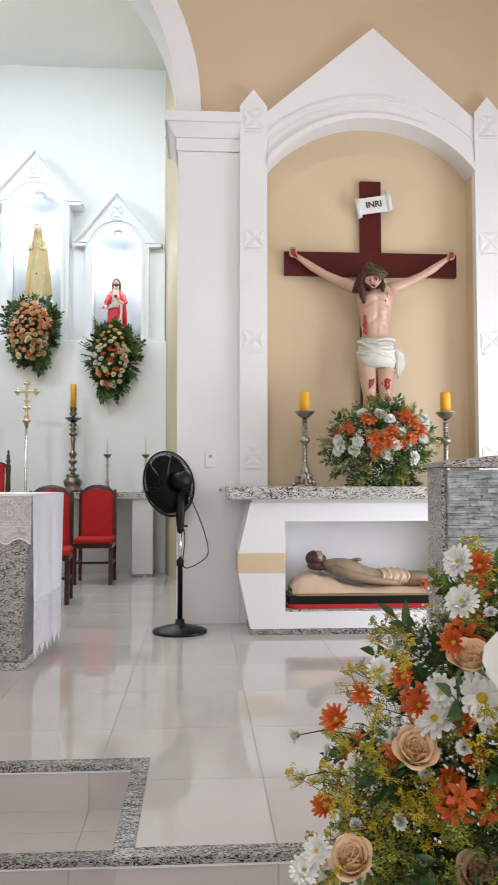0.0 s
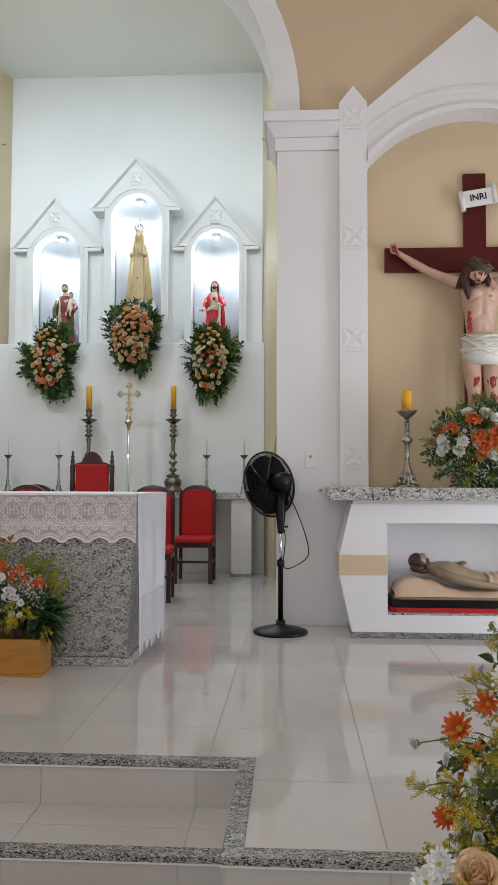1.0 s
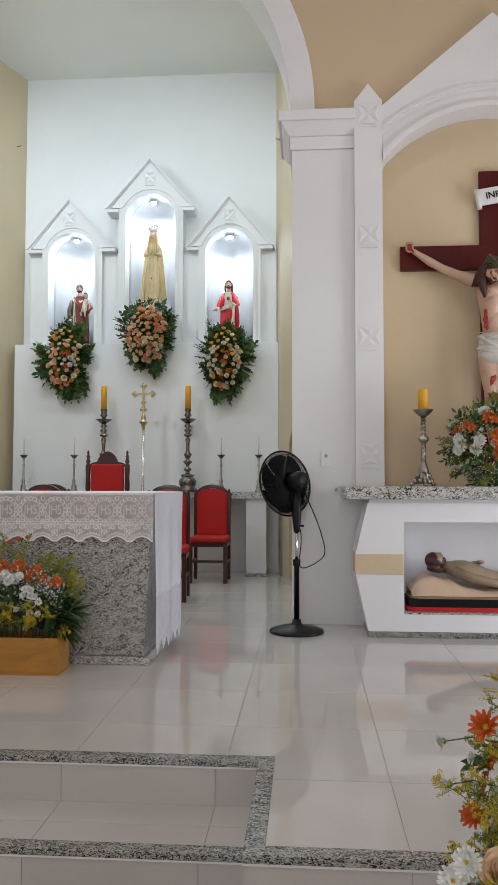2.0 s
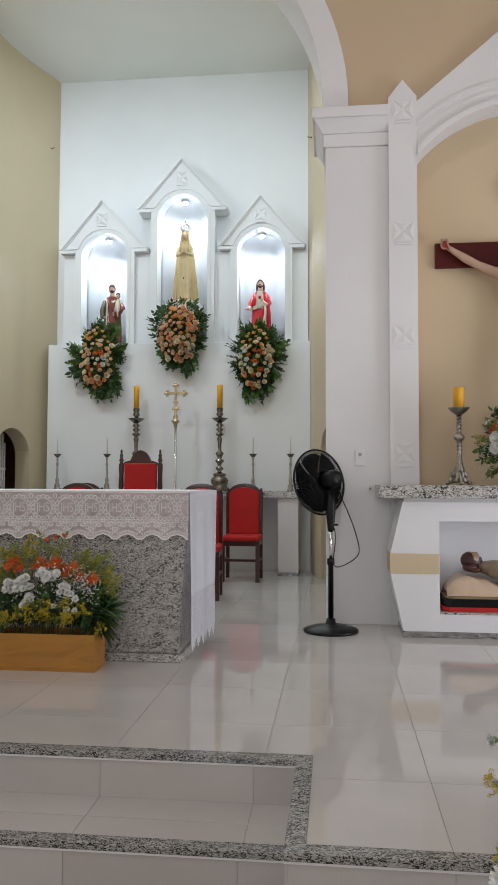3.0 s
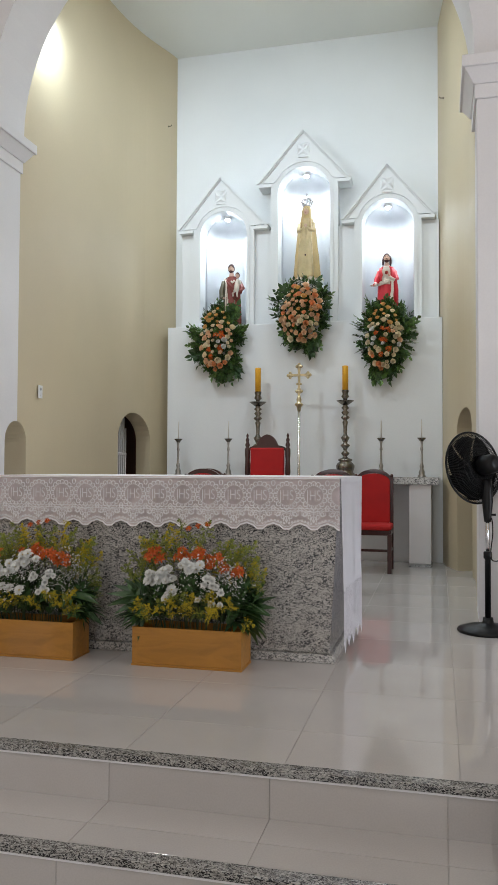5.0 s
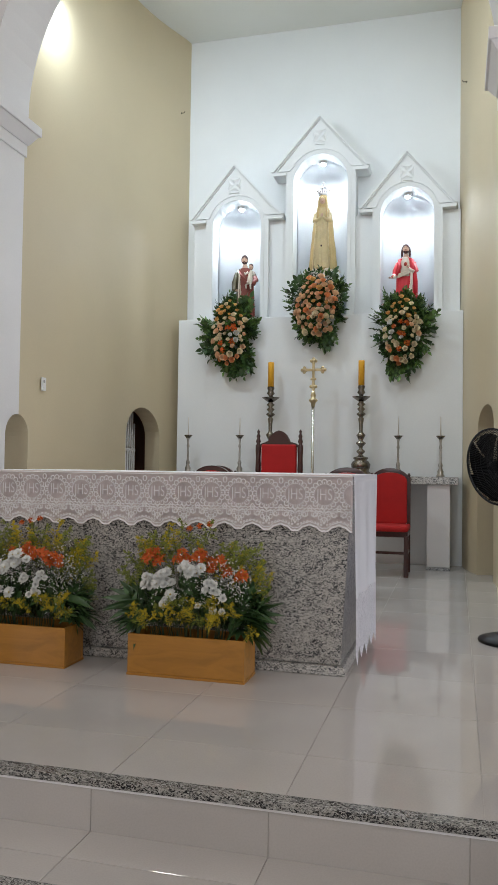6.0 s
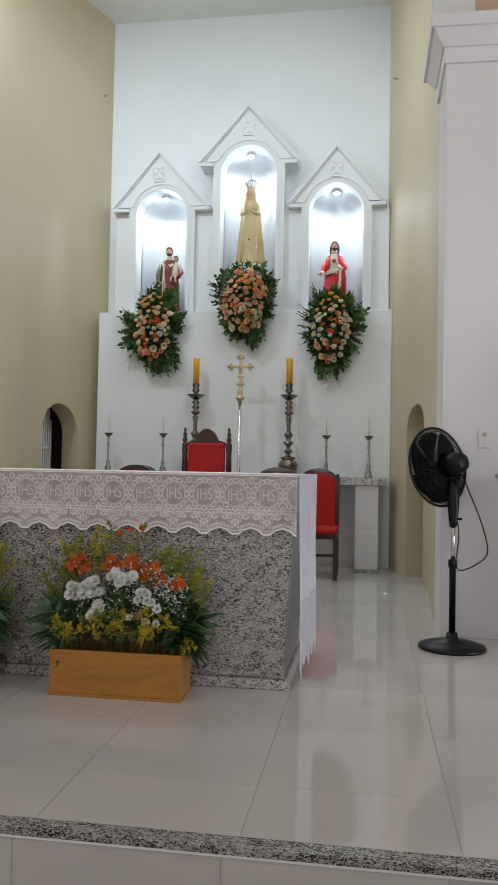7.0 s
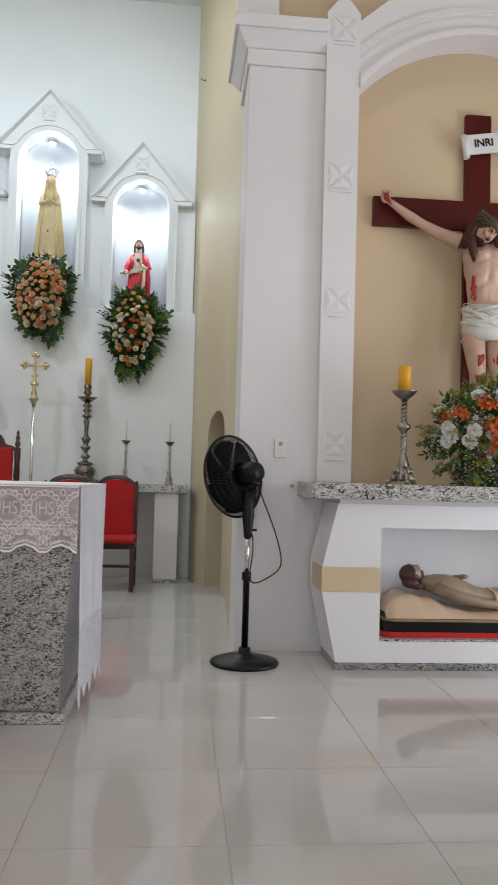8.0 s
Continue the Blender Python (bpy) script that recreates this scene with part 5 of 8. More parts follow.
def lying_figure():
    bm = bmesh.new()
    lie = Matrix(((0, 0, -1, 0), (1, 0, 0, 0), (0, -1, 0, 0), (0, 0, 0, 1)))
    head(bm, (-0.485, 0.0, 0.325), 0.068, 10, 1, False, True, Matrix.Rotation(radians(24), 4, "Y") @ lie)
    ball(bm, (-0.50, -0.035, 0.285), (0.055, 0.055, 0.032), 1, 12, 8)
    ball(bm, (-0.47, -0.065, 0.270), (0.045, 0.03, 0.020), 1, 10, 6)
    rows = [(-0.44, 0.04, 0.036, 0.285), (-0.39, 0.07, 0.046, 0.28), (-0.34, 0.105, 0.062, 0.272), (-0.27, 0.115, 0.074, 0.260), (-0.19, 0.108, 0.070, 0.243), (-0.12, 0.095, 0.055, 0.222), (-0.04, 0.092, 0.050, 0.205), (0.04, 0.10, 0.058, 0.195), (0.11, 0.095, 0.055, 0.190)]
    seg, rings = 18, []
    for x, ry, rz, z in rows:
        rings.append([bm.verts.new((x, ry * math.cos(2 * math.pi * i / seg), z + rz * math.sin(2 * math.pi * i / seg))) for i in range(seg)])
    for a, b in zip(rings, rings[1:]):
        for i in range(seg):
            f = bm.faces.new((a[i], a[(i + 1) % seg], b[(i + 1) % seg], b[i]))
            f.material_index, f.smooth = 10, True
    bm.faces.new(rings[0][::-1]).material_index = 10
    bm.faces.new(rings[-1]).material_index = 10
    tube(bm, [(-0.37, -0.09, 0.27), (-0.25, -0.13, 0.22), (-0.08, -0.135, 0.185), (0.06, -0.12, 0.168), (0.10, -0.115, 0.165)], [0.038, 0.033, 0.028, 0.020, 0.016], 10, 10)
    tube(bm, [(-0.37, 0.09, 0.27), (-0.27, 0.12, 0.26), (-0.20, 0.06, 0.300), (-0.175, 0.01, 0.318)], [0.038, 0.033, 0.024, 0.017], 10, 10)
    ball(bm, (-0.17, -0.015, 0.325), (0.030, 0.035, 0.014), 10, 8, 5)
    wrap = []
    for k in range(25):
        u = k / 24
        swell = 0.55 + 0.45 * math.sin(math.pi * min(1, max(0, u * 1.1))) ** 0.5
        ring_ = []
        for i in range(32):
            a = 2 * math.pi * i / 32
            fold = 0.005 * math.sin(u * 26 + 2.2 * math.sin(a + 0.6) + 3 * a) + 0.003 * math.sin(u * 47 - 2 * a)
            ring_.append(bm.verts.new((-0.015 + 0.20 * u + 0.012 * math.sin(3 * a), (0.100 + 0.012 * swell + fold) * math.cos(a), 0.190 + (0.052 + 0.018 * swell + fold) * math.sin(a))))
        wrap.append(ring_)
    for p, q in zip(wrap, wrap[1:]):
        for i in range(32):
            f = bm.faces.new((p[i], p[(i + 1) % 32], q[(i + 1) % 32], q[i]))
            f.material_index, f.smooth = 12, True
    bm.faces.new(wrap[0][::-1]).material_index = 12
    bm.faces.new(wrap[-1]).material_index = 12
    for s in (-1, 1):
        tube(bm, [(0.15, s * 0.05, 0.18), (0.30, s * 0.055, 0.185), (0.40, s * 0.05, 0.178), (0.55, s * 0.045, 0.165), (0.62, s * 0.04, 0.155)], [0.054, 0.048, 0.040, 0.036, 0.022], 10, 10)
        tube(bm, [(0.62, s * 0.04, 0.15), (0.635, s * 0.04, 0.21)], [0.028, 0.018], 8, 10)
    statue("lying_figure", bm, "painted plaster figure lying on the draped bier", pose(1.43, 5.655, 0.172) @ Matrix.Diagonal((0.97, 1, 0.97, 1)), FIGURE[:12] + [BEDDING])


bier()
lying_figure()


# ---- chairs ----
def chair(m, tall=False, label=""):
    """A mahogany chair with red upholstery; the tall one has turned posts and a shaped crest."""
    w, d, sh = (0.235, 0.46, 0.46) if tall else (0.20, 0.42, 0.43)
    ob = thing("presider_chair" if tall else "side_chair", label, "chair", m, group="chairs behind the altar")
    for s in (-1, 1):
        bm = bmesh.new()
        box(bm, s * (w - 0.02) - 0.02, s * (w - 0.02) + 0.02, -d, -d + 0.04, 0.0, sh - 0.05, 0.004)
        part("front_leg", bm, CHAIR_WOOD, ob)
        bm = bmesh.new()
        if tall:
            lathe(bm, [(0.02, 0), (0.022, 0.5), (0.024, 0.9), (0.019, 0.93), (0.026, 0.98), (0.022, 1.1), (0.026, 1.15), (0.026, 1.2), (0.014, 1.215), (0.024, 1.235), (0.013, 1.265), (0.019, 1.285), (0.009, 1.305), (0.013, 1.325), (0.004, 1.345)], 12, pose(s * 0.192, -0.02, 0))
        else:
            box(bm, s * (w - 0.02) - 0.018, s * (w - 0.02) + 0.018, -0.04, 0.0, 0.0, 0.93, 0.004)
            lathe(bm, [(0.012, 0.93), (0.017, 0.945), (0.009, 0.965)], 8, pose(s * (w - 0.02), -0.02, 0))
        part("back_post", bm, CHAIR_WOOD, ob)
        part("side_rail", boxed(s * (w - 0.02) - 0.012, s * (w - 0.02) + 0.012, -d + 0.04, -0.04, 0.20, 0.225, 0.003), CHAIR_WOOD, ob)
        part("seat_rail", boxed(s * (w - 0.02) - 0.014, s * (w - 0.02) + 0.014, -d + 0.02, -0.04, sh - 0.06, sh - 0.015, 0.003), CHAIR_WOOD, ob)
    part("front_rail", boxed(-w + 0.02, w - 0.02, -d + 0.005, -d + 0.03, sh - 0.06, sh - 0.012, 0.003), CHAIR_WOOD, ob)
    part("stretcher", boxed(-w + 0.02, w - 0.02, -d + 0.008, -d + 0.03, 0.21, 0.235, 0.003), CHAIR_WOOD, ob)
    part("seat", boxed(-w, w, -d - 0.01, -0.035, sh - 0.012, sh + 0.045, 0.022), RED_CLOTH, ob, "red upholstered seat")
    if tall:
        part("backrest", boxed(-0.158, 0.158, -0.055, 0.012, 0.55, 1.21, 0.014), RED_CLOTH, ob, "red upholstered backrest")
        bm = bmesh.new()
        n = 24
        top = []
        for i in range(n + 1):
            u = -1 + 2 * i / n
            z = 1.205 + 0.045 * max(0.0, 1 - abs(u)) ** 0.5 + 0.085 * max(0.0, 1 - (u / 0.55) ** 2) ** 0.6
            top.append((0.175 * u, z))
        plate(bm, [(-0.175, 1.185), (0.175, 1.185)] + top[::-1], [], -0.035, 0.0)
        part("crest", bm, CHAIR_WOOD, ob, "carved dark wooden crest")
        for s in (-1, 1):
            part("arm", boxed(s * 0.2 - 0.022, s * 0.2 + 0.022, -d + 0.05, -0.03, 0.66, 0.69, 0.008), CHAIR_WOOD, ob)
            part("arm_post", boxed(s * 0.2 - 0.015, s * 0.2 + 0.015, -d + 0.06, -d + 0.09, sh, 0.66, 0.004), CHAIR_WOOD, ob)
    else:
        bm = bmesh.new()
        plate(bm, [(-0.165, 0.47), (0.165, 0.47), (0.165, 0.885)] + [(0.165 * math.cos(math.pi * i / 14), 0.885 + 0.087 * math.sin(math.pi * i / 14)) for i in range(1, 14)] + [(-0.165, 0.885)], [], -0.062, -0.005)
        bmesh.ops.bevel(bm, geom=[e for e in bm.edges if len(e.link_faces) == 2 and e.calc_face_angle(0) > 0.8], offset=0.010, segments=2, affect="EDGES")
        part("backrest", bm, RED_CLOTH, ob, "red upholstered backrest with a rounded top")
        bm = bmesh.new()
        ins = [(0.166 * math.cos(math.pi * i / 16), 0.885 + 0.088 * math.sin(math.pi * i / 16)) for i in range(17)]
        out = [(0.185 * math.cos(math.pi * i / 16), 0.89 + 0.125 * math.sin(math.pi * i / 16)) for i in range(17)]
        plate(bm, out + ins[::-1], [], -0.045, 0.0)
        part("crest", bm, CHAIR_WOOD, ob, "arched dark wooden crest rail")
    return ob


chair(pose(-1.855, 7.52, 0), True, "tall mahogany chair with red upholstery and turned finials")
first = chair(pose(-0.955, 8.52, 0), False, "mahogany side chair with red seat and arched back")
for x, y, turn in ((-1.205, 7.22, 4), (-2.43, 7.38, -3), (-2.72, 8.5, 0)):
    copy_thing(first, pose(x, y, 0, 0, 0, turn))


# ---- credence shelf, candlesticks, processional cross ----
def credence():
    ob = thing("credence_shelf", "long granite shelf on white plastered legs against the back wall", "shelf", pose(AXIS, 8.70, 0))
    part("slab", boxed(-1.58, 1.495, 0.0, 0.478, 0.855, 0.93, 0.004), SHELF_STONE, ob, "pale speckled granite slab")
    for x0 in (-1.42, -0.12, 1.19):
        leg = part("leg", boxed(x0, x0 + 0.225, 0.025, 0.46, 0.035, 0.855, 0.003), WHITE, ob)
        part("leg_base", boxed(x0 - 0.002, x0 + 0.227, 0.022, 0.46, 0.0, 0.035, 0.002), NOSING, leg, "dark granite base strip")


credence()


def big_stick(m):
    ob = thing("tall_candlestick", "tall tarnished silver candlestick with a thick yellow candle", "candlestick", m, group="tall candlesticks")
    bm = bmesh.new()
    lathe(bm, [(0.105, 0.0), (0.108, 0.03), (0.085, 0.05), (0.098, 0.085), (0.104, 0.12), (0.085, 0.150), (0.062, 0.165), (0.080, 0.18), (0.076, 0.195), (0.036, 0.205), (0.020, 0.225), (0.046, 0.25), (0.046, 0.262), (0.018, 0.285),
               (0.024, 0.31), (0.052, 0.34), (0.052, 0.35), (0.020, 0.37), (0.034, 0.40), (0.050, 0.43), (0.030, 0.452), (0.020, 0.47), (0.022, 0.55), (0.032, 0.605), (0.018, 0.625), (0.048, 0.65), (0.048, 0.66), (0.020, 0.68), (0.044, 0.71), (0.018, 0.735), (0.046, 0.76), (0.022, 0.785), (0.030, 0.79)], 20)
    part("stem", bm, PEWTER, ob)
    bm = bmesh.new()
    lathe(bm, [(0.03, 0.79), (0.06, 0.812), (0.096, 0.838), (0.098, 0.842), (0.03, 0.836)], 20)
    part("drip_pan", bm, PEWTER, ob)
    bm = bmesh.new()
    lathe(bm, [(0.028, 0.836), (0.022, 0.86), (0.044, 0.885), (0.030, 0.915), (0.040, 0.945), (0.036, 0.96)], 16)
    part("socket", bm, PEWTER, ob)
    bm = bmesh.new()
    lathe(bm, [(0.033, 0.95), (0.033, 1.222), (0.029, 1.23), (0.006, 1.226)], 18)
    candle = part("candle", bm, WAX, ob, "thick yellow wax candle")
    bm = bmesh.new()
    tube(bm, [(0, 0, 1.224), (0.001, 0, 1.238)], 0.0015, 5)
    part("wick", bm, BLACK, candle)
    return ob


s0 = big_stick(pose(-1.312, 9.04, 0.93))
copy_thing(s0, pose(-2.305, 9.04, 0.93))


def small_stick(m):
    ob = thing("small_candlestick", "small silver candlestick with a thin white candle", "candlestick", m, group="small candlesticks")
    bm = bmesh.new()
    lathe(bm, [(0.042, 0.0), (0.044, 0.012), (0.030, 0.03), (0.035, 0.055), (0.016, 0.09), (0.024, 0.12), (0.012, 0.15), (0.011, 0.28), (0.018, 0.30), (0.010, 0.33), (0.013, 0.37), (0.02, 0.39)], 12)
    part("stem", bm, SILVER, ob)
    bm = bmesh.new()
    lathe(bm, [(0.018, 0.385), (0.038, 0.41), (0.050, 0.424), (0.015, 0.420)], 14)
    part("drip_pan", bm, PEWTER, ob)
    bm = bmesh.new()
    lathe(bm, [(0.0065, 0.418), (0.006, 0.60), (0.002, 0.625)], 8)
    part("candle", bm, CANDLE_WHITE, ob, "thin white candle")
    return ob


s0 = small_stick(pose(-0.485, 8.98, 0.93))
for x in (-0.915, -2.635, -3.235):
    copy_thing(s0, pose(x, 8.98, 0.93))


def side_stick(m):
    ob = thing("side_altar_candlestick", "twisted silver candlestick with a short yellow candle", "candlestick", m, group="side altar candlesticks")
    bm = bmesh.new()
    lathe(bm, [(0.045, 0.02), (0.052, 0.035), (0.040, 0.055), (0.046, 0.075), (0.034, 0.095), (0.038, 0.112), (0.024, 0.135), (0.027, 0.15), (0.016, 0.165), (0.015, 0.30), (0.026, 0.308), (0.037, 0.322), (0.037, 0.336), (0.026, 0.350), (0.015, 0.358), (0.015, 0.486)], 18)
    part("stem", bm, WORN_SILVER, ob)
    bm = bmesh.new()
    for k in range(3):
        a = 2 * math.pi * k / 3 - math.pi / 2
        c, d = math.cos(a), math.sin(a)
        tube(bm, [(0.03 * c, 0.03 * d, 0.095), (0.055 * c, 0.055 * d, 0.075), (0.062 * c, 0.062 * d, 0.045), (0.075 * c, 0.075 * d, 0.018), (0.088 * c, 0.088 * d, 0.011)], [0.010, 0.013, 0.013, 0.011, 0.008], 7)
        ball(bm, (0.086 * c, 0.086 * d, 0.014), (0.017, 0.017, 0.014), 0, 8, 6)
        for q in (-0.5, 0.5):
            ball(bm, (0.054 * math.cos(a + q), 0.054 * math.sin(a + q), 0.035), (0.016, 0.016, 0.022), 0, 7, 5)
            ball(bm, (0.042 * math.cos(a + q * 2), 0.042 * math.sin(a + q * 2), 0.075), (0.014, 0.014, 0.018), 0, 7, 5)
    part("foot", bm, WORN_SILVER, ob, "tripod foot with scrolled claws")
    bm = bmesh.new()
    for z0, z1 in ((0.168, 0.298), (0.360, 0.482)):
        for k in range(2):
            pts = [(0.0155 * math.cos(a + math.pi * k), 0.0155 * math.sin(a + math.pi * k), z0 + (z1 - z0) * a / 16) for a in [16 * i / 44 for i in range(45)]]
            tube(bm, pts, 0.0045, 5)
    part("twist", bm, SILVER, ob)
    bm = bmesh.new()
    lathe(bm, [(0.022, 0.485), (0.05, 0.505), (0.072, 0.53), (0.074, 0.534), (0.02, 0.53)], 18)
    part("drip_pan", bm, WORN_SILVER, ob)
    bm = bmesh.new()
    lathe(bm, [(0.037, 0.53), (0.037, 0.668), (0.033, 0.676), (0.005, 0.672)], 18)
    part("candle", bm, WAX, ob, "short yellow wax candle")
    return ob


s0 = side_stick(pose(0.872, 5.57, 1.012))
copy_thing(s0, pose(1.895, 5.57, 1.012))


def processional_cross():
    ob = thing("processional_cross", "pale brass processional cross on a polished metal pole", "cross", pose(-1.812, 8.93, 0))
    bm = bmesh.new()
    tube(bm, [(0, 0, 0.0), (0, 0, 1.70)], 0.017, 14)
    part("pole", bm, CHROME, ob, "polished metal pole")
    bm = bmesh.new()
    lathe(bm, [(0.14, 0.0), (0.14, 0.02), (0.05, 0.045), (0.024, 0.08), (0.022, 0.14)], 20)
    part("base", bm, PEWTER, ob)
    bm = bmesh.new()
    lathe(bm, [(0.02, 1.66), (0.026, 1.70), (0.05, 1.725), (0.046, 1.735), (0.024, 1.75), (0.03, 1.78), (0.02, 1.81), (0.014, 1.83)], 14)
    part("knop", bm, BRASS, ob)
    bm = bmesh.new()
    box(bm, -0.014, 0.014, -0.010, 0.010, 1.82, 2.15, 0.004)
    box(bm, -0.10, 0.10, -0.0095, 0.0095, 2.04, 2.068, 0.004)
    for cx, cz, r in ((0, 2.15, 0.038), (-0.10, 2.054, 0.038), (0.10, 2.054, 0.038), (0, 1.875, 0.040), (0, 1.955, 0.030)):
        for dx, dz in ((0, 0.6), (0.6, 0), (0, -0.6), (-0.6, 0)):
            ball(bm, (cx + dx * r, 0, cz + dz * r), (r * 0.5, 0.011, r * 0.5), 0, 8, 6)
        ball(bm, (cx, 0, cz), (r * 0.6, 0.014, r * 0.6), 0, 8, 6)
    ball(bm, (0, -0.012, 2.03), (0.012, 0.01, 0.05), 0, 8, 6)
    part("cross", bm, BRASS, ob, "budded brass cross")


processional_cross()


# ---- gate in the left doorway, sockets, lamps ----
def gate():
    ob = thing("barred_gate", "white painted metal gate of upright bars in the arched gateway", "gate", pose(-3.89, 8.83, 0, 0, 0, 12))
    for k in range(6):
        y = -0.30 + 0.12 * k
        h = 1.32 + math.sqrt(max(0.0, 0.36 ** 2 - (y - 0.0) ** 2)) - 0.03
        bm = bmesh.new()
        tube(bm, [(0, y, 0.02), (0, y, h)], 0.011, 8)
        part("bar", bm, PLASTIC_WHITE, ob)
    for z in (0.12, 1.18):
        part("crossbar", boxed(-0.006, 0.006, -0.35, 0.35, z - 0.014, z + 0.014, 0.002), PLASTIC_WHITE, ob)


gate()


def socket(name, m, label):
    ob = thing(name, label, "socket", m)
    part("plate", boxed(-0.036, 0.036, -0.009, 0.0, -0.058, 0.058, 0.003), PLASTIC_WHITE, ob)
    for z in (-0.024, 0.024):
        bm = bmesh.new()
        lathe(bm, [(0.013, 0), (0.013, 0.003), (0.010, 0.003), (0.009, 0.001)], 14, pose(0, -0.009, z, 90))
        part("outlet", bm, GREY_PAINT if z > 0 else PLASTIC_WHITE, ob)


socket("wall_socket", pose(0.205, FRONT - 0.023, 1.21), "white double wall socket on the white pier")
socket("wall_switch", pose(-3.797, 6.77, 1.70, 0, 0, 90), "white wall switch on the pale yellow wall")
bm = bmesh.new()
lathe(bm, [(0.011, 0.0), (0.011, 0.010), (0.006, 0.012), (0.006, 0.03)], 10, pose(0.28, FRONT - 0.022, 0.985, 90))
tagged(new("water_tap_stub", finish("water_tap_stub", bm, GREY_PAINT)), "small metal wall fitting beside the granite shelf", "fitting")


def wall_hook(x, y, z, turn):
    ob = thing("wall_hook", "small dark metal hook in the yellow wall", "hook", pose(x, y, z, 0, 0, turn), group="wall hooks")
    bm = bmesh.new()
    tube(bm, [(0.01, 0, 0), (-0.035, 0, 0.004), (-0.045, 0, 0.018)], 0.005, 6)
    part("pin", bm, PEWTER, ob)
    bm = bmesh.new()
    lathe(bm, [(0.012, 0.0), (0.013, 0.003), (0.009, 0.006)], 10, pose(0, 0, 0, 0, -90, 0))
    part("rosette", bm, PEWTER, ob)


wall_hook(-0.243, 9.0, 5.04, 0)
wall_hook(-3.53, 9.38, 5.22, 180)


def floodlight(place, side):
    ob = thing("floodlight", "small white floodlight on a bracket behind the arch", "lamp", pose(*place), group="floodlights")
    part("housing", boxed(-0.05, 0.05, -0.09, -0.02, -0.05, 0.05, 0.008), PLASTIC_WHITE, ob)
    part("bracket", boxed(-0.15 if side < 0 else 0.052, -0.052 if side < 0 else 0.15, -0.06, -0.04, -0.012, 0.012, 0.002), GREY_PAINT, ob)


floodlight(FLOODS[0], -1)
floodlight(FLOODS[1], 1)


def disc_lamp(m, material, r, label, group):
    ob = thing("ceiling_lamp", label, "lamp", m, group=group)
    bm = bmesh.new()
    lathe(bm, [(r, 0.0), (r, -0.05), (r - 0.02, -0.055)], 28)
    part("rim", bm, PLASTIC_WHITE, ob)
    bm = bmesh.new()
    lathe(bm, [(r - 0.03, -0.056), (r - 0.03, -0.062), (r * 0.5, -0.070)], 28)
    part("diffuser", bm, material, ob, "glowing round diffuser")
    return ob


l0 = None
for x, y in NAVE_LAMPS:
    m = pose(x, y, NAVE_CEIL - 0.001)
    l0 = copy_thing(l0, m) if l0 else disc_lamp(m, LAMP_WARM, 0.2, "round lit nave ceiling lamp, out of view, its place assumed", "nave ceiling lamps")
# bodies for the two added chancel fill lamps
l0 = None
for x, y in ADDED_CHANCEL_LAMPS:
    m = pose(x, y, CEIL - 0.001)
    l0 = copy_thing(l0, m) if l0 else disc_lamp(m, LAMP_COOL, 0.17, "round lit lamp added to the chancel ceiling out of view", "chancel ceiling lamps")


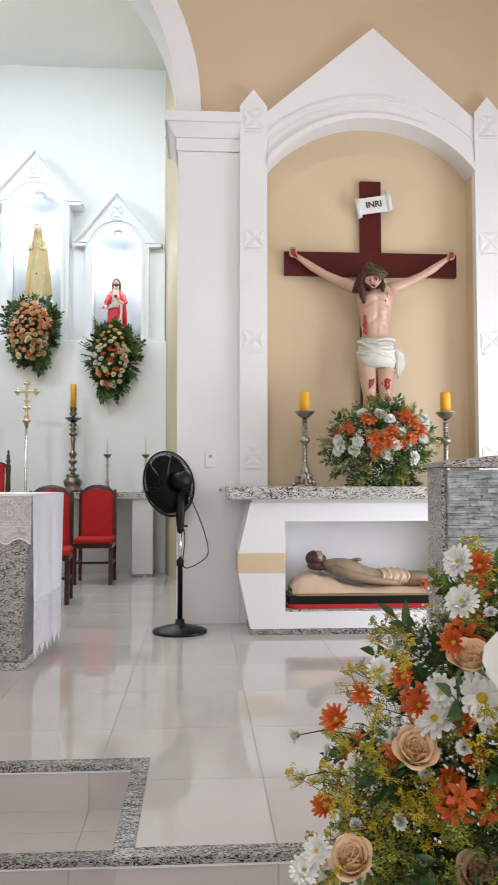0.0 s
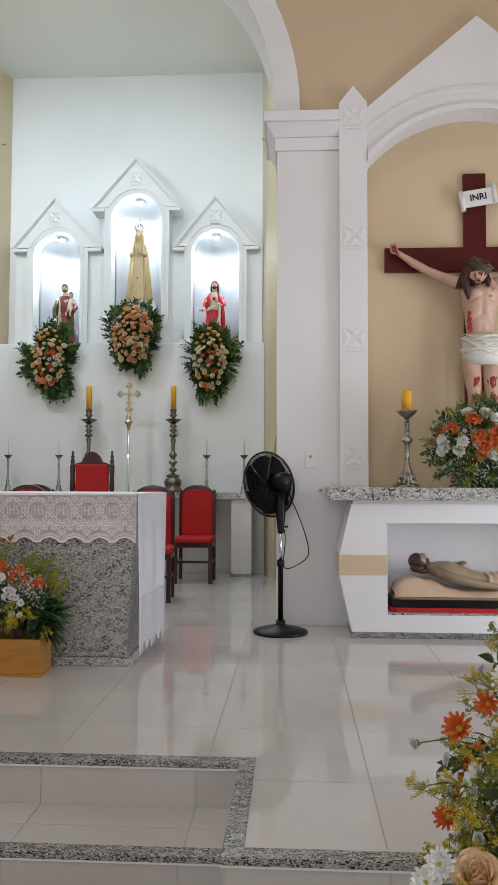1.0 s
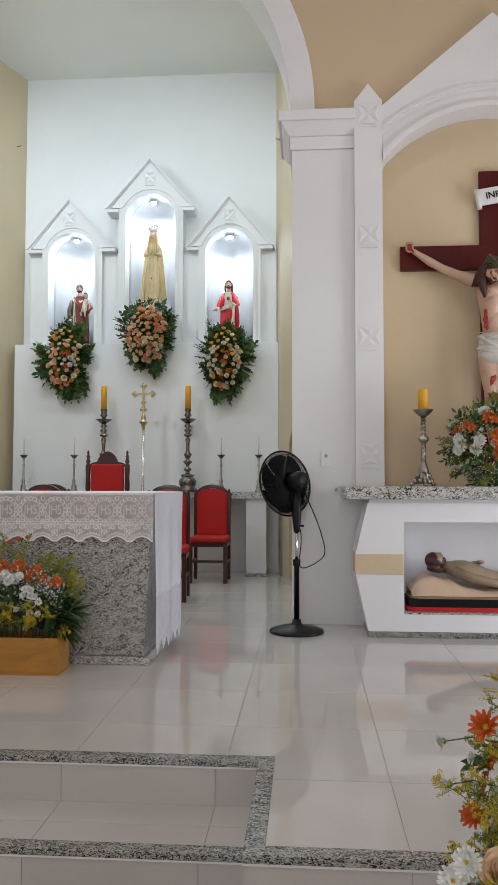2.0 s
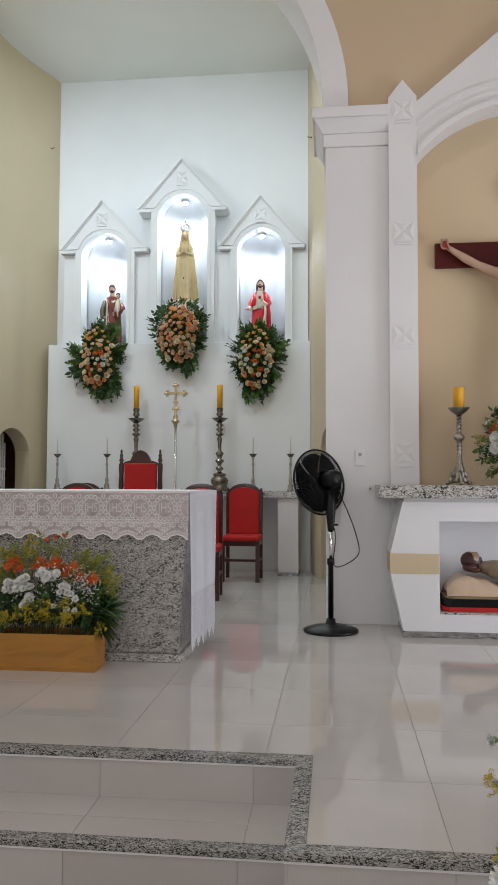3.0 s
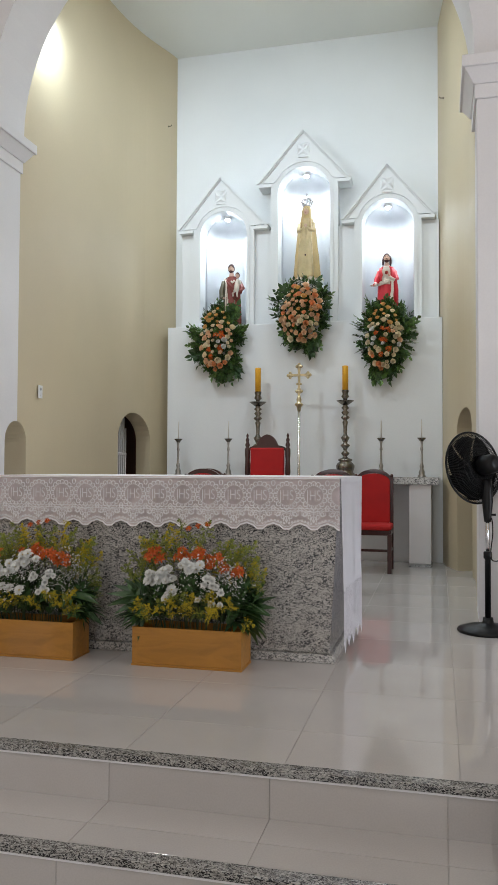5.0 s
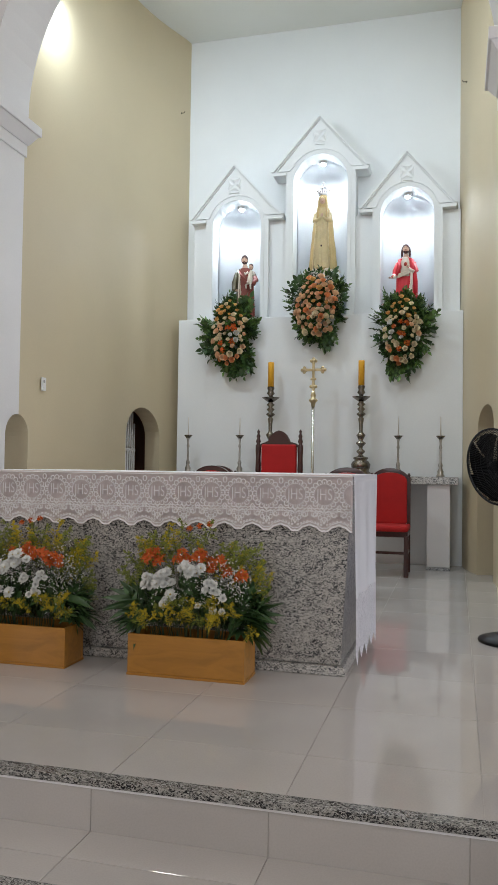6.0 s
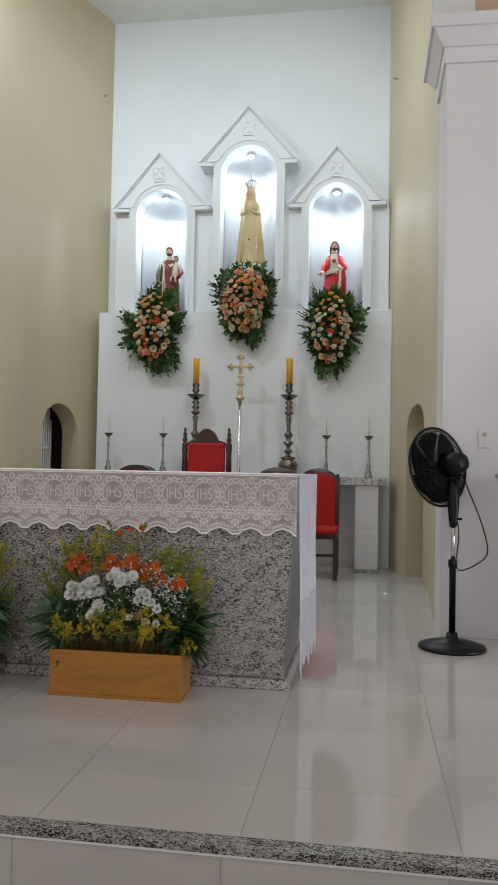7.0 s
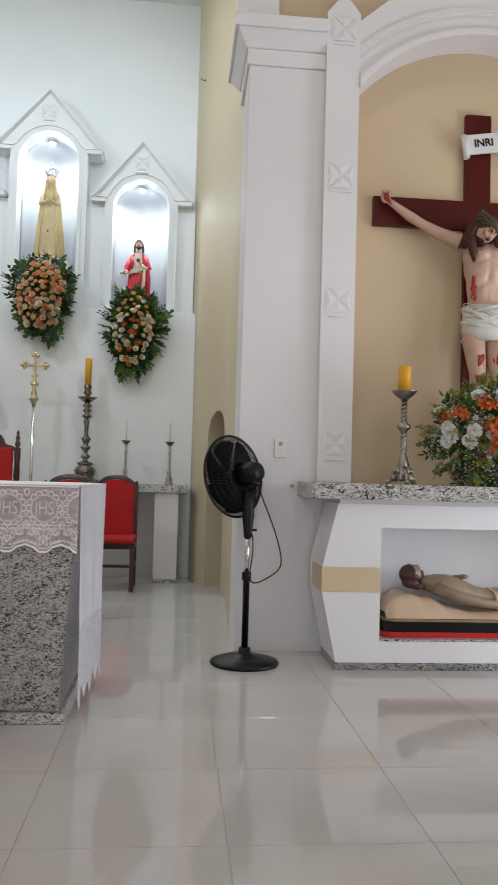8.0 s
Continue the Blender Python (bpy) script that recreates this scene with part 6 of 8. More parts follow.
# ---- pedestal fan ----
def pedestal_fan():
    ob = thing("pedestal_fan", "black pedestal fan with round grille and chrome pole", "fan", pose(-0.008, 5.56, 0))
    bm = bmesh.new()
    lathe(bm, [(0.186, 0.0), (0.190, 0.010), (0.185, 0.020), (0.12, 0.040), (0.045, 0.052), (0.034, 0.062), (0.030, 0.09)], 40)
    part("base", bm, BLACK, ob)
    bm = bmesh.new()
    lathe(bm, [(0.0185, 0.05), (0.0185, 0.455), (0.026, 0.46), (0.026, 0.50), (0.020, 0.505)], 16)
    part("lower_pole", bm, BLACK, ob)
    bm = bmesh.new()
    tube(bm, [(0, 0, 0.48), (0, 0, 0.72)], 0.0125, 14)
    part("upper_pole", bm, CHROME, ob, "chrome telescopic pole")
    bm = bmesh.new()
    lathe(bm, [(0.021, 0.69), (0.024, 0.72), (0.034, 0.82), (0.030, 0.90), (0.024, 0.96)], 14, None, 0, 0.8)
    tube(bm, [(0.024, 0, 0.735), (0.05, -0.004, 0.735)], [0.006, 0.008], 8)
    part("neck", bm, BLACK, ob)
    # head frame: local z is the way the fan blows
    way = Vector((-0.66, 0.72, -0.16)).normalized()
    mh = Matrix.Translation((0.0, 0.0, 1.05)) @ way.to_track_quat("Z", "Y").to_matrix().to_4x4()
    bm = bmesh.new()
    lathe(bm, [(0.02, -0.075), (0.05, -0.07), (0.062, -0.04), (0.064, 0.03), (0.055, 0.055), (0.03, 0.06)], 20, mh)
    part("motor_housing", bm, BLACK, ob)
    r = 0.232
    def cage(bm, z0, z1, spokes, inner):
        for k in range(spokes):
            a = 2 * math.pi * k / spokes
            pts = []
            for i in range(7):
                u = i / 6
                rr = inner + (r - inner) * u
                z = z0 + (z1 - z0) * (u ** 3.0)
                pts.append(mh @ Vector((rr * math.cos(a + 0.25 * u), rr * math.sin(a + 0.25 * u), z)))
            tube(bm, pts, 0.0016, 4)
        for rr in [inner + (r - inner) * q for q in (0, 0.3, 0.5, 0.7, 0.85)]:
            u = (rr - inner) / (r - inner)
            z = z0 + (z1 - z0) * (u ** 3.0)
            tube(bm, [mh @ Vector((rr * math.cos(2 * math.pi * i / 36), rr * math.sin(2 * math.pi * i / 36), z)) for i in range(37)], 0.0016, 5)
    bm = bmesh.new()
    cage(bm, 0.045, 0.115, 120, 0.055)
    part("rear_grille", bm, BLACK, ob, "black wire rear grille")
    bm = bmesh.new()
    cage(bm, 0.185, 0.125, 120, 0.045)
    lathe(bm, [(0.045, 0.182), (0.046, 0.19), (0.03, 0.194)], 20, mh)
    part("front_grille", bm, BLACK, ob, "black wire front grille")
    bm = bmesh.new()
    tube(bm, [mh @ Vector((r * math.cos(2 * math.pi * i / 48), r * math.sin(2 * math.pi * i / 48), 0.12)) for i in range(49)], 0.007, 8)
    part("rim", bm, BLACK, ob)
    for k in range(6):
        bm = bmesh.new()
        a0 = 2 * math.pi * k / 6
        g = []
        for i in range(6):
            u = i / 5
            rr = 0.03 + 0.18 * u
            g.append([])
            for j in range(5):
                v = j / 4 - 0.5
                a = a0 + v * (1.30 - 0.12 * u) + 0.25 * u
                g[-1].append(bm.verts.new(mh @ Vector((rr * math.cos(a), rr * math.sin(a), 0.13 + 0.045 * v))))
        for i in range(5):
            for j in range(4):
                bm.faces.new((g[i][j], g[i + 1][j], g[i + 1][j + 1], g[i][j + 1])).smooth = True
        bmesh.ops.solidify(bm, geom=bm.faces[:], thickness=0.002)
        part("blade", bm, SMOKY, ob, "smoky black fan blade")
    bm = bmesh.new()
    lathe(bm, [(0.035, 0.10), (0.036, 0.16), (0.02, 0.17)], 16, mh)
    part("hub", bm, BLACK, ob)
    bm = bmesh.new()
    ctrl = [(0.05, 0.0, 0.99), (0.085, 0.02, 0.90), (0.12, 0.03, 0.82), (0.165, 0.03, 0.70), (0.195, 0.03, 0.58), (0.185, 0.03, 0.52), (0.13, 0.02, 0.475), (0.06, 0.0, 0.445), (0.025, 0.0, 0.452), (0.018, 0.0, 0.50), (0.03, 0, 0.60), (0.03, 0, 0.68), (0.022, 0, 0.72)]
    pts = []
    for i in range(len(ctrl) - 1):
        p0, p1, p2, p3 = [Vector(ctrl[min(max(k, 0), len(ctrl) - 1)]) for k in (i - 1, i, i + 1, i + 2)]
        for k in range(5):
            u = k / 5
            pts.append(0.5 * (2 * p1 + (p2 - p0) * u + (2 * p0 - 5 * p1 + 4 * p2 - p3) * u * u + (3 * p1 - p0 - 3 * p2 + p3) * u ** 3))
    tube(bm, pts, 0.0038, 6)
    part("cable", bm, BLACK, ob, "looped black power cable")


pedestal_fan()

# ---- flowers ----
def petal(name, c):
    """Petal: paler towards its edges by pieces, faintly veined, and letting some light through."""
    m = plain(name, c, 0.6, 0.10, 30, 260, 0.08, pieces=0.12)
    t = m.node_tree
    b = t.nodes["Principled BSDF"]
    out = t.nodes["Material Output"]
    tr = t.nodes.new("ShaderNodeBsdfTranslucent")
    tr.inputs[0].default_value = (*shade(c, 1.0), 1)
    mx = t.nodes.new("ShaderNodeMixShader")
    mx.inputs[0].default_value = 0.12
    t.links.new(b.outputs[0], mx.inputs[1])
    t.links.new(tr.outputs[0], mx.inputs[2])
    t.links.new(mx.outputs[0], out.inputs[0])
    return m


LEAF_DARK = leafy("dark_green_leaf", (0.050, 0.108, 0.034), 0.36)
LEAF_MID = leafy("green_leaf", (0.10, 0.19, 0.045), 0.4)
LEAF_LIME = leafy("lime_leaf", (0.30, 0.345, 0.05), 0.6)
STEM = plain("green_stem", (0.06, 0.085, 0.03), 0.6, 0.2, 20, 100, 0)
PEACH = petal("peach_petal", (1.0, 0.68, 0.44))
CREAMY = petal("cream_petal", (1.0, 0.86, 0.63))
CORAL = petal("coral_petal", (1.0, 0.47, 0.22))
ORANGE = petal("orange_petal", (0.66, 0.12, 0.018))
PETAL_WHITE = plain("white_petal", (0.82, 0.82, 0.78), 0.6, 0.06, 25, 200, 0.05, pieces=0.08)
POLLEN = plain("yellow_pollen", (0.62, 0.44, 0.03), 0.8, 0.2, 60, 300, 0.3)
GOLD = plain("goldenrod_yellow", (0.70, 0.54, 0.03), 0.8, 0.25, 40, 300, 0.1, pieces=0.2)
AMBER = petal("amber_petal", (0.88, 0.55, 0.20))
PALE_PEACH = petal("pale_peach_petal", (1.0, 0.72, 0.46))
FLORAL = [LEAF_DARK, LEAF_MID, LEAF_LIME, STEM, PEACH, CREAMY, CORAL, ORANGE, PETAL_WHITE, POLLEN, GOLD, AMBER, PALE_PEACH]


class Sheet:
    """Plain lists of points and faces, which templates are made of and joined from."""

    def __init__(self):
        self.v, self.f, self.k = [], [], []

    def add(self, verts, faces, mat):
        n = len(self.v)
        self.v += [tuple(p) for p in verts]
        self.f += [tuple(i + n for i in f) for f in faces]
        self.k += [mat] * len(faces)

    def join(self, other, m, mats=None):
        n = len(self.v)
        a = np.array(other.v) @ np.array(m.to_3x3()).T + np.array(m.translation)
        self.v += [tuple(p) for p in a]
        self.f += [tuple(i + n for i in f) for f in other.f]
        self.k += [mats.get(k, k) for k in other.k] if mats else other.k

    def mesh(self, name, smooth=True):
        me = bpy.data.meshes.new(name)
        me.from_pydata(self.v, [], self.f)
        for m in FLORAL:
            me.materials.append(m)
        me.polygons.foreach_set("material_index", self.k)
        me.polygons.foreach_set("use_smooth", [smooth] * len(self.f))
        me.update()
        return me


def leaf_at(sh, m, length, width, mat, droop=0.2):
    """A leaf along local y, folded along its rib and bent down."""
    pts, n = [], 5
    for i in range(n):
        u = i / (n - 1)
        w = width * math.sin(math.pi * (0.08 + 0.92 * u) ** 0.8) * 0.5
        z = -droop * length * u * u
        pts += [m @ Vector((-w, length * u, z + w * 0.35)), m @ Vector((0, length * u, z)), m @ Vector((w, length * u, z + w * 0.35))]
    fs = []
    for i in range(n - 1):
        a = 3 * i
        fs += [(a, a + 1, a + 4, a + 3), (a + 1, a + 2, a + 5, a + 4)]
    sh.add(pts, fs, mat)


def stem_at(sh, a, b, r, mat=3):
    a, b = Vector(a), Vector(b)
    d = (b - a).normalized()
    s = d.orthogonal().normalized()
    t = d.cross(s)
    pts = [p + r * k * (math.cos(x) * s + math.sin(x) * t) for p, k in ((a, 1), (b, 0.7)) for x in (0, 2.1, 4.2)]
    sh.add(pts, [(0, 1, 4, 3), (1, 2, 5, 4), (2, 0, 3, 5)], mat)


def bead_at(sh, c, r, mat, flat=1.0):
    c = Vector(c)
    pts = [c + Vector(p) * r for p in ((1, 0, 0), (0, 1, 0), (-1, 0, 0), (0, -1, 0), (0, 0, flat), (0, 0, -flat))]
    sh.add(pts, [(0, 1, 4), (1, 2, 4), (2, 3, 4), (3, 0, 4), (1, 0, 5), (2, 1, 5), (3, 2, 5), (0, 3, 5)], mat)


rng = random.Random(7)


def sprig(length, pairs, ll, lw, mat, rnd, spread=50):
    """A stem along local y with paired leaves and one at the tip."""
    sh = Sheet()
    stem_at(sh, (0, 0, 0), (0, length, -0.04 * length), 0.0016)
    for i in range(pairs):
        u = 0.15 + 0.8 * i / pairs
        for s in (-1, 1):
            k = rnd.uniform(0.75, 1.15) * (1.0 - 0.35 * abs(u - 0.4))
            m = pose(0, length * u, -0.04 * length * u, rnd.uniform(-15, 25), rnd.uniform(-35, 35), -s * (spread + rnd.uniform(-12, 12)))
            leaf_at(sh, m, ll * k, lw * k, mat, rnd.uniform(0.05, 0.35))
    leaf_at(sh, pose(0, length * 0.97, -0.04 * length), ll * 0.8, lw * 0.8, mat)
    return sh


def blade_fan(rnd):
    """A broad palmate leaf of pointed blades."""
    sh = Sheet()
    for k in range(9):
        leaf_at(sh, pose(0, 0, 0, rnd.uniform(-10, 12), 0, -80 + 20 * k), 0.15 * rnd.uniform(0.85, 1.1), 0.030, 0, rnd.uniform(0.1, 0.35))
    return sh


def petal_at(sh, m, length, width, mat, cup=0.4, curl=0.2, tip=0.6, rows=4, cols=3):
    """A petal along local y, cupped across and curled back at its tip."""
    pts = []
    for i in range(rows):
        u = i / (rows - 1)
        w = width * (0.35 + 0.65 * math.sin(math.pi * min(1, u * 0.62 + 0.12))) * (1 if u < 0.8 else 1 - (1 - tip) * (u - 0.8) / 0.2) * 0.5
        z = cup * length * u * u - curl * length * max(0, u - 0.55) ** 1.4 * 2.2
        for q in range(cols):
            v = -1 + 2 * q / (cols - 1)
            pts.append(m @ Vector((w * v, length * (u + 0.03 * u * (1 - v * v)), z + 0.35 * w * v * v)))
    fs = []
    for i in range(rows - 1):
        for q in range(cols - 1):
            a = cols * i + q
            fs.append((a, a + 1, a + cols + 1, a + cols))
    sh.add(pts, fs, mat)


def rose(mat, core, rnd, r=0.03):
    """A rose that opens along local z: a wound heart and rings of petals that open outwards."""
    sh = Sheet()
    for ring_, (n, rad, lean, ln, wd) in enumerate(((3, 0.03, 103, 1.05, 0.5), (4, 0.12, 101, 1.1, 0.75), (4, 0.25, 98, 1.1, 1.0), (5, 0.38, 92, 1.05, 1.15), (5, 0.50, 82, 0.98, 1.3), (5, 0.58, 64, 0.85, 1.3))):
        for k in range(n):
            a = 360 * k / n + 37 * ring_ + rnd.uniform(-8, 8)
            m = pose(0, 0, 0, 0, 0, a) @ pose(0, rad * r, 0.0, lean + rnd.uniform(-5, 5))
            petal_at(sh, m, ln * r, r * wd, core if ring_ < 2 else mat, 0.03, 0.06 + 0.055 * ring_, 0.75, 6, 5)
    for k in range(4):
        leaf_at(sh, pose(0, 0, -0.05 * r, 0, 0, 90 * k + 20) @ pose(0, 0.1 * r, 0, 12), r * 1.0, r * 0.34, 1, 0.3)
    return sh


def daisy(n, r, mat, centre, rnd, rings=2, width=0.34, lean=14):
    """A daisy or chrysanthemum that faces local z."""
    sh = Sheet()
    for q in range(rings):
        for k in range(n):
            a = 360 * (k + 0.5 * q) / n + rnd.uniform(-5, 5)
            m = pose(0, 0, 0.05 * r * q, 0, 0, a) @ pose(0, 0.14 * r, 0, lean + 22 * q + rnd.uniform(-9, 9))
            petal_at(sh, m, r * (0.92 - 0.14 * q) * rnd.uniform(0.9, 1.05), r * width, mat, 0.06, 0.12, 0.75)
    pts = [(0, 0, 0.17 * r)] + [(0.22 * r * math.cos(a), 0.22 * r * math.sin(a), 0.10 * r) for a in [2 * math.pi * i / 10 for i in range(10)]] + [(0.24 * r * math.cos(a), 0.24 * r * math.sin(a), 0.0) for a in [2 * math.pi * i / 10 for i in range(10)]]
    fs = [(0, 1 + i, 1 + (i + 1) % 10) for i in range(10)] + [(1 + i, 11 + i, 11 + (i + 1) % 10, 1 + (i + 1) % 10) for i in range(10)]
    sh.add(pts, fs, centre)
    return sh


def lily(r, mat, rnd):
    """Three small trumpet flowers with pointed petals."""
    sh = Sheet()
    for q in range(3):
        base = pose(0, 0, 0, 0, 0, 120 * q + rnd.uniform(-20, 20)) @ pose(0, 0.3 * r, 0, -38)
        for k in range(6):
            m = base @ pose(0, 0, 0, 0, 0, 60 * k) @ pose(0, 0.06 * r, 0.1 * r, 48 + rnd.uniform(-9, 9) - 12 * (k % 2))
            petal_at(sh, m, r * rnd.uniform(0.72, 1.0), r * rnd.uniform(0.30, 0.46), mat, 0.1, 0.6, 0.35, 5, 3)
        for k in range(4):
            stem_at(sh, base @ Vector((0, 0, 0)), base @ Vector((0.16 * r * math.cos(k * 1.6), 0.16 * r * math.sin(k * 1.6), 0.65 * r)), 0.0008, 9)
    return sh


def plume(length, mat, rnd, beads=70, r=0.0032):
    """A feathery spray along local y: arching side stems set with tiny florets."""
    sh = Sheet()
    stem_at(sh, (0, 0, 0), (0, length * 0.9, 0), 0.0014)
    for i in range(11):
        u = 0.25 + 0.72 * i / 11
        a, ln = rnd.uniform(0, 6.28), length * 0.38 * (1.15 - u)
        p0 = Vector((0, length * u, 0))
        n = max(3, int(beads / 11))
        for k in range(1, n + 1):
            t = k / n
            p = p0 + Vector((math.cos(a) * ln * t, ln * t * (0.9 - 0.7 * t), math.sin(a) * ln * t))
            for q in range(2):
                bead_at(sh, p + Vector([rnd.uniform(-1, 1) * 0.006 for _ in range(3)]), r * rnd.uniform(0.7, 1.3), mat)
            if k == n:
                stem_at(sh, p0, p, 0.0008)
    return sh


def breath(rnd, n=34, r=0.004, size=0.10):
    """A cloud of tiny white florets on hair-fine branching stems."""
    sh = Sheet()
    for k in range(n):
        d = Vector((rnd.gauss(0, 0.5), rnd.uniform(0.45, 1.0), rnd.gauss(0, 0.5))) * size
        mid = d * 0.45 + Vector([rnd.uniform(-1, 1) * 0.008 for _ in range(3)])
        if k % 3 == 0:
            stem_at(sh, (0, 0, 0), mid, 0.0007)
        stem_at(sh, mid, d, 0.0005)
        for q in range(2):
            bead_at(sh, d + Vector([rnd.uniform(-1, 1) * 0.005 for _ in range(3)]), r * rnd.uniform(0.7, 1.25), 8, 0.7)
    return sh


def aim(p, d, turn=0.0, size=1.0, axis="Z"):
    """A pose at p whose local axis points along d."""
    q = Vector(d).to_track_quat(axis, "Y" if axis == "Z" else "Z").to_matrix().to_4x4()
    spin = pose(0, 0, 0, 0, 0, turn) if axis == "Z" else pose(0, 0, 0, 0, turn, 0)
    return Matrix.Translation(p) @ q @ spin @ Matrix.Diagonal((size, size, size, 1))


ROSES = {c: [rose(m, k, rng).mesh("rose") for _ in range(2)] for c, m, k in (("peach", 4, 4), ("cream", 5, 5), ("coral", 6, 6), ("white", 8, 5), ("gold", 11, 11), ("amber", 11, 4))}
DAISY = [daisy(15, 0.036, 8, 9, rng).mesh("daisy") for _ in range(3)]
MUM = [daisy(17, 0.034, 8, 9, rng, 3, 0.30, 10).mesh("chrysanthemum") for _ in range(3)]
POMPON = [daisy(12, 0.019, 8, 8, rng, 4, 0.46, 22).mesh("pompon") for _ in range(2)]
LILY = [lily(0.036, 7, rng).mesh("lily") for _ in range(3)]
GOLDROD = [plume(0.16, 10, rng, 150, 0.0021) for _ in range(3)]
LIMEROD = [plume(0.16, 2, rng, 165, 0.0021) for _ in range(3)]
BREATH = [breath(rng) for _ in range(3)]
RUSCUS = [sprig(0.17, 6, 0.060, 0.026, 0, rng) for _ in range(3)]
FERN = [sprig(0.15, 9, 0.048, 0.014, 1, rng, 62) for _ in range(3)]
EUCA = [sprig(0.17, 6, 0.044, 0.034, 1, rng) for _ in range(3)]
BROAD = [sprig(0.15, 4, 0.078, 0.046, 0, rng) for _ in range(3)]
PALM = [blade_fan(rng) for _ in range(2)]
LABELS = {"peach": "peach rose", "cream": "cream rose", "coral": "coral rose", "white": "white rose", "gold": "yellow-orange rose", "amber": "amber rose"}


def wall_bouquet(x, zc, rx, rz, tint, seed):
    """A drop-shaped bouquet hung on the ledge wall: a dome of roses with leaf sprays that stray out of it."""
    rnd = random.Random(seed)
    ob = thing("wall_bouquet", f"hanging bouquet of {tint} roses with dark green leaves below a niche", "bouquet", pose(x, 9.17, zc), group="wall bouquets")
    wide = 0.62 if tint == "peach" else 0.50
    sh = Sheet()
    # dark leaves behind and between the roses
    for k in range(260):
        a, q = rnd.uniform(0, 2 * math.pi), math.sqrt(rnd.random())
        px, pz = rx * wide * q * math.cos(a), rz * 0.74 * q * math.sin(a)
        d = (px * 2 + rnd.uniform(-0.4, 0.4), -0.35, pz + rnd.uniform(-0.4, 0.4))
        sh.join(rnd.choice(BROAD), aim((px, -0.02 - rnd.random() * 0.08 * (1 - q * q), pz), d, rnd.uniform(0, 360), rnd.uniform(0.55, 0.9), "Y"), {0: 0 if k % 2 else 1})
    # stray sprays round the edge, in uneven tufts
    tufts = [2 * math.pi * (i + rnd.uniform(0.1, 0.9)) / 15 for i in range(15)]
    for k in range(66):
        a = tufts[k % 15] + rnd.gauss(0, 0.13)
        out = (0.8 + 0.22 * math.sin(3 * tufts[k % 15] + seed)) * rnd.uniform(0.75, 1.1)
        px, pz = rx * 0.52 * math.cos(a), rz * 0.60 * math.sin(a)
        droop = -0.35 if math.sin(a) < -0.2 else 0.15
        dv = Vector((math.cos(a) * rx * 1.5 + rnd.uniform(-0.1, 0.1), -0.12 - 0.16 * rnd.random(), math.sin(a) * rz * 1.4 + droop * rnd.random()))
        high = math.sin(a) > 0.25
        kinds = (FERN, BROAD, EUCA, FERN) if high and tint == "cream" else (BROAD, EUCA, BROAD, EUCA)
        mid = rnd.random() < (0.85 if high and tint == "cream" else 0.4)
        sh.join(rnd.choice(kinds)[rnd.randrange(3)], aim((px, -0.03 - 0.05 * rnd.random(), pz), dv, rnd.uniform(0, 360), out * 1.34, "Y"), {0: 1 if mid else 0, 1: 1 if mid else 0})
    part("foliage", sh.mesh("foliage"), None, ob, "dark green leaves in uneven sprays")
    if tint == "peach":
        sh = Sheet()
        for k in range(26):
            a = rnd.uniform(0.1, 3.04)
            p = (rx * 0.50 * math.cos(a), -0.07, rz * 0.62 * math.sin(a))
            sh.join(rnd.choice(BREATH), aim(p, (math.cos(a), -0.35, 0.9 * math.sin(a)), rnd.uniform(0, 360), rnd.uniform(0.8, 1.2), "Y"))
        part("white_sprays", sh.mesh("white_sprays"), None, ob, "pale filler sprays round the top")
    placed, most = [], 66 if tint == "peach" else 56
    for tries in range(4000):
        a, q = rnd.uniform(0, 2 * math.pi), math.sqrt(rnd.random())
        px, pz = rx * wide * q * math.cos(a), rz * 0.72 * q * math.sin(a)
        gap = rnd.uniform(0.036, 0.064)
        if any((px - u) ** 2 + (pz - w) ** 2 < gap ** 2 for u, w in placed):
            continue
        placed.append((px, pz))
        py = -0.15 - 0.10 * math.sqrt(max(0, 1 - q * q)) + rnd.uniform(-0.03, 0.03)
        h = pz / rz
        if tint == "peach":
            c = rnd.choice(("peach", "coral", "peach", "amber") if h > -0.05 else ("cream", "cream", "peach", "peach", "coral"))
        else:
            c = rnd.choice(("gold", "gold", "amber", "cream") if h > 0.25 else ("cream", "white", "cream", "peach", "cream", "peach") if h > -0.35 else ("coral", "cream", "cream", "peach"))
        if tint == "cream" and -0.5 < h < 0.2 and abs(px) < 0.09 and rnd.random() < 0.45:
            b = part("lily", rnd.choice(LILY), None, ob, "small orange lily")
            size = rnd.uniform(0.7, 0.9)
        else:
            b = part("rose", rnd.choice(ROSES[c]), None, ob, LABELS[c])
            size = rnd.uniform(0.6, 1.22) * (1.08 if tint == "peach" else 1.0) * (0.8 if c == "gold" else 1.0)
        b.matrix_local = aim((px, py, pz), (px * 1.4 + rnd.uniform(-0.1, 0.1), -0.30, pz * 0.8 + 0.13 + rnd.uniform(-0.08, 0.1)), rnd.uniform(0, 360), size)
        if len(placed) > most:
            break
    return ob


wall_bouquet(-2.775, 2.49, 0.37, 0.50, "cream", 11)
wall_bouquet(-1.80, 2.755, 0.35, 0.46, "peach", 12)
wall_bouquet(-0.885, 2.47, 0.35, 0.49, "cream", 13)


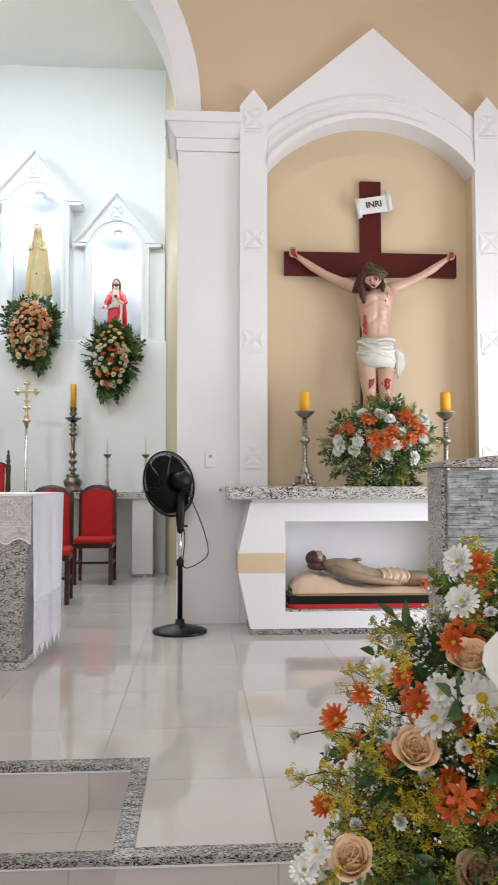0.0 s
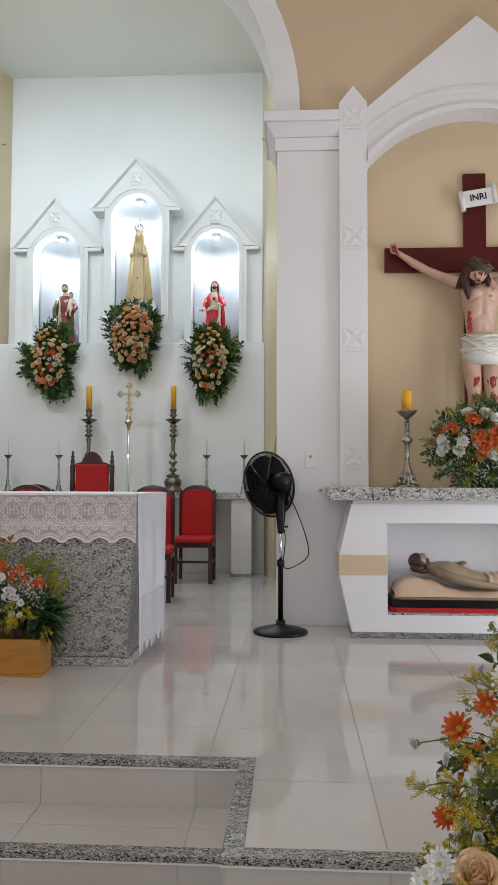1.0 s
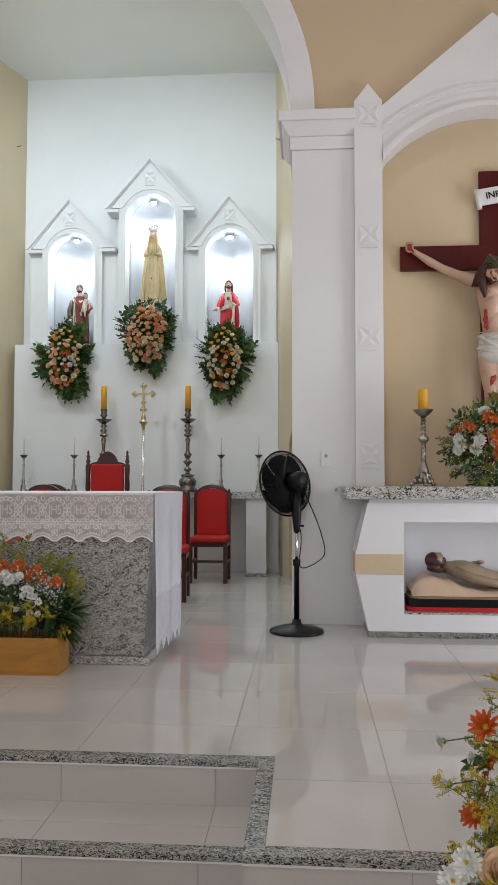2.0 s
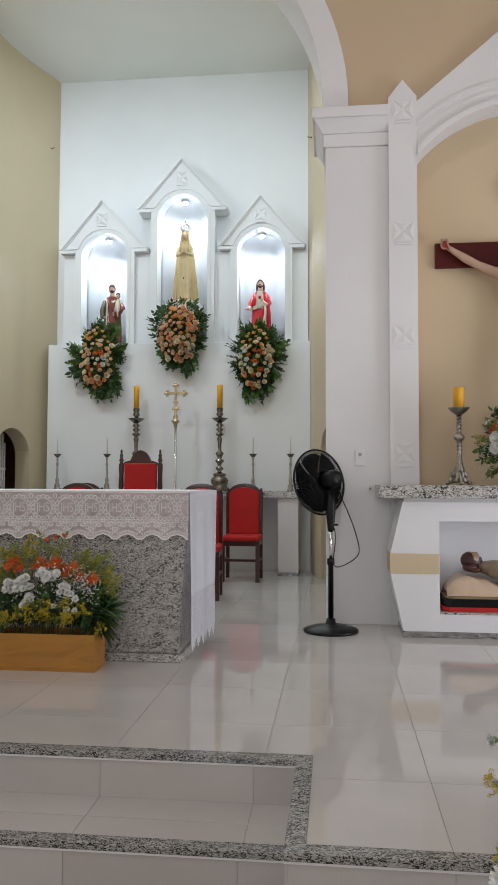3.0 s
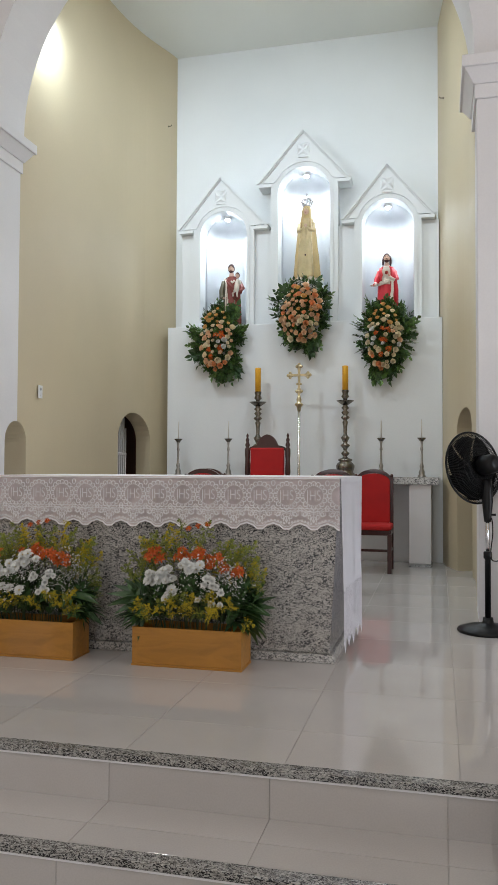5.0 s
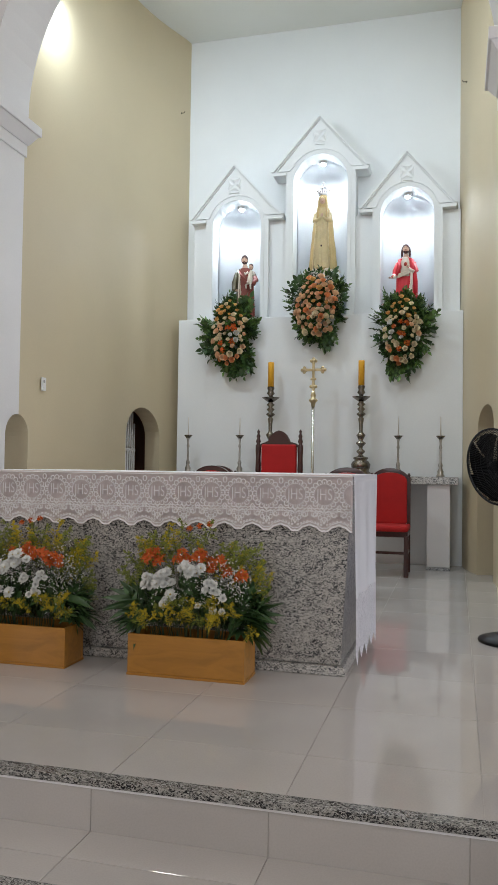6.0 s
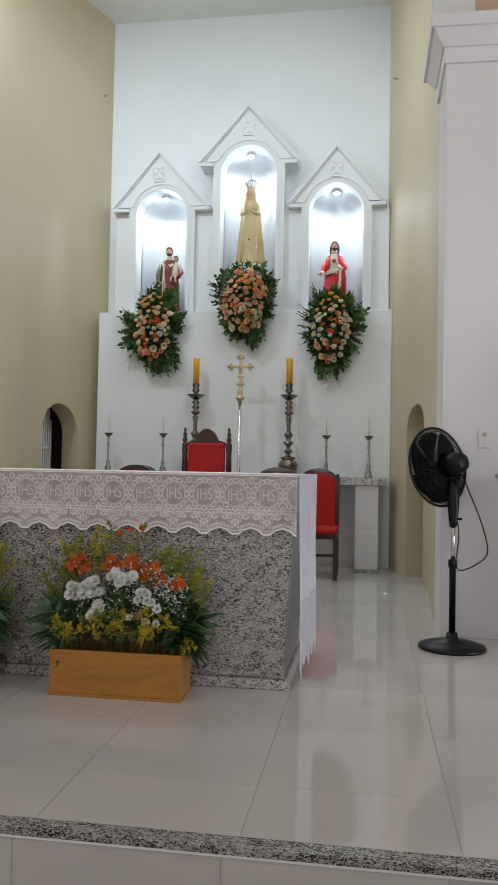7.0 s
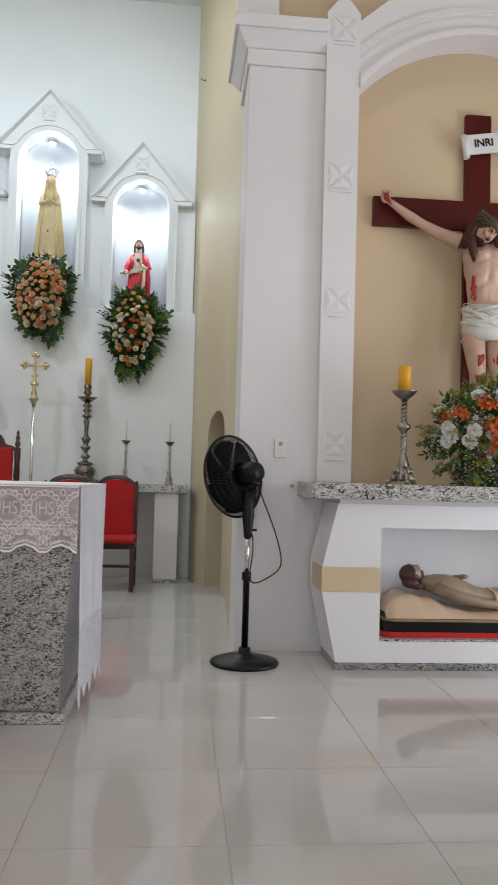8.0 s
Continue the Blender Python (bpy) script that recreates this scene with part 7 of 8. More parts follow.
def planter(x0, seed):
    """A wooden box and the flowers that stand in it."""
    rnd = random.Random(seed)
    ob = thing("flower_box", "varnished pine flower box on the tiled floor before the altar", "planter", pose(x0, 4.225, 0), group="flower boxes")
    w, d, h, t = 0.585, 0.20, 0.198, 0.014
    part("front_board", boxed(0, w, 0, t, 0.012, h, 0.002), BOX_WOOD, ob)
    part("back_board", boxed(0, w, d - t, d, 0.012, h, 0.002), BOX_WOOD, ob)
    part("end_board", boxed(0.001, t, t + 0.0005, d - t - 0.0005, 0.012, h - 0.001, 0.001), BOX_WOOD, ob)
    part("end_board", boxed(w - t, w - 0.001, t + 0.0005, d - t - 0.0005, 0.012, h - 0.001, 0.001), BOX_WOOD, ob)
    part("bottom_board", boxed(-0.003, w + 0.003, -0.004, d + 0.003, 0.0, 0.0118, 0.002), BOX_WOOD, ob)
    fl = thing("box_flowers", "white chrysanthemums, orange lilies and goldenrod in green leaves", "flowers", pose(x0 + w / 2, 4.325, 0.15), group="flowers in boxes")
    # dark stems and leaves inside, kept behind the front board
    sh = Sheet()
    for k in range(130):
        u = rnd.uniform(-1, 1)
        p = Vector((u * 0.25, rnd.uniform(-0.05, 0.075), rnd.uniform(0.05, 0.16)))
        dv = Vector((u * 0.6 + rnd.uniform(-0.2, 0.2), rnd.uniform(-0.35, 0.3), rnd.uniform(0.6, 1.2)))
        sh.join((RUSCUS if k % 3 else FERN)[rnd.randrange(3)], aim(p, dv, rnd.uniform(0, 360), rnd.uniform(0.7, 1.1), "Y"), {1: 0 if k % 2 else 1})
    for k in range(70):
        u = rnd.uniform(-1, 1)
        p = Vector((u * 0.25, -0.055 + rnd.uniform(-0.03, 0.06), rnd.uniform(0.12, 0.32)))
        stem_at(sh, (p.x * 0.8, p.y + 0.03, 0), p, 0.0022)
    part("foliage", sh.mesh("foliage"), None, fl, "dark green leaves and stems")
    # broad dark leaves that lean out over both ends
    sh = Sheet()
    for s in (-1, 1):
        for k in range(6):
            p = (s * (0.23 + 0.05 * rnd.random()), rnd.uniform(-0.03, 0.06), 0.075 + 0.022 * k)
            sh.join(PALM[k % 2], aim(p, (s * 0.9, -0.4 + 0.3 * rnd.random(), -0.15 + 0.14 * k * rnd.random()), rnd.uniform(-70, 70), rnd.uniform(0.8, 1.3), "Y"))
        for k in range(4):
            leaf_at(sh, aim((s * 0.24, -0.02 * k, 0.10 + 0.03 * k), (s * 0.9, -0.3, 0.25 * rnd.random() - 0.05), rnd.uniform(-30, 30), 1.0, "Y"), 0.20, 0.055, 0, 0.35)
    part("end_leaves", sh.mesh("end_leaves"), None, fl, "broad dark green leaves")
    sh = Sheet()
    for k in range(78):
        u = rnd.uniform(-1, 1)
        p = Vector((u * 0.32, rnd.uniform(0.0, 0.10), 0.24 + 0.17 * (1 - u * u) + rnd.uniform(-0.14, 0.05)))
        sh.join(rnd.choice(LIMEROD), aim(p, (u * 0.9 + rnd.uniform(-0.35, 0.35), rnd.uniform(-0.35, 0.25), 1), rnd.uniform(0, 360), rnd.uniform(0.7, 1.2), "Y"), {2: 2 if k % 4 else 10})
    part("lime_sprays", sh.mesh("lime_sprays"), None, fl, "feathery lime-green sprays")
    sh = Sheet()
    for k in range(36):
        u = rnd.uniform(-1, 1)
        p = Vector((u * 0.26, -0.055 - rnd.uniform(0, 0.03), 0.085 + rnd.uniform(0, 0.10)))
        sh.join(rnd.choice(GOLDROD), aim(p, (u * 0.6 + rnd.uniform(-0.7, 0.7), -0.55, rnd.uniform(0.05, 0.7)), rnd.uniform(0, 360), rnd.uniform(0.5, 0.85), "Y"), {10: 10 if k % 3 else 2})
    part("goldenrod", sh.mesh("goldenrod"), None, fl, "drooping yellow goldenrod")
    sh = Sheet()
    for k in range(30):
        u = rnd.uniform(-0.4, 1)
        sh.join(rnd.choice(BREATH), aim((u * 0.30, rnd.uniform(-0.07, 0.05), 0.20 + rnd.uniform(-0.06, 0.16)), (u, -0.5, 0.7), rnd.uniform(0, 360), rnd.uniform(0.6, 1.0), "Y"))
    part("white_sprays", sh.mesh("white_sprays"), None, fl, "tiny white filler flowers")
    # chrysanthemums in two clusters, one loose drift of small pompons, lilies behind
    for k in range(27):
        u, z = (rnd.gauss(-0.56, 0.20), 0.335) if k < 16 else (rnd.gauss(0.10, 0.13), 0.375) if k < 24 else (rnd.uniform(-0.5, 0.0), 0.225)
        u = max(-1.0, min(0.4, u))
        b = part("chrysanthemum", rnd.choice(MUM), None, fl, "white chrysanthemum")
        b.matrix_local = aim((u * 0.25, -0.10 + rnd.uniform(-0.02, 0.02), z + 0.03 * u + rnd.uniform(-0.035, 0.03)), (u * 0.4 + rnd.uniform(-0.2, 0.2), -1, 0.75 + rnd.uniform(-0.3, 0.3)), rnd.uniform(0, 360), rnd.uniform(0.65, 0.9))
    for k in range(15):
        u = rnd.uniform(-0.6, 0.85) if k > 9 else rnd.gauss(0.55, 0.16)
        b = part("pompon", rnd.choice(POMPON), None, fl, "small white pompon bloom")
        b.matrix_local = aim((u * 0.25, -0.105, 0.245 + rnd.uniform(-0.07, 0.08)), (u * 0.3, -1, 0.5), rnd.uniform(0, 360), rnd.uniform(0.75, 1.15))
    for k in range(24):
        u = (-0.85, -0.72, -0.15, 0.08, 0.22, 0.42, 0.62, 0.88)[k % 8] + rnd.gauss(0, 0.06)
        b = part("lily", rnd.choice(LILY), None, fl, "orange lily")
        z = 0.415 - 0.055 * max(0.0, u) ** 2 + rnd.uniform(-0.04, 0.03)
        b.matrix_local = aim((u * 0.265, -0.035 + rnd.uniform(-0.03, 0.03), z), (u * 0.4 + rnd.uniform(-0.4, 0.4), -0.9, 0.7 + rnd.uniform(-0.4, 0.4)), rnd.uniform(0, 360), rnd.uniform(0.5, 0.85))
    for k in range(3):
        b = part("lily", LILY[k], None, fl, "dark orange lily above the sprays")
        b.matrix_local = aim((-0.02 + 0.05 * k, 0.0, 0.555 + 0.012 * k), (0.2 * k - 0.2, -0.8, 0.6), 80 * k, 0.4)


planter(-1.855, 21)
planter(-2.775, 22)


def mound(name, label, m, rad, blooms, sprays, leaves, seed, cut=None, bloom_r=0.055, low=-0.55, bloom_low=-1.0):
    """A rounded arrangement: leaves inside, sprays and blooms over its surface. rad: half sizes; cut: a test on directions."""
    rnd = random.Random(seed)
    ob = thing(name, label, "flowers", m)

    def direction():
        while True:
            d = Vector((rnd.gauss(0, 1), rnd.gauss(0, 1), rnd.gauss(0, 1))).normalized()
            if d.z > low and (cut is None or cut(d)):
                return d

    def spot(d, k):
        return Vector((d.x * rad[0] * k, d.y * rad[1] * k, d.z * rad[2] * k))

    sh = Sheet()
    for k in range(leaves):
        d = direction()
        t = rnd.choice((RUSCUS, FERN, EUCA, RUSCUS))[rnd.randrange(3)]
        sh.join(t, aim(spot(d, rnd.uniform(0.35, 0.80)), d + Vector((0, 0, rnd.uniform(-0.3, 0.2))), rnd.uniform(0, 360), rnd.uniform(0.7, 1.1), "Y"))
    part("foliage", sh.mesh("foliage"), None, ob, "mixed green foliage")
    for nm, lab, kinds, n, lo, hi in sprays:
        sh = Sheet()
        for k in range(n):
            d = direction()
            sh.join(rnd.choice(kinds), aim(spot(d, rnd.uniform(lo, hi)), d + Vector((rnd.uniform(-0.4, 0.4), rnd.uniform(-0.4, 0.4), rnd.uniform(-0.2, 0.5))), rnd.uniform(0, 360), rnd.uniform(0.75, 1.15), "Y"))
        part(nm, sh.mesh(nm), None, ob, lab)
    placed = []
    for nm, lab, kinds, n, size, out in blooms:
        got = 0
        for tries in range(n * 40):
            d = direction()
            if d.z < bloom_low:
                continue
            p = spot(d, out + rnd.uniform(-0.05, 0.07))
            if any((p - q).length < bloom_r * 0.85 for q in placed):
                continue
            placed.append(p)
            b = part(nm, rnd.choice(kinds), None, ob, lab)
            b.matrix_local = aim(p, d + Vector((0, -0.15, 0.15)), rnd.uniform(0, 360), size * rnd.uniform(0.85, 1.15))
            got += 1
            if got == n:
                break
    return ob


def toward(d):
    return d.y < 0.35


bouquet = mound("side_altar_bouquet", "round bouquet of white daisies and orange lilies on the granite top", pose(1.42, 5.60, 1.29), (0.37, 0.20, 0.29),
      [("daisy", "white daisy", DAISY, 12, 0.85, 1.0), ("lily", "orange lily", LILY, 6, 1.1, 0.95), ("pompon", "small white bloom", POMPON, 44, 0.8, 1.0)],
      [("lime_sprays", "feathery lime-green sprays", LIMEROD, 120, 0.5, 0.9), ("white_sprays", "tiny white filler flowers", BREATH, 50, 0.65, 0.92), ("goldenrod", "yellow goldenrod", GOLDROD, 10, 0.65, 0.85)],
      180, 31, toward, 0.045, -0.95, -0.12)
rnd_b = random.Random(12)
# the larger blooms: kind, place across and height from the middle of the bouquet
for kind, x, z in (("lily", -0.09, 0.05), ("lily", -0.01, 0.035), ("lily", 0.09, 0.025), ("lily", 0.185, 0.06), ("lily", 0.14, 0.225), ("lily", 0.18, 0.175), ("lily", -0.25, 0.12), ("lily", -0.12, 0.18), ("lily", -0.07, -0.03), ("lily", 0.24, 0.125), ("lily", 0.03, 0.10),
                   ("mum", -0.03, 0.225), ("mum", 0.03, 0.20), ("mum", -0.15, 0.225), ("mum", -0.2, 0.035), ("mum", -0.23, -0.03), ("mum", -0.335, 0.03), ("mum", -0.32, -0.02), ("mum", -0.01, -0.055), ("mum", 0.045, 0.0), ("mum", 0.09, 0.08), ("mum", 0.265, 0.135), ("mum", 0.29, 0.19), ("mum", 0.32, 0.15), ("mum", 0.27, 0.06), ("mum", 0.2, -0.09)):
    for k in range(2):
        dx, dz = x + rnd_b.uniform(-0.022, 0.022), z + rnd_b.uniform(-0.018, 0.018)
        deep = 0.2 * math.sqrt(max(0.04, 1 - (dx / 0.37) ** 2 - (dz / 0.29) ** 2)) + rnd_b.uniform(0.03, 0.06)
        b = part("lily" if kind == "lily" else "chrysanthemum", rnd_b.choice(LILY if kind == "lily" else MUM), None, bouquet, "orange lily" if kind == "lily" else "white chrysanthemum")
        b.matrix_local = aim((dx, -deep, dz), (dx * 2 + rnd_b.uniform(-0.3, 0.3), -0.8, dz * 2 + rnd_b.uniform(-0.1, 0.6)), rnd_b.uniform(0, 360), rnd_b.uniform(1.15, 1.5) if kind == "lily" else rnd_b.uniform(1.05, 1.3))
vase = thing("side_altar_vase", "dark green vase under the bouquet on the granite top", "vase", pose(1.42, 5.60, 1.012))
bm = bmesh.new()
lathe(bm, [(0.10, 0.0), (0.13, 0.05), (0.12, 0.12), (0.09, 0.16)], 20)
part("bowl", bm, LEAF_DARK, vase)


def ambo():
    ob = thing("stone_ambo", "ambo clad in rough grey split stone with a granite top", "lectern", pose(1.255, 3.60, 0))
    part("core", boxed(0.012, 0.70, 0.022, 0.24, 0.0, 1.10, 0.004), ALTAR_STONE, ob)
    rnd = random.Random(5)
    low = bmesh.new()
    z = 0.004
    while z < 1.09:
        h = rnd.uniform(0.007, 0.016)
        x = 0.014
        while x < 0.69:
            w = min(rnd.uniform(0.035, 0.11), 0.70 - x)
            out = rnd.uniform(0.0, 0.016)
            y0, z1 = 0.006 - out, min(z + h, 1.098) - 0.0012
            bm = low if z < 0.86 else bmesh.new()
            vs = box(bm, x, x + w - 0.0015, y0, 0.0215, z, z1)
            for v in (vs[0], vs[1], vs[4], vs[5]):
                v.co.y += rnd.uniform(-0.005, 0.005)
                v.co.z += rnd.uniform(-0.0015, 0.0015)
            if bm is not low:
                part("stone", bm, SPLIT_STONE, ob)
            x += w
        z += h
    tagged(part("lower_stones", low, SPLIT_STONE, ob), kind="stuff")
    bm = bmesh.new()
    top = [(0.76 * i / 14 - 0.02, 1.126 + 0.035 * math.sin(math.pi * i / 14)) for i in range(15)]
    plate(bm, [(-0.02, 1.112), (0.74, 1.112)] + [(x, z + 0.008) for x, z in top][::-1], [], -0.03, 0.27)
    part("top", bm, ALTAR_STONE, ob, "grey granite reading top")
    part("side_panel", boxed(-0.012, 0.0115, 0.02, 0.24, 0.0, 1.11, 0.003), ALTAR_STONE, ob, "smooth dark granite side panel")


SPLIT_STONE = plain("split_grey_stone", (0.62, 0.67, 0.69), 0.8, 0.4, 18, 90, 1.0, pieces=0.3)
ambo()

# big arrangement on a pedestal beside the steps, near the camera's start
FG = (0.93, 1.72, 0.39)


def fg_side(d):
    return d.x < 0.6 and d.y < 0.6 and d.z < 0.24 + 1.35 * (d.x + 0.95)


fg = mound("standing_flower_arrangement", "large arrangement of peach roses, white daisies, orange lilies and goldenrod", pose(*FG), (0.51, 0.34, 0.50),
           [("daisy", "white daisy", DAISY, 26, 1.0, 0.98), ("lily", "orange lily", LILY, 26, 1.0, 0.96), ("pompon", "small white bloom", POMPON, 60, 0.8, 1.0)],
           [("lime_sprays", "feathery lime-green sprays", LIMEROD, 430, 0.50, 0.86), ("goldenrod", "yellow goldenrod", GOLDROD, 70, 0.62, 0.88), ("white_sprays", "tiny white filler flowers", BREATH, 70, 0.66, 0.88)],
           340, 41, fg_side, 0.06)
rnd_g = random.Random(77)
ORANGE_DAISY = [daisy(12, 0.030, 7, 10, rng, 2, 0.26, 34).mesh("orange_daisy") for _ in range(2)]
BIG_ROSE = [rose(12, 12, rng).mesh("big_rose") for _ in range(2)]
KINDS = {"o": ("orange_daisy", ORANGE_DAISY, "orange daisy"), "r": ("rose", BIG_ROSE, "pale peach rose"), "w": ("daisy", DAISY, "large white daisy"), "m": ("chrysanthemum", MUM, "white chrysanthemum")}
# the larger blooms on the near side: kind, place across and height, size
for kind, x, z, size in (("o", 0.373, 0.612, 1.05), ("r", 0.522, 0.541, 1.35), ("w", 0.645, 0.646, 1.55), ("w", 0.56, 0.605, 1.1), ("o", 0.527, 0.635, 1.0), ("o", 0.607, 0.600, 1.0), ("o", 0.633, 0.545, 1.0), ("o", 0.586, 0.498, 0.9),
                         ("r", 0.672, 0.60, 1.25), ("r", 0.404, 0.355, 1.35), ("r", 0.637, 0.315, 1.5), ("o", 0.353, 0.458, 0.9), ("m", 0.335, 0.385, 0.75), ("m", 0.312, 0.352, 0.8), ("m", 0.46, 0.695, 0.8), ("o", 0.494, 0.690, 0.85),
                         ("m", 0.605, 0.895, 0.9), ("o", 0.648, 0.885, 1.0), ("m", 0.617, 0.818, 1.0), ("o", 0.598, 0.745, 1.0), ("r", 0.625, 0.706, 1.3), ("m", 0.57, 0.655, 1.0), ("o", 0.66, 0.47, 1.0), ("o", 0.42, 0.66, 0.8)):
    nm, kinds, lab = KINDS[kind]
    rise = 0.9 if kind == "r" else 0.45
    b = part(nm, rnd_g.choice(kinds), None, fg, lab)
    b.matrix_local = aim(Vector((x, 1.49 + rnd_g.uniform(-0.015, 0.02), z)) - Vector(FG), (-0.45 + rnd_g.uniform(-0.35, 0.35), -0.8, rise + rnd_g.uniform(-0.4, 0.3)), rnd_g.uniform(0, 360), size * (0.95 if kind == "r" else 1.0))
sh = Sheet()
for x, z, n in ((0.47, 0.66, 5), (0.37, 0.50, 4), (0.585, 0.43, 9), (0.60, 0.38, 7), (0.42, 0.56, 4), (0.50, 0.47, 4), (0.36, 0.33, 4)):
    for k in range(n):
        p = Vector((x + rnd_g.uniform(-0.04, 0.04), 1.54 + rnd_g.uniform(-0.02, 0.04), z + rnd_g.uniform(-0.04, 0.03)))
        sh.join(rnd_g.choice(GOLDROD), aim(p - Vector(FG), (-0.5 + rnd_g.uniform(-0.6, 0.6), -0.6, 0.5 + rnd_g.uniform(-0.6, 0.4)), rnd_g.uniform(0, 360), rnd_g.uniform(0.5, 0.8), "Y"))
part("goldenrod_spray", sh.mesh("goldenrod_spray"), None, fg, "arching yellow goldenrod tips")
# a white spathe flower, and a few stems that stray out of the mass
sh = Sheet()
petal_at(sh, pose(0, -0.07, 0), 0.15, 0.17, 8, 0.25, 0.25, 0.5, 7, 7)
stem_at(sh, (0, -0.03, 0.0), (0, 0.04, 0.035), 0.004, 9)
b = part("anthurium", sh.mesh("anthurium"), None, fg, "smooth white anthurium")
b.matrix_local = aim(Vector((0.725, 1.42, 0.72)) - Vector(FG), (-0.6, -0.8, 0.1), 20, 1.0)
for (x0, z0), (x1, z1) in (((0.42, 0.55), (0.305, 0.575)), ((0.41, 0.47), (0.315, 0.50)), ((0.42, 0.30), (0.32, 0.285))):
    sh = Sheet()
    mid = ((x0 + x1) / 2, 1.55, (z0 + z1) / 2 + 0.012)
    stem_at(sh, Vector((x0, 1.60, z0)) - Vector(FG), Vector(mid) - Vector(FG), 0.002)
    stem_at(sh, Vector(mid) - Vector(FG), Vector((x1, 1.52, z1)) - Vector(FG), 0.0016)
    bead_at(sh, Vector((x1, 1.52, z1)) - Vector(FG), 0.008, 1)
    p = part("pompon", POMPON[0], None, fg, "small white bloom on a straying stem")
    p.matrix_local = aim(Vector((x1 - 0.004, 1.518, z1)) - Vector(FG), (-0.9, -0.5, -0.1), 0, 0.7)
    part("stray_stem", sh.mesh("stray_stem"), None, fg)
stand = thing("flower_stand", "white round plaster flower stand under the large arrangement", "stand", pose(FG[0] + 0.05, FG[1] + 0.05, -0.503))
bm = bmesh.new()
lathe(bm, [(0.17, 0.0), (0.17, 0.03), (0.11, 0.06), (0.09, 0.3), (0.10, 0.55), (0.16, 0.60), (0.16, 0.63)], 24)
part("column", bm, WHITE, stand)
bm = bmesh.new()
lathe(bm, [(0.10, 0.631), (0.17, 0.70), (0.19, 0.80), (0.18, 0.86)], 24)
part("bowl", bm, PLASTIC_WHITE, stand, "white flower bowl")

spray = thing("bier_flowers", "small orange lilies laid at the foot of the bier", "flowers", pose(1.76, 5.60, 0.33))
for k, (x, z) in enumerate(((-0.05, 0.0), (0.0, 0.02), (0.05, -0.005), (0.09, 0.0))):
    b = part("lily", LILY[k % 3], None, spray, "orange lily")
    b.matrix_local = aim((x, -0.10, z), (0.2 * k - 0.3, -0.8, 0.6), 50 * k, 0.9)


# ---- floor pieces ----
def strip(name, parent, x0, x1, y0, y1, z0, z1, joints=1.4):
    """Granite nosing in lengths, with fine joints."""
    along_x = (x1 - x0) > (y1 - y0)
    total = (x1 - x0) if along_x else (y1 - y0)
    n = max(1, round(total / joints))
    for k in range(n):
        a, b = total * k / n + 0.0008, total * (k + 1) / n - 0.0008
        bm = boxed(x0 + a, x0 + b, y0, y1, z0, z1, 0.003) if along_x else boxed(x0, x1, y0 + a, y0 + b, z0, z1, 0.003)
        part(name, bm, NOSING, parent, "speckled black and white granite nosing")


NW = 0.062
strip("nosing", treads, -3.48, SIDE_X + NW, UP_Y, UP_Y + NW, -0.024, 0.001)
strip("nosing", treads, SIDE_X, SIDE_X + NW, FWD_Y + NW + 0.002, UP_Y - 0.002, -0.024, 0.001)
strip("nosing", treads, SIDE_X, 4.18, FWD_Y, FWD_Y + NW, -0.024, 0.001)
strip("nosing", treads, -3.48, SIDE_X - 0.002, LOW_Y, LOW_Y + NW, -STEP - 0.024, -STEP + 0.001)
strip("nosing", treads, -3.48, SIDE_X - 0.002, FWD_Y, FWD_Y + NW, -2 * STEP - 0.024, -2 * STEP + 0.001)
lay(sanct, -3.6, OX, UP_Y + NW, 9.25, 0.0)
lay(sanct, OX, OX + TX, OY, 9.25, 0.0)
lay(sanct, SIDE_X + NW, OX + TX, FWD_Y + NW, OY - TY, 0.0)
lay(sanct, OX + TX, 2.9, FWD_Y + NW, 6.05, 0.0)
# the tile round the corner of the steps
c0, c1, e0, e1 = SIDE_X + NW + GAP, UP_Y + NW + GAP, OX + GAP, OX + TX - GAP
bm = bmesh.new()
f0, f1 = OY - TY + GAP, OY - GAP
loop = [(c0, f0), (e1, f0), (e1, f1), (e0, f1), (e0, c1), (c0, c1)]
up = [bm.verts.new((x, y, 0.0)) for x, y in loop]
dn = [bm.verts.new((x, y, -0.011)) for x, y in loop]
bm.faces.new(up)
for i in range(6):
    bm.faces.new((up[i], dn[i], dn[(i + 1) % 6], up[(i + 1) % 6]))
part("tile", bm, PORCELAIN, sanct)
lay(sanct, OX + TX, 0.8, 7.6, 9.3, 0.0)
lay(sanct, -4.4, -3.6, 7.2, 9.3, 0.0)
lay(treads, -3.48, SIDE_X - 0.002, LOW_Y + NW, UP_Y + 0.012, -STEP, False, -0.042)
lay(treads, -3.48, SIDE_X - 0.002, FWD_Y + NW, LOW_Y + 0.012, -2 * STEP, False, -0.055)
lay(treads, -3.48, SIDE_X + 0.012, -STEP, -0.025, UP_Y + 0.009, True, -0.042)
lay(treads, -3.48, SIDE_X + 0.012, -2 * STEP, -STEP - 0.025, LOW_Y + 0.009, True, -0.055)
lay(treads, -3.48, SIDE_X + 0.012, -3 * STEP, -2 * STEP - 0.025, FWD_Y + 0.009, True)
lay(treads, SIDE_X + 0.012, 3.0, -STEP * 3, -0.025, FWD_Y + 0.009, True)
nave_tiles = thing("floor_nave_tiles", "polished beige porcelain nave floor", "floor", kind="structure")
lay(nave_tiles, -3.2, 1.8, -1.2, FWD_Y + 0.009, -0.51 + 0.007)


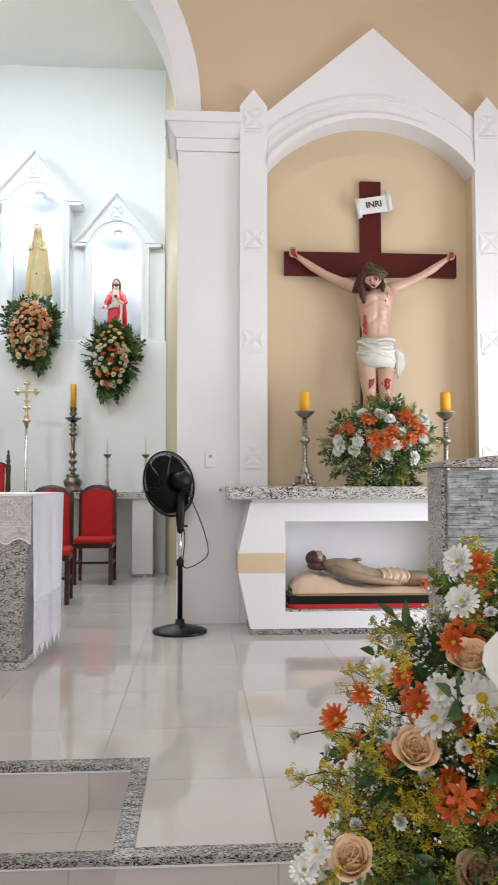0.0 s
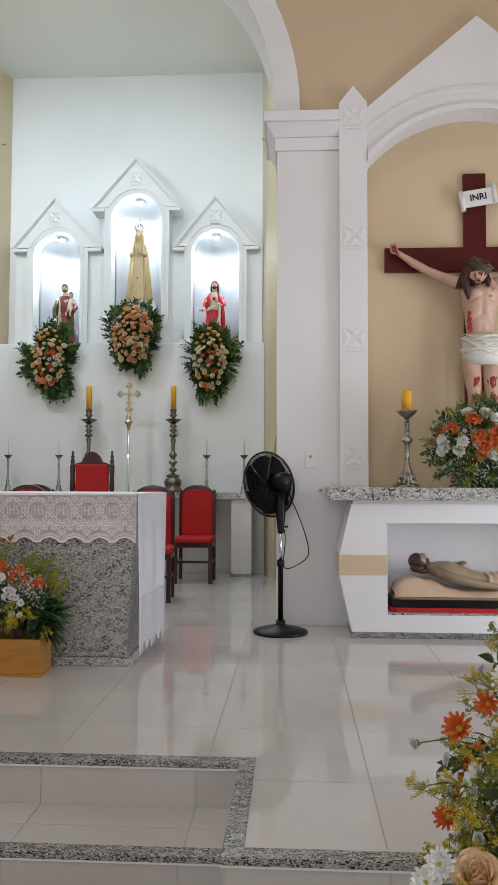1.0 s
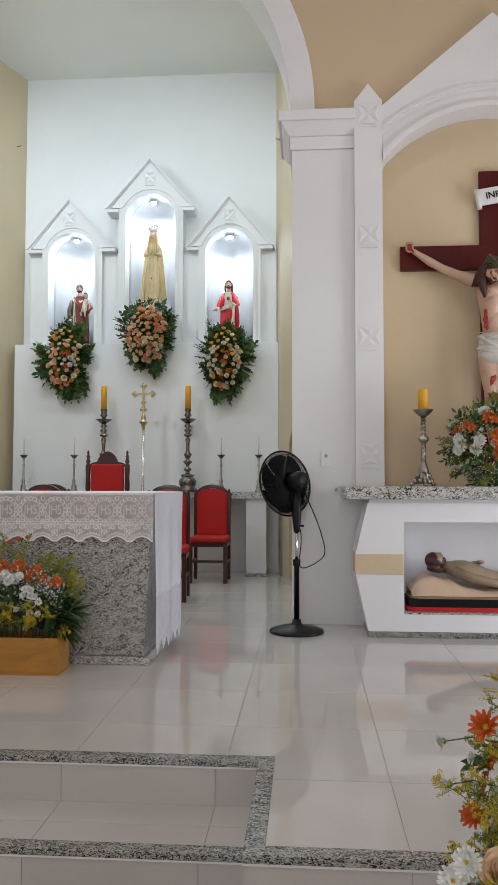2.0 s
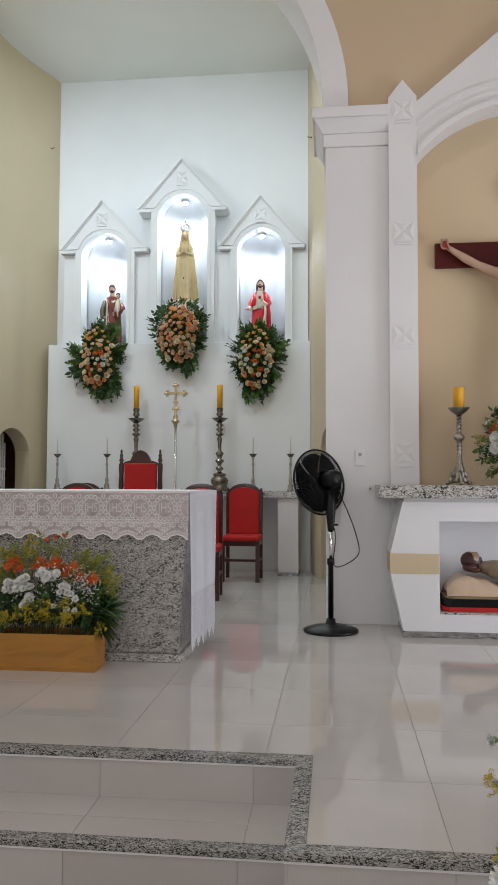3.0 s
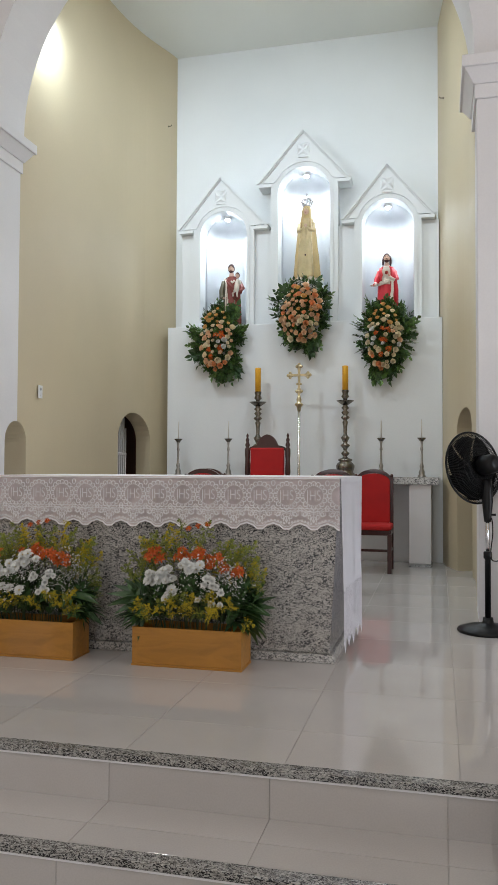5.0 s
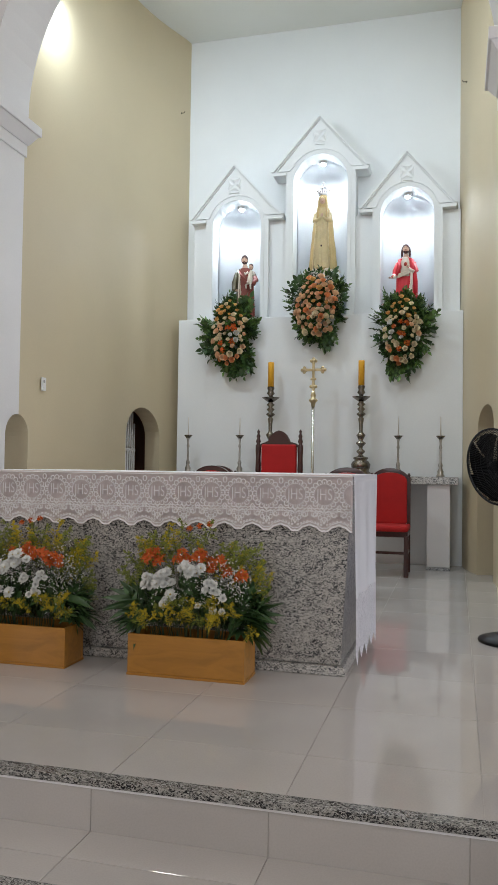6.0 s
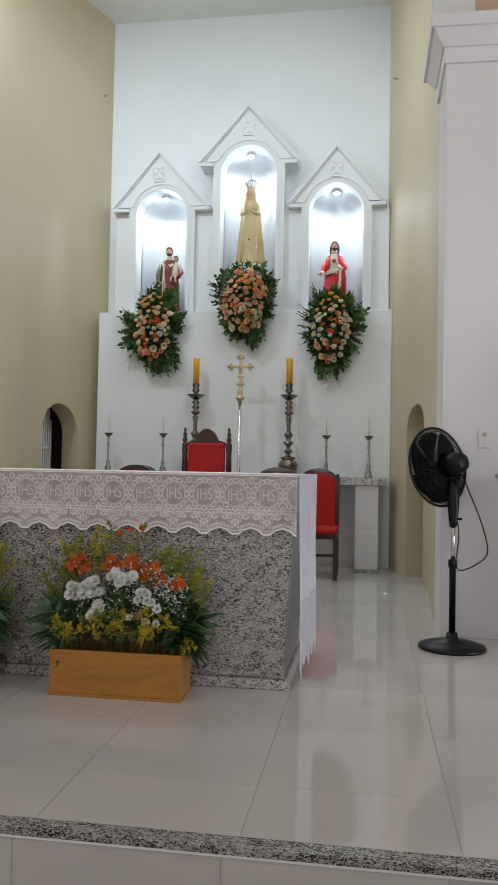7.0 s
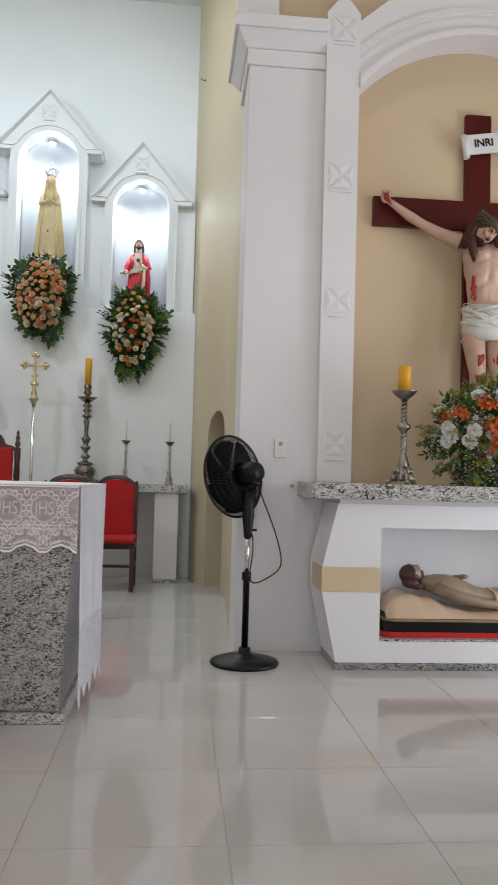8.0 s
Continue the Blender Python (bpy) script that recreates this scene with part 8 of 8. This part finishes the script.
def lay_rest(name, parent, x0, x1, y0, y1, z, holes):
    """The tiles out of the way, joined: all of the grid in a rectangle but for the laid parts."""
    vs, fs = [], []
    for i in range(math.floor((x0 - OX) / TX), math.ceil((x1 - OX) / TX)):
        for j in range(math.floor((y0 - OY) / TY), math.ceil((y1 - OY) / TY)):
            a, b = max(x0, OX + i * TX), min(x1, OX + (i + 1) * TX)
            c, d = max(y0, OY + j * TY), min(y1, OY + (j + 1) * TY)
            for h in holes:
                if b > h[0] and a < h[1] and d > h[2] and c < h[3]:
                    if a < h[0]:
                        b = min(b, h[0])
                    elif b > h[1]:
                        a = max(a, h[1])
                    elif c < h[2]:
                        d = min(d, h[2])
                    elif d > h[3]:
                        c = max(c, h[3])
                    else:
                        b = a
            if b - a < 0.01 or d - c < 0.01:
                continue
            n = len(vs)
            g = GAP
            vs += [(px, py, pz) for pz in (z - 0.011, z) for px, py in ((a + g, c + g), (b - g, c + g), (b - g, d - g), (a + g, d - g))]
            fs += [(n + 4, n + 5, n + 6, n + 7)] + [(n + k, n + (k + 1) % 4, n + 4 + (k + 1) % 4, n + 4 + k) for k in range(4)]
    me = bpy.data.meshes.new(name)
    me.from_pydata(vs, [], fs)
    me.materials.append(PORCELAIN)
    tagged(part(name, me, None, parent), kind="stuff")


lay_rest("far_tiles", nave_tiles, -6.48, 4.18, -8.98, FWD_Y + 0.009, -0.503, [(-3.2, 1.8, -1.2, 3.0)])
lay_rest("far_tiles", sanct, 2.9, 4.18, FWD_Y + NW, FRONT, 0.0, [])
lay_rest("far_tiles", sanct, -6.48, -3.6, UP_Y + NW, FRONT, 0.0, [])
# pale sealant under the nosings
for x0, x1, y, z in ((-3.48, SIDE_X, UP_Y, 0.0), (-3.48, SIDE_X, LOW_Y, -STEP), (-3.48, SIDE_X, FWD_Y, -2 * STEP), (SIDE_X, 3.0, FWD_Y, 0.0)):
    part("sealant", boxed(x0, x1, y + 0.003, y + 0.0088, z - 0.031, z - 0.0242), WHITE, treads, "thin line of white sealant")
# side of the platform beside the steps
bm = boxed(SIDE_X + 0.004, SIDE_X + 0.0115, FWD_Y + 0.012, UP_Y, -0.505, -0.025)
part("side_riser", bm, PORCELAIN, treads)
